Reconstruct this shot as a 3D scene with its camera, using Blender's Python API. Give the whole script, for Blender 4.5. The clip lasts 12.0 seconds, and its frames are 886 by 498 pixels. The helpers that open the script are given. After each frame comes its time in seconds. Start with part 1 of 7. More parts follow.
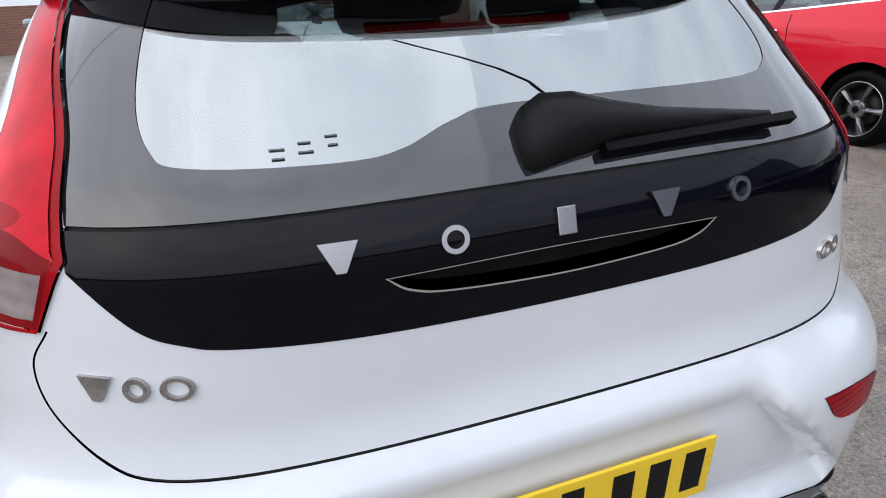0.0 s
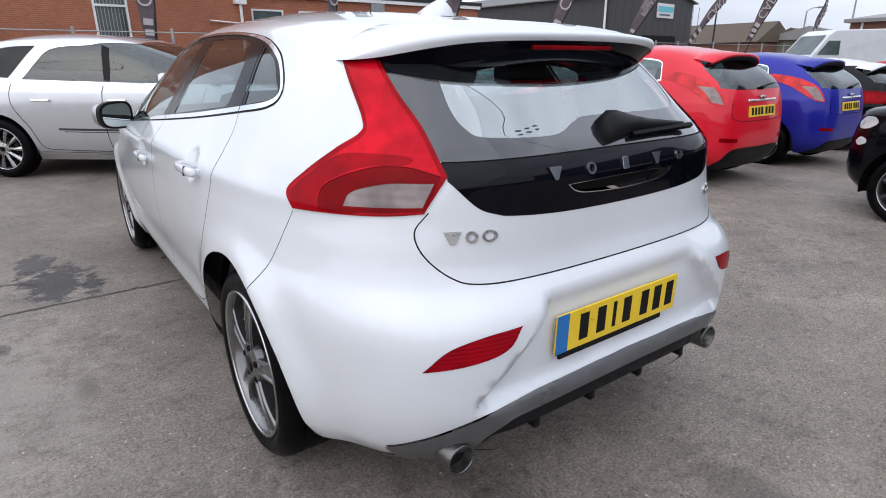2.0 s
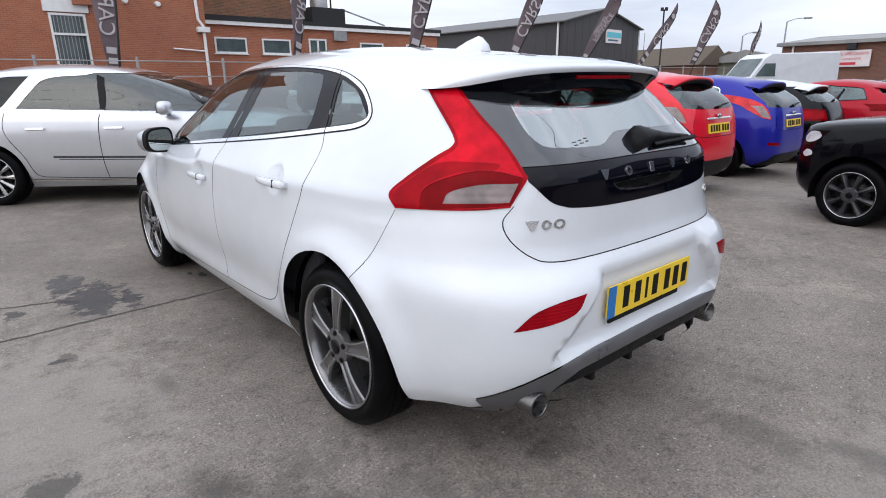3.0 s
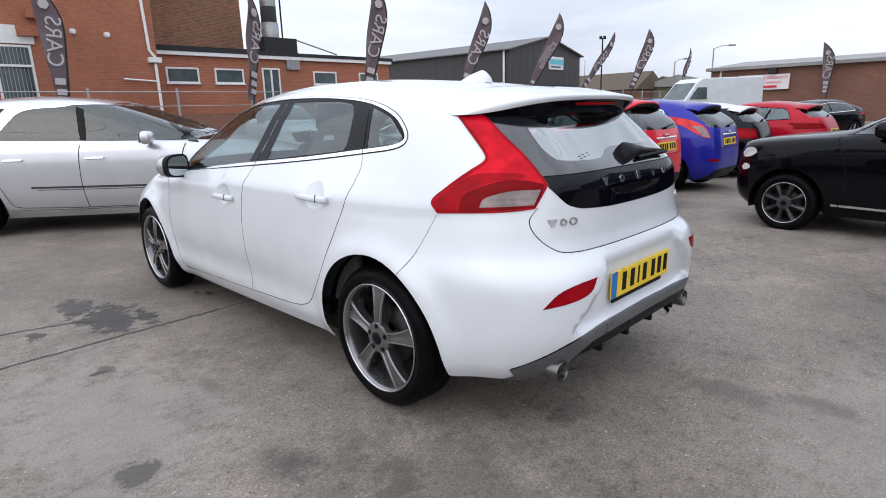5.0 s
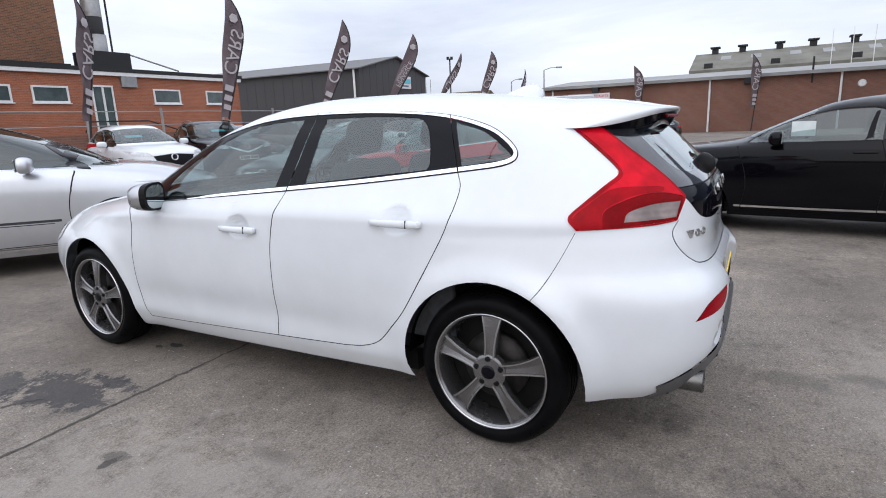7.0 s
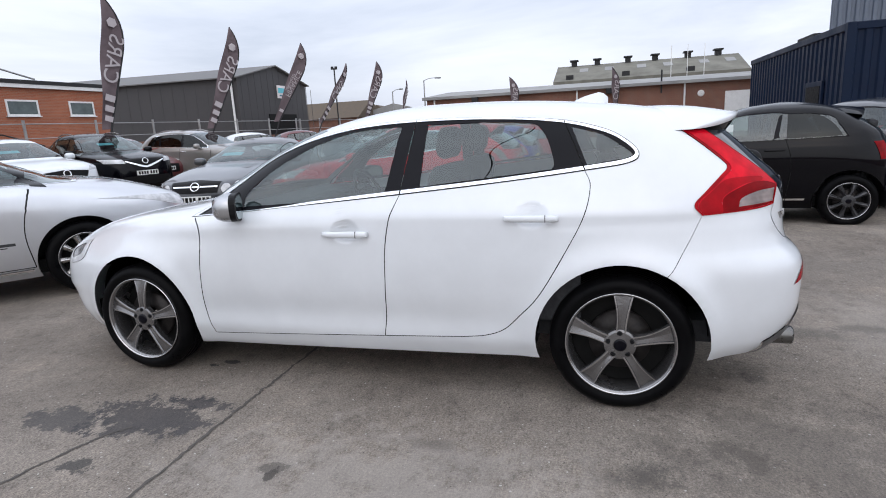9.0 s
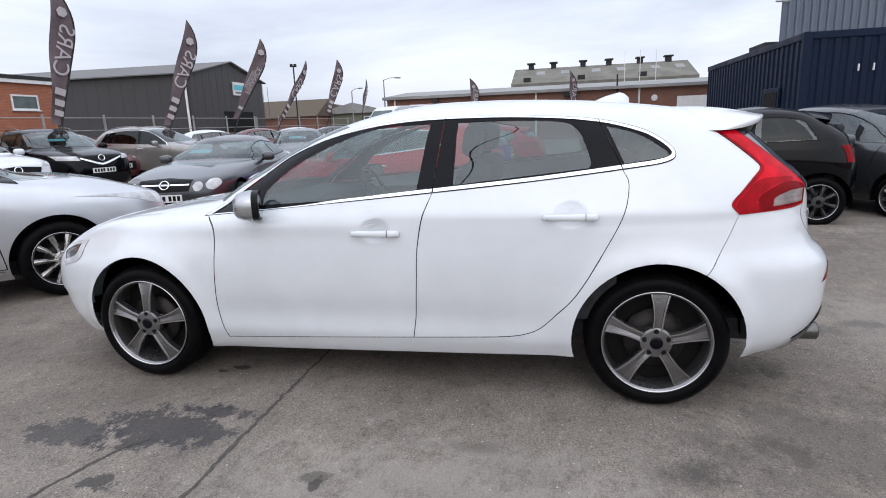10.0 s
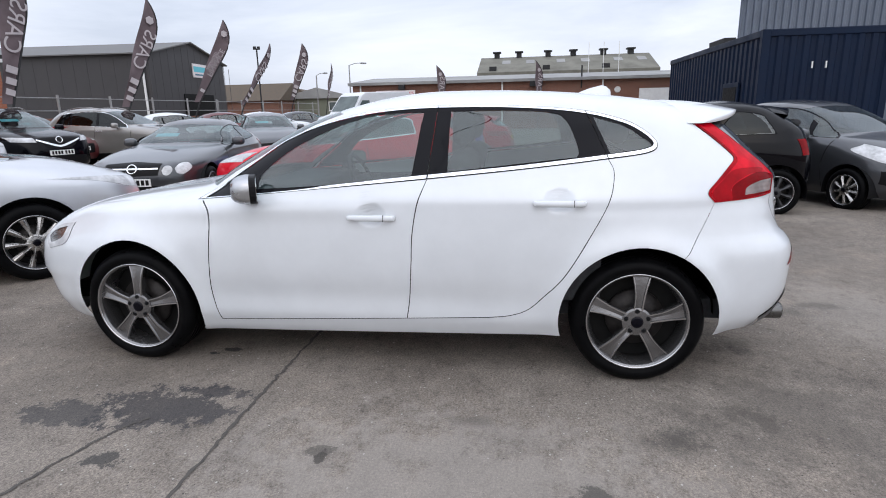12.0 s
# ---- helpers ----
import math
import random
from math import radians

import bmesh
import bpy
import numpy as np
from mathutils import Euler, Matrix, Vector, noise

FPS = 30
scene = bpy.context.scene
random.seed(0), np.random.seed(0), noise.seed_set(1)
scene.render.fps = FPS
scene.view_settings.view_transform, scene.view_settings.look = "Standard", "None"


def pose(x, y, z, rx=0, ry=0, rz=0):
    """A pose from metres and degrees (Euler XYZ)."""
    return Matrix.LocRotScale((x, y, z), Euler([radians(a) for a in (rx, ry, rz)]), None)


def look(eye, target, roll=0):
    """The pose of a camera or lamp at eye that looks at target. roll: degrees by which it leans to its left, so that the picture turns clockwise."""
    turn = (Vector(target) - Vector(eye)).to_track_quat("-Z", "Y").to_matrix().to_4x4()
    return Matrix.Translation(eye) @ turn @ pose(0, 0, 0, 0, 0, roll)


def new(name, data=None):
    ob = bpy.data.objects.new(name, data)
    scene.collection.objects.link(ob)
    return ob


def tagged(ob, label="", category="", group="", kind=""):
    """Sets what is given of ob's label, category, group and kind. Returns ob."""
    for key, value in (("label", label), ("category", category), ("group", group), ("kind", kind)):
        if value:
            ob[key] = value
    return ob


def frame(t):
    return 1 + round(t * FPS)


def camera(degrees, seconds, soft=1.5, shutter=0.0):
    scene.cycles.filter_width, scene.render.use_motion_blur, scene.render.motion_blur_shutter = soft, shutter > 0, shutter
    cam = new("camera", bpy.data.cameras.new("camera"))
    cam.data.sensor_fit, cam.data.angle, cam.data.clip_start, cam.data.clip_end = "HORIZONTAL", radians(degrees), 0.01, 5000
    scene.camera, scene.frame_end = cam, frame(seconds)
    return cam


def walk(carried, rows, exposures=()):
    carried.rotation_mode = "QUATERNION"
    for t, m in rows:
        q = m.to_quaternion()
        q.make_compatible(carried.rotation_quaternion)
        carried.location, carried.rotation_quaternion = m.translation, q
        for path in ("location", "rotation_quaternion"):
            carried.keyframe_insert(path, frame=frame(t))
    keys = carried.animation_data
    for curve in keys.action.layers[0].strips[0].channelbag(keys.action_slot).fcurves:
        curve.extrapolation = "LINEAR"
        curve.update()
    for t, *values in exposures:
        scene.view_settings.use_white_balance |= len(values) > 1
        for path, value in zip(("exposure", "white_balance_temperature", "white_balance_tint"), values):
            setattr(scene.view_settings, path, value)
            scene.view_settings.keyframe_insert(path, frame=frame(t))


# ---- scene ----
cam = camera(76.5, 12.0, 1.0)
PATH = [
    (0, (-0.32, -2.59, 1.23), (0.231, -0.857, 0.397), -2.6),
    (0.5, (-0.511, -2.684, 1.228), (0.258, -1.001, 0.469), -1.4),
    (1, (-0.77, -2.752, 1.229), (0.163, -1.136, 0.511), -0.2),
    (1.5, (-1.025, -2.866, 1.253), (0.015, -1.299, 0.574), 0.2),
    (2, (-1.271, -2.994, 1.246), (-0.165, -1.453, 0.609), -0.2),
    (2.5, (-1.528, -3.019, 1.244), (-0.351, -1.517, 0.646), -0.5),
    (3, (-1.767, -3.067, 1.261), (-0.536, -1.595, 0.699), -0.8),
    (5, (-2.237, -3.14, 1.271), (-0.865, -1.766, 0.789), -1.6),
    (5.5, (-2.388, -2.967, 1.293), (-0.942, -1.667, 0.825), -1.7),
    (6, (-2.495, -2.744, 1.267), (-0.96, -1.546, 0.809), -1.9),
    (6.5, (-2.589, -2.468, 1.279), (-0.964, -1.391, 0.832), -2.1),
    (8.5, (-3.217, -1.487, 1.307), (-1.373, -0.842, 0.877), -3.1),
    (9, (-3.329, -1.267, 1.32), (-1.458, -0.704, 0.893), -3.1),
    (9.5, (-3.334, -1.052, 1.318), (-1.441, -0.567, 0.891), -2.8),
    (10, (-3.371, -0.901, 1.321), (-1.463, -0.488, 0.889), -2.3),
    (10.5, (-3.475, -0.764, 1.321), (-1.556, -0.407, 0.886), -1.9),
    (11, (-3.499, -0.76, 1.33), (-1.575, -0.443, 0.885), -1.5),
    (11.5, (-3.497, -0.763, 1.329), (-1.573, -0.47, 0.87), -1.2),
    (12, (-3.504, -0.779, 1.33), (-1.583, -0.492, 0.853), -1.2),
]
walk(cam, [(t, look(eye, target, roll)) for t, eye, target, roll in PATH], [(0.0, 0.16), (1.0, 0.03), (3.0, 0.07), (6.5, 0.05), (9.0, 0.0), (12.0, 0.0)])

# ---- daylight: a bright overcast sky ----
world = bpy.data.worlds.new("world")
scene.world = world
world.use_nodes = True
wt = world.node_tree
wt.nodes.clear()
w_out, w_bg = wt.nodes.new("ShaderNodeOutputWorld"), wt.nodes.new("ShaderNodeBackground")
w_sky, w_mix = wt.nodes.new("ShaderNodeTexSky"), wt.nodes.new("ShaderNodeMix")
w_sky.sky_type, w_sky.sun_disc = "NISHITA", False
w_sky.sun_elevation, w_sky.sun_rotation = radians(40), radians(256)
w_sky.air_density, w_sky.dust_density = 1.0, 4.0
w_co, w_map, w_noise, w_ramp = (wt.nodes.new(n) for n in ("ShaderNodeTexCoord", "ShaderNodeMapping", "ShaderNodeTexNoise", "ShaderNodeValToRGB"))
w_map.inputs["Scale"].default_value = (1.0, 1.0, 4.5)
w_noise.inputs["Scale"].default_value, w_noise.inputs["Detail"].default_value, w_noise.inputs["Roughness"].default_value = 1.7, 7.0, 0.55
w_noise.inputs["Distortion"].default_value = 0.4
w_ramp.color_ramp.elements[0].position, w_ramp.color_ramp.elements[1].position = 0.34, 0.66
w_ramp.color_ramp.elements[0].color, w_ramp.color_ramp.elements[1].color = (5.4, 5.9, 7.0, 1), (8.1, 8.5, 9.6, 1)
w_mix.data_type = "RGBA"
w_mix.inputs["Factor"].default_value = 0.88
wt.links.new(w_co.outputs["Generated"], w_map.inputs["Vector"])
wt.links.new(w_map.outputs[0], w_noise.inputs["Vector"])
wt.links.new(w_noise.outputs["Fac"], w_ramp.inputs["Fac"])
# an overcast sky is much brighter overhead than at the horizon
w_sep, w_up, w_mul = wt.nodes.new("ShaderNodeSeparateXYZ"), wt.nodes.new("ShaderNodeMapRange"), wt.nodes.new("ShaderNodeVectorMath")
w_mul.operation = "SCALE"
w_up.inputs["From Min"].default_value, w_up.inputs["From Max"].default_value = 0.0, 1.0
w_up.inputs["To Min"].default_value, w_up.inputs["To Max"].default_value = 1.0, 1.75
wt.links.new(w_co.outputs["Generated"], w_sep.inputs[0])
wt.links.new(w_sep.outputs["Z"], w_up.inputs["Value"])
wt.links.new(w_sky.outputs[0], w_mix.inputs["A"])
wt.links.new(w_ramp.outputs["Color"], w_mix.inputs["B"])
wt.links.new(w_mix.outputs["Result"], w_mul.inputs[0])
wt.links.new(w_up.outputs[0], w_mul.inputs["Scale"])
wt.links.new(w_mul.outputs[0], w_bg.inputs["Color"])
wt.links.new(w_bg.outputs[0], w_out.inputs[0])
w_bg.inputs["Strength"].default_value = 0.122

sun = new("sun", bpy.data.lights.new("sun", "SUN"))
sun.data.energy, sun.data.angle, sun.data.color = 0.95, radians(140), (1.0, 0.985, 0.965)
sun.matrix_world = look((-14, -3.5, 12), (0, 0, 0))
scene.view_settings.exposure = 0.0

# ---- materials ----
def node_mat(name):
    m = bpy.data.materials.new(name)
    m.use_nodes = True
    return m, m.node_tree, m.node_tree.nodes["Principled BSDF"]


def link(t, a, b):
    t.links.new(a, b)


def noise_node(t, scale, detail=4.0, rough=0.6, coord="Object"):
    co, n = t.nodes.new("ShaderNodeTexCoord"), t.nodes.new("ShaderNodeTexNoise")
    n.inputs["Scale"].default_value, n.inputs["Detail"].default_value, n.inputs["Roughness"].default_value = scale, detail, rough
    link(t, co.outputs[coord], n.inputs["Vector"])
    return n


def ramp_node(t, src, stops):
    r = t.nodes.new("ShaderNodeValToRGB")
    e = r.color_ramp.elements
    while len(e) < len(stops):
        e.new(0.5)
    for el, (p, c) in zip(e, stops):
        el.position, el.color = p, (*c, 1) if len(c) == 3 else c
    link(t, src, r.inputs["Fac"])
    return r


def bump_to(t, b, height, strength, distance=0.01):
    n = t.nodes.new("ShaderNodeBump")
    n.inputs["Strength"].default_value, n.inputs["Distance"].default_value = strength, distance
    link(t, height, n.inputs["Height"])
    link(t, n.outputs[0], b.inputs["Normal"])
    return n


def rough_mat(name, c1, c2, rough=0.6, scale=30.0, bump_s=0.15, metal=0.0, spread=0.12, fine=None, spec=0.5):
    """A plain surface whose colour wanders between c1 and c2, with a fine relief."""
    m, t, b = node_mat(name)
    n = noise_node(t, scale)
    r = ramp_node(t, n.outputs["Fac"], [(0.3, c1), (0.7, c2)])
    link(t, r.outputs[0], b.inputs["Base Color"])
    r2 = ramp_node(t, n.outputs["Fac"], [(0.3, (rough - spread,) * 3), (0.7, (rough + spread,) * 3)])
    link(t, r2.outputs[0], b.inputs["Roughness"])
    b.inputs["Metallic"].default_value, b.inputs["Specular IOR Level"].default_value = metal, spec
    if bump_s:
        f = noise_node(t, fine or scale * 6)
        bump_to(t, b, f.outputs["Fac"], bump_s, 0.004)
    return m


def paint(name, colour, metal=0.0, rough=0.32, coat=1.0, flake=0.0, spec=0.5, coat_ior=1.5):
    """Lacquered car paint with faint dust and orange peel."""
    m, t, b = node_mat(name)
    n = noise_node(t, 3.0, 6.0)
    dark = tuple(c * 0.93 for c in colour)
    r = ramp_node(t, n.outputs["Fac"], [(0.35, dark), (0.65, colour)])
    link(t, r.outputs[0], b.inputs["Base Color"])
    b.inputs["Metallic"].default_value, b.inputs["Roughness"].default_value = metal, rough
    b.inputs["Coat Weight"].default_value, b.inputs["Coat Roughness"].default_value = coat, 0.04
    b.inputs["Specular IOR Level"].default_value, b.inputs["Coat IOR"].default_value = spec, coat_ior
    peel = noise_node(t, 260.0, 1.0)
    bump_to(t, b, peel.outputs["Fac"], 0.02 + flake, 0.001)
    return m


def glass_mat(name, tint, rough=0.0, mirror=0.08):
    """Thin window glass: lets tinted light through, and mirrors more at a slant. mirror: its share of mirrored light seen square on."""
    m = bpy.data.materials.new(name)
    m.use_nodes = True
    t = m.node_tree
    t.nodes.clear()
    out, mix = t.nodes.new("ShaderNodeOutputMaterial"), t.nodes.new("ShaderNodeMixShader")
    clear, gloss, face = t.nodes.new("ShaderNodeBsdfTransparent"), t.nodes.new("ShaderNodeBsdfGlossy"), t.nodes.new("ShaderNodeLayerWeight")
    power, scale = t.nodes.new("ShaderNodeMath"), t.nodes.new("ShaderNodeMath")
    clear.inputs[0].default_value = (*tint, 1)
    gloss.inputs["Roughness"].default_value = rough
    gloss.inputs["Color"].default_value = (0.95, 1.0, 1.0, 1)
    face.inputs["Blend"].default_value = 0.5
    power.operation, power.inputs[1].default_value = "POWER", 5.0
    scale.operation, scale.inputs[1].default_value, scale.inputs[2].default_value = "MULTIPLY_ADD", 1 - mirror, mirror
    link(t, face.outputs["Facing"], power.inputs[0])
    link(t, power.outputs[0], scale.inputs[0])
    link(t, scale.outputs[0], mix.inputs[0])
    link(t, clear.outputs[0], mix.inputs[1])
    link(t, gloss.outputs[0], mix.inputs[2])
    link(t, mix.outputs[0], out.inputs[0])
    return m


def lens_mat(name, colour, rough=0.08, ribs=0.0, coat=0.14):
    m, t, b = node_mat(name)
    n = noise_node(t, 9.0, 3.0)
    r = ramp_node(t, n.outputs["Fac"], [(0.32, tuple(c * 0.55 for c in colour)), (0.66, colour)])
    link(t, r.outputs[0], b.inputs["Base Color"])
    b.inputs["Roughness"].default_value = 0.25
    b.inputs["Coat Weight"].default_value, b.inputs["Coat Roughness"].default_value = coat, rough * 0.3
    b.inputs["Specular IOR Level"].default_value = 0.03
    if ribs:
        co, w = t.nodes.new("ShaderNodeTexCoord"), t.nodes.new("ShaderNodeTexWave")
        w.inputs["Scale"].default_value, w.bands_direction = ribs, "Z"
        link(t, co.outputs["Object"], w.inputs["Vector"])
        bump_to(t, b, w.outputs["Fac"], 0.25, 0.004)
    return m


def brick_mat(name, c1, c2, mortar):
    """Far brickwork: courses of 75 mm on walls in any upright plane."""
    m, t, b = node_mat(name)
    co, sep, add, comb = (t.nodes.new(n) for n in ("ShaderNodeTexCoord", "ShaderNodeSeparateXYZ", "ShaderNodeMath", "ShaderNodeCombineXYZ"))
    link(t, co.outputs["Object"], sep.inputs[0])
    link(t, sep.outputs["X"], add.inputs[0])
    link(t, sep.outputs["Y"], add.inputs[1])
    link(t, add.outputs[0], comb.inputs["X"])
    link(t, sep.outputs["Z"], comb.inputs["Y"])
    br = t.nodes.new("ShaderNodeTexBrick")
    br.inputs["Scale"].default_value = 1.0
    br.inputs["Brick Width"].default_value, br.inputs["Row Height"].default_value, br.inputs["Mortar Size"].default_value = 0.225, 0.075, 0.008
    br.inputs["Color1"].default_value, br.inputs["Color2"].default_value, br.inputs["Mortar"].default_value = (*c1, 1), (*c2, 1), (*mortar, 1)
    link(t, comb.outputs[0], br.inputs["Vector"])
    n, mix = noise_node(t, 0.35, 6.0), t.nodes.new("ShaderNodeMix")
    mix.data_type, mix.blend_type = "RGBA", "MULTIPLY"
    mix.inputs["Factor"].default_value = 0.7
    st = ramp_node(t, n.outputs["Fac"], [(0.3, (0.72, 0.70, 0.70)), (0.65, (1.05, 1.02, 1.0))])
    link(t, br.outputs["Color"], mix.inputs["A"])
    link(t, st.outputs[0], mix.inputs["B"])
    link(t, mix.outputs["Result"], b.inputs["Base Color"])
    b.inputs["Roughness"].default_value = 0.9
    bump_to(t, b, br.outputs["Fac"], -0.4, 0.008)
    return m


def asphalt_mat():
    """Worn tarmac: fine stone grain, brown dust, tyre-dark drifts, pale chips, stains with shapes of their own, and
    broad soft patches paler or darker than the rest.
    """
    m, t, b = node_mat("worn_tarmac")
    co = t.nodes.new("ShaderNodeTexCoord")

    def mixed(last, src, factor=1.0, how="MULTIPLY"):
        mix = t.nodes.new("ShaderNodeMix")
        mix.data_type, mix.blend_type = "RGBA", how
        if factor == 1.0:
            mix.inputs["Factor"].default_value = 1.0
        else:
            link(t, factor, mix.inputs["Factor"])
        link(t, last, mix.inputs["A"])
        if isinstance(src, tuple):
            mix.inputs["B"].default_value = (*src, 1)
        else:
            link(t, src, mix.inputs["B"])
        return mix.outputs["Result"]
    big, mid, fine = noise_node(t, 0.30, 7.0, 0.62), noise_node(t, 1.7, 9.0, 0.68), noise_node(t, 95.0, 4.0, 0.8)
    base = ramp_node(t, big.outputs["Fac"], [(0.30, (0.150, 0.127, 0.108)), (0.5, (0.211, 0.184, 0.160)), (0.70, (0.283, 0.252, 0.223))])
    drift = ramp_node(t, mid.outputs["Fac"], [(0.27, (0.50, 0.49, 0.49)), (0.42, (0.86, 0.86, 0.86)), (0.55, (1, 1, 1)), (0.70, (1.28, 1.26, 1.23))])
    grain = ramp_node(t, fine.outputs["Fac"], [(0.34, (0.52, 0.52, 0.52)), (0.5, (1, 1, 1)), (0.64, (1.5, 1.48, 1.46))])
    scuff = noise_node(t, 6.5, 8.0, 0.72)
    smear = ramp_node(t, scuff.outputs["Fac"], [(0.30, (0.62, 0.61, 0.61)), (0.44, (0.95, 0.95, 0.95)), (0.60, (1.04, 1.04, 1.03)), (0.72, (1.25, 1.24, 1.22))])
    pebble = noise_node(t, 26.0, 6.0, 0.7)
    blotch = ramp_node(t, pebble.outputs["Fac"], [(0.32, (0.74, 0.73, 0.72)), (0.45, (0.97, 0.97, 0.97)), (0.58, (1.03, 1.03, 1.02)), (0.70, (1.20, 1.19, 1.18))])
    last = mixed(mixed(mixed(mixed(base.outputs[0], drift.outputs[0]), smear.outputs[0]), blotch.outputs[0]), grain.outputs[0])
    # pale stone chips and dark pits, each sparse and of its own size
    for scale, low, colour in ((38.0, 0.93, (0.45, 0.43, 0.40)), (90.0, 0.88, (0.38, 0.36, 0.33)), (55.0, 0.90, (0.05, 0.046, 0.042))):
        vor, sep, big_enough, near, both = (t.nodes.new(n) for n in ("ShaderNodeTexVoronoi", "ShaderNodeSeparateColor", "ShaderNodeMath", "ShaderNodeMath", "ShaderNodeMath"))
        vor.inputs["Scale"].default_value = scale
        link(t, co.outputs["Object"], vor.inputs["Vector"])
        link(t, vor.outputs["Color"], sep.inputs[0])
        big_enough.operation, near.operation, both.operation = "GREATER_THAN", "LESS_THAN", "MULTIPLY"
        link(t, sep.outputs[0], big_enough.inputs[0])
        big_enough.inputs[1].default_value = low
        link(t, vor.outputs["Distance"], near.inputs[0])
        near.inputs[1].default_value = 0.17
        link(t, big_enough.outputs[0], both.inputs[0])
        link(t, near.outputs[0], both.inputs[1])
        last = mixed(last, colour, both.outputs[0], "MIX")
    wob = noise_node(t, 7.0, 10.0, 0.78)
    # stains and broad paler or darker patches: x, y, half lengths, strength, colour
    spots = [(-1.75, -0.50, 0.60, 1.0, 0.45, (0.36, 0.33, 0.30)), (0.3, -2.95, 0.9, 0.5, 0.35, (0.33, 0.30, 0.27)), (-1.15, -1.98, 0.55, 0.60, 0.48, (0.090, 0.079, 0.070)),
             (-1.31, 0.90, 0.20, 0.36, 0.80, (0.042, 0.042, 0.047)), (-1.17, 0.72, 0.06, 0.26, 0.78, (0.046, 0.045, 0.049)), (-1.42, 1.30, 0.11, 0.25, 0.72, (0.052, 0.052, 0.056)), (-1.74, 0.87, 0.05, 0.08, 0.8, (0.05, 0.05, 0.05)),
             (-1.13, -1.79, 0.11, 0.12, 0.5, (0.075, 0.066, 0.058)), (-1.38, -1.42, 0.09, 0.17, 0.48, (0.075, 0.066, 0.058)), (-1.62, 0.01, 0.05, 0.03, 0.8, (0.05, 0.046, 0.042)),
             (0.27, -2.37, 0.12, 0.30, 0.48, (0.06, 0.056, 0.052)), (0.42, -2.75, 0.08, 0.18, 0.45, (0.06, 0.056, 0.052)), (-0.35, -1.96, 0.12, 0.12, 0.5, (0.05, 0.046, 0.043)), (-1.28, -0.56, 0.05, 0.12, 0.4, (0.07, 0.06, 0.055)),
             (-0.66, 0.90, 0.03, 0.07, 0.9, (0.03, 0.03, 0.03)), (-0.72, 0.98, 0.02, 0.04, 0.9, (0.03, 0.03, 0.03)), (-1.77, -1.04, 0.08, 0.10, 0.7, (0.06, 0.057, 0.052)), (-1.32, -1.43, 0.10, 0.12, 0.5, (0.06, 0.056, 0.052)),
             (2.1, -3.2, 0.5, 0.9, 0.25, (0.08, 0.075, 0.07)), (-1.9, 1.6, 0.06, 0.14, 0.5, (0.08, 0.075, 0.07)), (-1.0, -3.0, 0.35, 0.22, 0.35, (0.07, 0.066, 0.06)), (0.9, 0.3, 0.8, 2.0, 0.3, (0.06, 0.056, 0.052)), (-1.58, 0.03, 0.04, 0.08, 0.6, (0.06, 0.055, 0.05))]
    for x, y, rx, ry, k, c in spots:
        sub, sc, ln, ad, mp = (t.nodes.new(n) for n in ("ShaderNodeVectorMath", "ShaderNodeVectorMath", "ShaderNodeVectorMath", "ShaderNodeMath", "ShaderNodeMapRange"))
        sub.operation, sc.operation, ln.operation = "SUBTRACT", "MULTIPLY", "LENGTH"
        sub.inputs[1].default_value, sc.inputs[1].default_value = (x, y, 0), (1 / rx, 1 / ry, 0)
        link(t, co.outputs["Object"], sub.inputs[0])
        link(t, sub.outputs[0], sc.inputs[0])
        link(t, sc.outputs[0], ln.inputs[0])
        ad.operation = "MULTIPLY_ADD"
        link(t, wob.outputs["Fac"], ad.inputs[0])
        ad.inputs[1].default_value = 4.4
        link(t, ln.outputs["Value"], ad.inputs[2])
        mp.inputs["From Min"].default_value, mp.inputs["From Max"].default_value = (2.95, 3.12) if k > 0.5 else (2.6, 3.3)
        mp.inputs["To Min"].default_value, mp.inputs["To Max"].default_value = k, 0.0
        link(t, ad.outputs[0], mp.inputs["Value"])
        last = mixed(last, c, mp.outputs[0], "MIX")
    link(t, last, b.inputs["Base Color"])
    ro = ramp_node(t, mid.outputs["Fac"], [(0.3, (0.60, 0.60, 0.60)), (0.7, (0.88, 0.88, 0.88))])
    link(t, ro.outputs[0], b.inputs["Roughness"])
    b.inputs["Specular IOR Level"].default_value = 0.2
    bump_to(t, b, fine.outputs["Fac"], 0.55, 0.008)
    return m


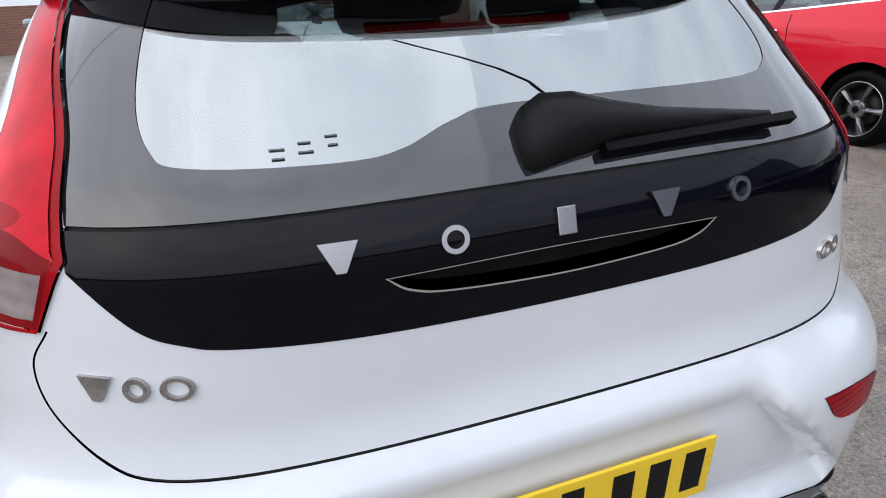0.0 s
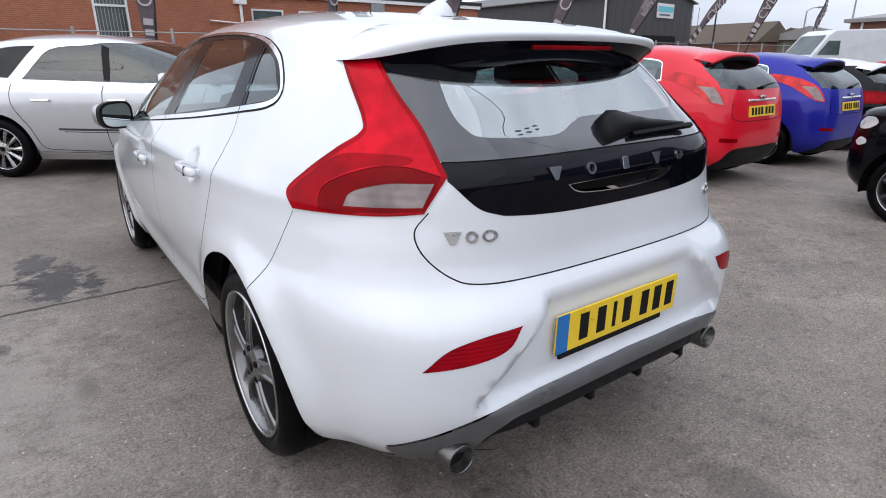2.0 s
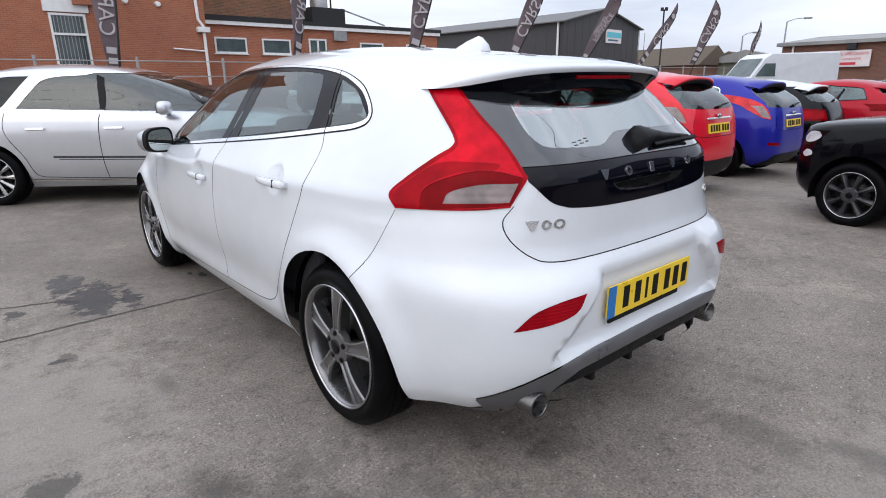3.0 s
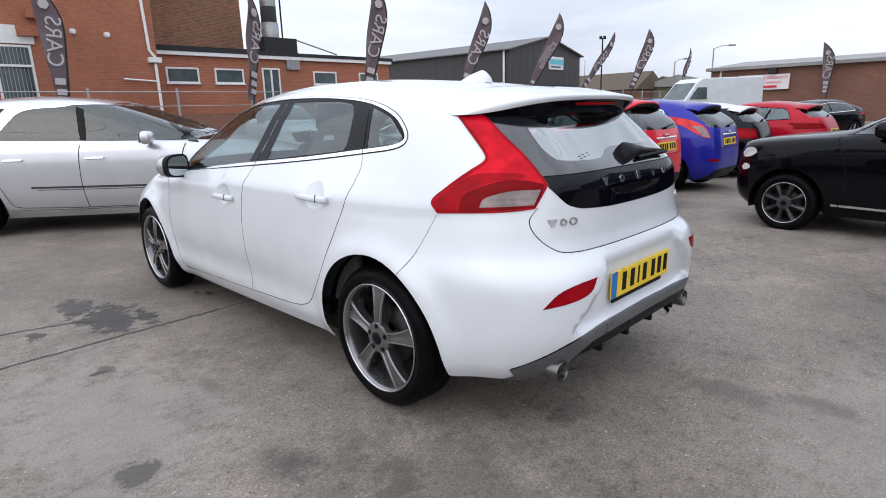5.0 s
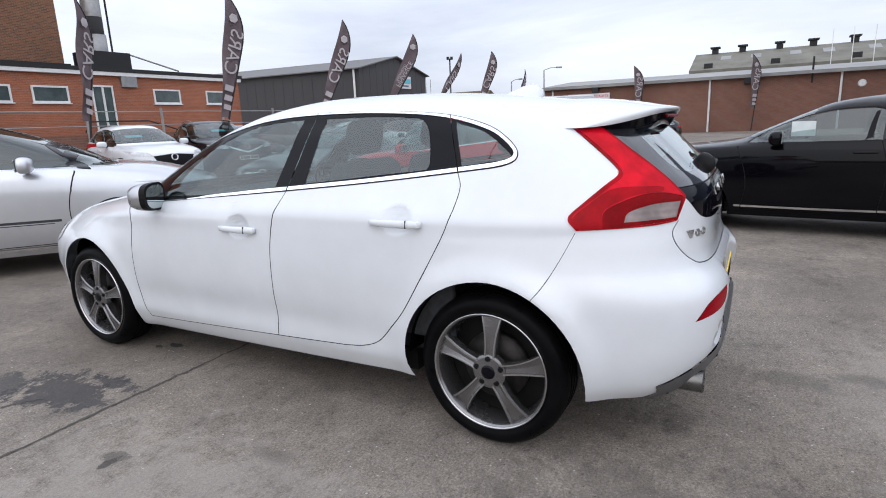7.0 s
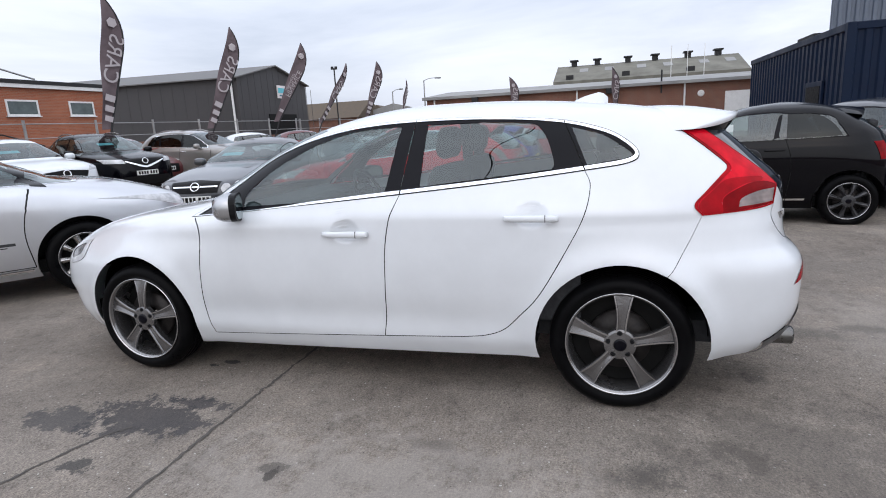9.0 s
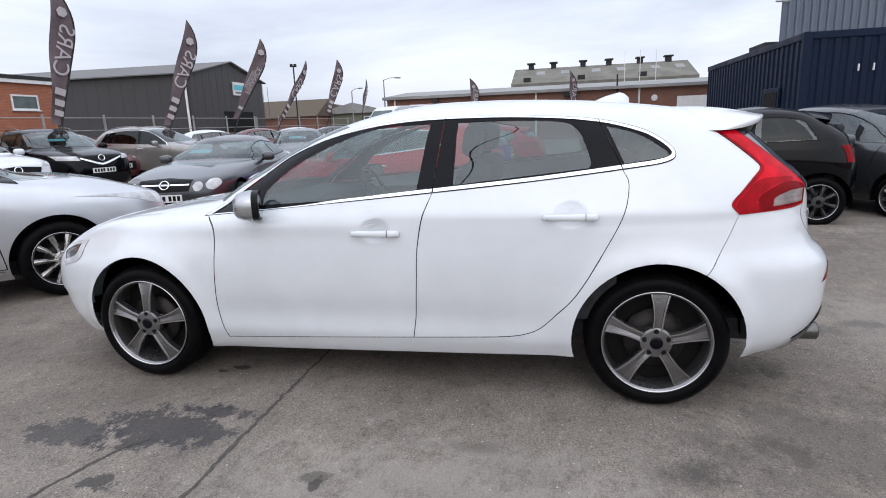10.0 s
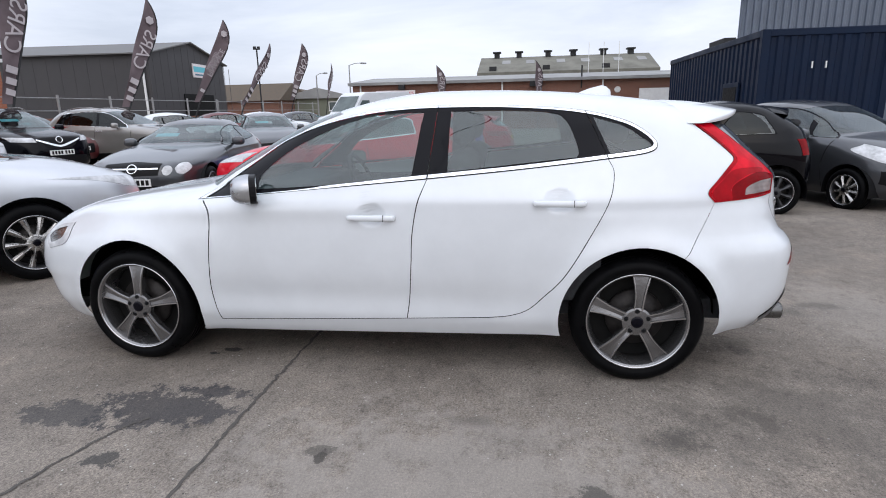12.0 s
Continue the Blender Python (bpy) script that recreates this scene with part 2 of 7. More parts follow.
M = dict(
    white=paint("white_paint", (0.70, 0.725, 0.755)), silver=paint("silver_paint", (0.60, 0.615, 0.645), 0.72, 0.33), black=paint("black_paint", (0.002, 0.002, 0.0035), 0.0, 0.2, 0.34, 0.0, 0.05),
    grey=paint("dark_grey_paint", (0.050, 0.053, 0.060), 0.4, 0.3, 0.9), bronze=paint("grey_brown_paint", (0.30, 0.285, 0.27), 0.5, 0.3), red=paint("red_paint", (0.68, 0.010, 0.028), 0.0, 0.3, 0.75, 0.0, 0.1),
    crimson=paint("crimson_paint", (0.40, 0.006, 0.020), 0.1, 0.35, 0.3, 0.0, 0.1), blue=paint("blue_paint", (0.018, 0.022, 0.30), 0.15, 0.35, 0.55, 0.0, 0.05), teal=paint("teal_paint", (0.05, 0.16, 0.24), 0.4), pale_blue=paint("pale_blue_paint", (0.20, 0.27, 0.30), 0.5), maroon=paint("maroon_paint", (0.10, 0.012, 0.016)),
    piano=paint("gloss_black", (0.002, 0.002, 0.005), 0.0, 0.08, 0.34, 0.0, 0.03), chrome=rough_mat("chrome", (0.86, 0.87, 0.89), (0.93, 0.94, 0.95), 0.14, 20, 0, 1.0, 0.05),
    plastic=rough_mat("black_plastic", (0.006, 0.006, 0.007), (0.011, 0.011, 0.012), 0.45, 40, 0.1, spec=0.12), rubber=rough_mat("tyre_rubber", (0.0025, 0.0025, 0.003), (0.005, 0.005, 0.0055), 0.36, 12, 0.08, spec=0.05),
    liner=rough_mat("black_felt_liner", (0.0015, 0.0015, 0.0016), (0.003, 0.003, 0.0032), 0.9, 30, 0.1, spec=0.02), gap=rough_mat("shut_line", (0.015, 0.015, 0.015), (0.035, 0.035, 0.035), 0.8, 30, 0, spec=0.1), diffuser=rough_mat("satin_grey_trim", (0.10, 0.10, 0.104), (0.14, 0.14, 0.144), 0.36, 8, 0.0, 0.3, spec=0.4), tip=rough_mat("dull_exhaust_steel", (0.12, 0.118, 0.115), (0.18, 0.176, 0.17), 0.26, 12, 0.0, 0.9), reflector=lens_mat("reflector_lens", (0.34, 0.003, 0.010), 0.08, 30.0), bright_lens=lens_mat("bright_red_lens", (0.66, 0.006, 0.020), 0.06, 3.0),
    alloy=rough_mat("machined_alloy", (0.18, 0.177, 0.18), (0.25, 0.247, 0.25), 0.24, 6, 0.0, 0.85, 0.05), lip=rough_mat("polished_rim_lip", (0.42, 0.42, 0.43), (0.52, 0.52, 0.53), 0.22, 5, 0.0, 1.0, 0.03), mirror_cap=rough_mat("satin_silver_cap", (0.44, 0.45, 0.47), (0.52, 0.53, 0.55), 0.28, 5, 0.0, 0.9, 0.04), alloy_dark=rough_mat("dark_alloy", (0.045, 0.045, 0.048), (0.075, 0.075, 0.078), 0.4, 12, 0.05, 0.6),
    steel=rough_mat("brushed_steel", (0.35, 0.34, 0.33), (0.5, 0.49, 0.48), 0.28, 30, 0.1, 1.0), disc=rough_mat("brake_steel", (0.016, 0.014, 0.014), (0.045, 0.040, 0.038), 0.5, 30, 0.2, 0.6),
    seat=rough_mat("dark_seat_cloth", (0.030, 0.031, 0.034), (0.055, 0.056, 0.060), 0.85, 25, 0.1, spec=0.1), red_lens=lens_mat("red_lens", (0.38, 0.002, 0.008), 0.08, 5.0), pale_lens=lens_mat("pale_red_lens", (0.72, 0.035, 0.04), 0.06, 6.0, 0.5), dark_lens=lens_mat("dark_red_lens", (0.24, 0.001, 0.004), 0.04, 0.0, 0.10),
    clear_lens=lens_mat("clear_lens", (0.33, 0.27, 0.26), 0.05, 14.0, 0.6), lamp=lens_mat("headlamp_lens", (0.66, 0.67, 0.69), 0.05, 12.0, 0.9), yellow=rough_mat("yellow_plate", (0.78, 0.52, 0.02), (0.85, 0.58, 0.03), 0.35, 10, 0.05),
    plate_white=rough_mat("white_plate", (0.7, 0.7, 0.7), (0.8, 0.8, 0.78), 0.35, 10, 0.05), ink=rough_mat("black_ink", (0.008, 0.008, 0.008), (0.014, 0.014, 0.014), 0.6, 20, 0, spec=0.1), eu_blue=rough_mat("blue_ink", (0.01, 0.14, 0.42), (0.015, 0.17, 0.48), 0.4, 20, 0),
    glass=glass_mat("window_glass", (0.50, 0.59, 0.58), 0.0, 0.10), back_glass=glass_mat("heated_rear_glass", (0.62, 0.70, 0.70), 0.0, 0.38), frit_rear=paint("rear_glass_border", (0.010, 0.011, 0.014), 0.0, 0.06, 1.0, 0.0, 0.45, 1.6), dark_glass=glass_mat("privacy_glass", (0.07, 0.08, 0.09), 0.0, 0.035), hazy_glass=glass_mat("tinted_glass", (0.25, 0.33, 0.34), 0.0, 0.10), mirror=rough_mat("mirror_glass", (0.42, 0.46, 0.46), (0.46, 0.50, 0.50), 0.03, 5, 0, 1.0, 0.02),
    frit=paint("black_glass_border", (0.006, 0.006, 0.008), 0.0, 0.15, 0.16, 0.0, 0.05), brick=brick_mat("orange_red_brick", (0.40, 0.13, 0.065), (0.33, 0.10, 0.05), (0.34, 0.22, 0.16)),
    brick_old=brick_mat("mottled_brown_brick", (0.30, 0.12, 0.06), (0.16, 0.075, 0.045), (0.28, 0.22, 0.16)), brick_far=brick_mat("dull_red_brick", (0.24, 0.105, 0.07), (0.19, 0.085, 0.06), (0.22, 0.16, 0.13)),
    cladding=rough_mat("charcoal_cladding", (0.040, 0.038, 0.040), (0.058, 0.055, 0.057), 0.6, 0.6, 0.05), navy=rough_mat("navy_container_paint", (0.0025, 0.0085, 0.026), (0.004, 0.013, 0.036), 0.55, 1.5, 0.1, spec=0.18),
    shed_green=rough_mat("grey_green_render", (0.14, 0.15, 0.11), (0.20, 0.21, 0.16), 0.8, 0.7, 0.1), sheet=rough_mat("blue_grey_sheet", (0.095, 0.118, 0.158), (0.13, 0.155, 0.20), 0.5, 0.5, 0.05), roof_grey=rough_mat("grey_roof_sheet", (0.20, 0.20, 0.20), (0.32, 0.32, 0.31), 0.7, 0.4, 0.1),
    roof_dark=rough_mat("dark_roof_sheet", (0.115, 0.113, 0.113), (0.17, 0.168, 0.166), 0.7, 0.4, 0.1), asbestos=rough_mat("mossy_cement_sheet", (0.11, 0.105, 0.085), (0.21, 0.205, 0.175), 0.9, 0.5, 0.2), upvc=rough_mat("white_frame", (0.72, 0.72, 0.71), (0.82, 0.82, 0.81), 0.4, 4, 0.05),
    pane=rough_mat("dim_pane", (0.055, 0.075, 0.075), (0.11, 0.14, 0.14), 0.12, 1.5, 0), galv=rough_mat("galvanised_steel", (0.28, 0.28, 0.28), (0.40, 0.40, 0.40), 0.5, 5, 0.1, 0.6),
    flag=rough_mat("flag_cloth", (0.115, 0.085, 0.092), (0.16, 0.125, 0.135), 0.85, 3, 0.2), flag_print=rough_mat("flag_print", (0.40, 0.365, 0.375), (0.50, 0.46, 0.47), 0.85, 3, 0.1),
    sign_red=rough_mat("sign_red", (0.55, 0.03, 0.05), (0.62, 0.05, 0.07), 0.5, 5, 0), sign_white=rough_mat("sign_white", (0.72, 0.66, 0.66), (0.8, 0.74, 0.74), 0.5, 5, 0),
    paper=rough_mat("printed_paper", (0.60, 0.66, 0.66), (0.7, 0.76, 0.75), 0.6, 10, 0), cyan=rough_mat("cyan_card", (0.10, 0.48, 0.58), (0.16, 0.56, 0.64), 0.6, 10, 0), tile=rough_mat("brown_roof_tile", (0.085, 0.068, 0.05), (0.125, 0.095, 0.07), 0.9, 3, 0.2),
    felt=rough_mat("roof_felt", (0.02, 0.02, 0.022), (0.035, 0.035, 0.036), 0.9, 3, 0.1), rust=rough_mat("brown_steel", (0.09, 0.045, 0.03), (0.14, 0.07, 0.05), 0.8, 10, 0.2), tarmac=asphalt_mat(), joint=rough_mat("old_joint_filler", (0.05, 0.046, 0.042), (0.10, 0.09, 0.08), 0.85, 25, 0.4))




# ---- mesh helpers ----
def mesh_ob(name, verts, faces, mat, parent=None, label="", normals=None, smooth=True):
    me = bpy.data.meshes.new(name)
    me.from_pydata([tuple(map(float, v)) for v in verts], [], [tuple(map(int, f)) for f in faces])
    me.materials.append(mat)
    me.polygons.foreach_set("use_smooth", [smooth] * len(me.polygons))
    if normals is not None:
        me.normals_split_custom_set_from_vertices([tuple(map(float, n)) for n in normals])
    ob = new(name, me)
    ob.parent = parent
    return tagged(ob, label)


def part(name, bm, mat, parent=None, label="", smooth=False):
    """Links a bmesh as one mesh object under a thing or a part."""
    bm.normal_update()
    me = bpy.data.meshes.new(name)
    bm.to_mesh(me)
    bm.free()
    me.materials.append(mat)
    me.polygons.foreach_set("use_smooth", [smooth] * len(me.polygons))
    ob = new(name, me)
    ob.parent = parent
    return tagged(ob, label)


def add_box(bm, lo, hi, m=None, bevel=0.0):
    r = bmesh.ops.create_cube(bm, size=1.0)
    lo, hi = Vector(lo), Vector(hi)
    mat = Matrix.Translation((lo + hi) / 2) @ Matrix.Diagonal((*(hi - lo), 1))
    bmesh.ops.transform(bm, matrix=(m or Matrix()) @ mat, verts=r["verts"])
    if bevel:
        es = {e for v in r["verts"] for e in v.link_edges}
        bmesh.ops.bevel(bm, geom=list(es), offset=bevel, segments=2, affect="EDGES", profile=0.5)
    return bm


def box(name, lo, hi, mat, parent=None, label="", bevel=0.0, m=None):
    return part(name, add_box(bmesh.new(), lo, hi, m, bevel), mat, parent, label)


def lathe(bm, rings, n=48, m=None, close=False):
    """Turns (x, radius) pairs about the x axis."""
    loops = []
    for x, r in rings:
        loops.append([bm.verts.new((m or Matrix()) @ Vector((x, r * math.cos(2 * math.pi * k / n), r * math.sin(2 * math.pi * k / n)))) for k in range(n)])
    for a, b in zip(loops, loops[1:]):
        for k in range(n):
            bm.faces.new((a[k], a[(k + 1) % n], b[(k + 1) % n], b[k]))
    if close:
        bm.faces.new(loops[0][::-1])
        bm.faces.new(loops[-1])
    bmesh.ops.recalc_face_normals(bm, faces=bm.faces)
    return bm


def prism(bm, pts, lo, hi, place):
    """Extrudes a polygon from lo to hi; place(p, q, h) gives the point."""
    a = [bm.verts.new(place(p, q, lo)) for p, q in pts]
    b = [bm.verts.new(place(p, q, hi)) for p, q in pts]
    n = len(pts)
    bm.faces.new(a[::-1])
    bm.faces.new(b)
    for k in range(n):
        bm.faces.new((a[k], a[(k + 1) % n], b[(k + 1) % n], b[k]))
    bmesh.ops.recalc_face_normals(bm, faces=bm.faces)
    return bm


def tube(bm, pts, radius, n=8):
    """A round bar through points; radius may be one number or one for each point."""
    pts = [Vector(p) for p in pts]
    rad = [float(r) for r in radius] if isinstance(radius, (list, tuple)) else [radius] * len(pts)
    loops, up = [], None
    for i, p in enumerate(pts):
        d = (pts[min(i + 1, len(pts) - 1)] - pts[max(i - 1, 0)]).normalized()
        s = d.cross(Vector((0, 0, 1)) if abs(d.z) < 0.95 else Vector((1, 0, 0))).normalized()
        q = d.cross(s)
        loops.append([bm.verts.new(p + rad[i] * (s * math.cos(2 * math.pi * k / n) + q * math.sin(2 * math.pi * k / n))) for k in range(n)])
    for a, b in zip(loops, loops[1:]):
        for k in range(n):
            bm.faces.new((a[k], a[(k + 1) % n], b[(k + 1) % n], b[k]))
    bm.faces.new(loops[0][::-1])
    bm.faces.new(loops[-1])
    bmesh.ops.recalc_face_normals(bm, faces=bm.faces)
    return bm


def spline(pts, closed=True, n=7):
    """Smooth line through points; a point with a trailing True is a sharp corner."""
    p = [np.array(q[:-1] if isinstance(q[-1], bool) else q, float) for q in pts]
    sharp = [isinstance(q[-1], bool) for q in pts]
    k, out = len(p), []
    for i in range(k if closed else k - 1):
        j = (i + 1) % k
        a, b = p[i], p[j]
        ma = (b - p[i - 1]) / 2 if not sharp[i] and (closed or i > 0) else (b - a)
        mb = (p[(j + 1) % k] - a) / 2 if not sharp[j] and (closed or j < k - 1) else (b - a)
        for t in np.arange(n) / n:
            out.append((1 + 2 * t) * (1 - t) ** 2 * a + t * (1 - t) ** 2 * ma + t * t * (3 - 2 * t) * b + t * t * (t - 1) * mb)
    if not closed:
        out.append(p[-1])
    return out


def inset(poly, d):
    """A closed 2D line moved inwards by d."""
    p = np.array(poly)
    nxt, prv = np.roll(p, -1, 0), np.roll(p, 1, 0)
    t = nxt - prv
    t /= np.linalg.norm(t, axis=1, keepdims=True) + 1e-12
    area = np.sum(p[:, 0] * nxt[:, 1] - nxt[:, 0] * p[:, 1])
    return p + d * np.sign(area) * np.stack([-t[:, 1], t[:, 0]], 1)


SPAN = 5.2


def inside(pts, poly):
    x, y = pts[:, 0], pts[:, 1]
    hit = np.zeros(len(pts), bool)
    k = len(poly)
    for i in range(k):
        (x1, y1), (x2, y2) = poly[i], poly[(i + 1) % k]
        if y1 != y2:
            hit ^= ((y1 > y) != (y2 > y)) & (x < (x2 - x1) * (y - y1) / (y2 - y1) + x1)
    return hit


def ribbon(line, width):
    p = np.array(line)
    t = np.gradient(p, axis=0)
    t /= np.linalg.norm(t, axis=1, keepdims=True) + 1e-12
    n = np.stack([-t[:, 1], t[:, 0]], 1) * width / 2
    return np.concatenate([p + n, (p - n)[::-1]])


def resample(poly, step):
    out = []
    k = len(poly)
    for i in range(k):
        a, b = np.array(poly[i]), np.array(poly[(i + 1) % k])
        m = max(1, int(np.linalg.norm(b - a) / step))
        out += [a + (b - a) * j / m for j in range(m)]
    keep = [out[0]]
    for q in out[1:]:
        if np.linalg.norm(q - keep[-1]) > 1e-4:
            keep.append(q)
    return keep


def skin(sh, regions, step, base):
    """Cuts a car's skin into panels. regions: (key, closed line in (a * SPAN, v), offset), the first that holds a face takes it;
    key None is a hole; what is left over is base. Gives key: (points, normals, faces)."""
    from mathutils.geometry import delaunay_2d_cdt
    top = sh.v[-1]
    frame_line = [(-SPAN, 0.0), (SPAN, 0.0), (SPAN, top), (-SPAN, top)]
    pts, edges = [], []
    for line in [frame_line] + [r[1] for r in regions]:
        line = resample([(min(max(q[0], -SPAN), SPAN), min(max(q[1], 0.0), top)) for q in line], step)
        s = len(pts)
        pts += line
        edges += [(s + i, s + (i + 1) % len(line)) for i in range(len(line))]
    lines = np.array(pts)
    cells = {}
    for q in lines:
        cells.setdefault((int(q[0] // step), int(q[1] // step)), []).append(q)
    nu, nv = int(2 * SPAN / step), int(top / (step * 0.8))
    for j in range(1, nv):
        for i in range(nu):
            q = np.array((-SPAN + (i + 0.25 + 0.5 * (j % 2)) * 2 * SPAN / nu, j * top / nv))
            c = (int(q[0] // step), int(q[1] // step))
            near = [w for dx in (-1, 0, 1) for dy in (-1, 0, 1) for w in cells.get((c[0] + dx, c[1] + dy), ())]
            if all(abs(w[0] - q[0]) + abs(w[1] - q[1]) > step * 0.55 for w in near):
                pts.append(q)
    v2, _, faces, *_ = delaunay_2d_cdt([Vector((float(q[0]), float(q[1]))) for q in pts], edges, [], 0, 1e-5)
    v2 = np.array([(q.x, q.y) for q in v2])
    faces = np.array([f for f in faces if len(f) == 3])
    p3 = sh.at(v2[:, 0] / SPAN, v2[:, 1])
    tri = p3[faces]
    fn = np.cross(tri[:, 1] - tri[:, 0], tri[:, 2] - tri[:, 0])
    side = fn[np.argmax(np.abs(tri[:, :, 0].mean(1)))]
    if side[0] * tri[np.argmax(np.abs(tri[:, :, 0].mean(1)))][:, 0].mean() < 0:
        faces, fn = faces[:, ::-1], -fn
    vn = np.zeros_like(p3)
    for k in range(3):
        np.add.at(vn, faces[:, k], fn)
    vn /= np.linalg.norm(vn, axis=1, keepdims=True) + 1e-12
    mid = v2[faces].mean(1)
    owner = np.full(len(faces), -1)
    for i, r in enumerate(regions):
        free = owner < 0
        owner[free & inside(mid, [tuple(q) for q in r[1]])] = i
    out = {}
    groups = {}
    for i, r in enumerate(regions):
        groups.setdefault(r[0], []).append(i)
    groups[base] = groups.get(base, []) + [-1]
    for key, ids in groups.items():
        if key is None:
            continue
        f = faces[np.isin(owner, ids)]
        if not len(f):
            continue
        used, back = np.unique(f, return_inverse=True)
        off = 0.0 if ids[0] < 0 else regions[ids[0]][2]
        out[key] = (p3[used] + vn[used] * off, vn[used], back.reshape(-1, 3))
    return out


def side_line(sh, pts, closed=True, n=7):
    return [(a * SPAN, v) for a, v in (sh.side(y, z) for y, z in spline(pts, closed, n))]


def rear_line(sh, pts, closed=True, n=7):
    return [(a * SPAN, v) for a, v in (sh.rear(x, z) for x, z in spline(pts, closed, n))]


def front_line(sh, pts, n=7):
    """The left half of an outline on the nose; its ends at x = 0 lie on the nose's middle line."""
    return [(a * SPAN, v) for a, v in (sh.front(-abs(x), z) for x, z in spline(pts, False, n))]


def mirrored(line):
    return [(-q[0], q[1]) for q in line][::-1]


def both_x(half):
    """A closed outline from its left half, given from the middle's lower end to its upper end."""
    flip = [((-q[0],) + tuple(q[1:])) for q in half if abs(q[0]) > 1e-6]
    return list(half) + flip[::-1]


def arch_line(sh, yc, zc, r, zmin):
    t0 = math.asin(max(-1.0, (zmin - zc) / r))
    pts = [(yc + r * math.cos(t), zc + r * math.sin(t)) for t in np.linspace(t0, math.pi - t0, 36)]
    return [(a * SPAN, v) for a, v in (sh.side(y, max(z, zmin)) for y, z in pts)]


def on_skin(sh, a, v):
    """A place on the skin with its outward normal."""
    e = 0.004
    p = sh.at(np.array([a, a + e, a]), np.array([v, v, v + e]))
    n = np.cross(p[1] - p[0], p[2] - p[0])
    n /= np.linalg.norm(n)
    if n @ (p[0] - np.array([0, 0.5 * p[0][1], 0.6])) < 0:
        n = -n
    return Vector(p[0]), Vector(n)


def facing(p, n, up=(0, 0, 1)):
    """A frame at p: x along the surface, y up it, z outwards."""
    z = Vector(n).normalized()
    x = Vector(up).cross(z).normalized()
    y = z.cross(x)
    return Matrix((( x.x, y.x, z.x, p[0]), (x.y, y.y, z.y, p[1]), (x.z, y.z, z.z, p[2]), (0, 0, 0, 1)))


# ---- wheels ----
def wheel_meshes(radius, width, rim, spokes, twist, style):
    """Shared meshes of a wheel whose outer face looks along -x."""
    h = width / 2
    bm = bmesh.new()
    lathe(bm, [(-h + 0.012, rim + 0.002), (-h, rim + 0.02), (-h - 0.004, (rim + radius) / 2), (-h + 0.01, radius - 0.02), (-h + 0.03, radius - 0.004), (-h + 0.05, radius), (-0.042, radius), (-0.04, radius - 0.008), (-0.032, radius - 0.008), (-0.03, radius),
               (-0.006, radius), (-0.004, radius - 0.008), (0.004, radius - 0.008), (0.006, radius), (0.03, radius), (0.032, radius - 0.008), (0.04, radius - 0.008), (0.042, radius), (h - 0.03, radius), (h, radius - 0.03), (h, rim + 0.01), (h - 0.02, rim - 0.01)], 64)
    tyre = bm
    bm = bmesh.new()
    lathe(bm, [(-h + 0.014, rim + 0.004), (-h + 0.006, rim + 0.002), (-h + 0.006, rim - 0.006), (-h + 0.02, rim - 0.013), (-h + 0.06, rim - 0.022), (h - 0.03, rim - 0.03), (h - 0.02, rim)], 64)
    barrel = bm
    sp = bmesh.new()
    for k in range(spokes if style == "thin" else 0):
        rot = Matrix.Rotation(2 * math.pi * k / spokes + twist, 4, "X")
        rows = []
        for r, l, rr, out in [(0.04, -0.018, 0.018, 0.030), (0.10, -0.014, 0.014, 0.026), (rim - 0.012, -0.026, 0.026, 0.010)]:
            x = -h + 0.028 - out * 0.6
            rows.append([sp.verts.new(rot @ Vector((xx, yy, r))) for xx, yy in ((x + 0.035, l - 0.004), (x + 0.006, l), (x - 0.001, l + 0.14 * (rr - l)), (x + 0.003, l + 0.20 * (rr - l)), (x - 0.007, l + 0.48 * (rr - l)), (x + 0.010, rr), (x + 0.04, rr + 0.006))])
        for a, b in zip(rows, rows[1:]):
            for i in range(6):
                sp.faces.new((a[i], a[i + 1], b[i + 1], b[i]))
    lathe(sp, [(-h + 0.035, 0.075), (-h + 0.012, 0.07), (-h + 0.008, 0.06), (-h + 0.004, 0.034), (-h + 0.002, 0.0005)], 32)
    return tyre, barrel, sp


def blade(rim, h, angle, edge):
    """One broad twisted wheel spoke, or the two bright machined lines along its sides."""
    bm, rot, rows = bmesh.new(), Matrix.Rotation(angle, 4, "X"), []
    for t in np.linspace(0, 1, 9):
        r = 0.045 + (rim - 0.053) * t
        l = -0.025 - 0.026 * t ** 2.0
        rr = 0.025 - 0.008 * math.sin(math.pi * t) + 0.017 * t ** 1.6
        x = -h + 0.010 - 0.006 * math.sin(math.pi * t) + 0.010 * t
        prof = [(x + 0.05, l + 0.006), (x + 0.006, l), (x, l + 0.004), (x, l + 0.0075), (x + 0.006, l + 0.011), (x + 0.009, 0.45 * l + 0.55 * rr), (x + 0.005, rr - 0.010), (x + 0.001, rr - 0.0065), (x + 0.001, rr - 0.0035), (x + 0.008, rr), (x + 0.05, rr - 0.006)]
        if edge:
            x -= 0.0006
            prof = [(x, l + 0.002), (x, l + 0.009)] if edge < 0 else [(x + 0.001, rr - 0.008), (x + 0.001, rr - 0.0025)]
        rows.append([bm.verts.new(rot @ Vector((xx, yy, r))) for xx, yy in prof])
    for a, b in zip(rows, rows[1:]):
        for i in range(len(a) - 1):
            bm.faces.new((a[i], a[i + 1], b[i + 1], b[i]))
    return bm


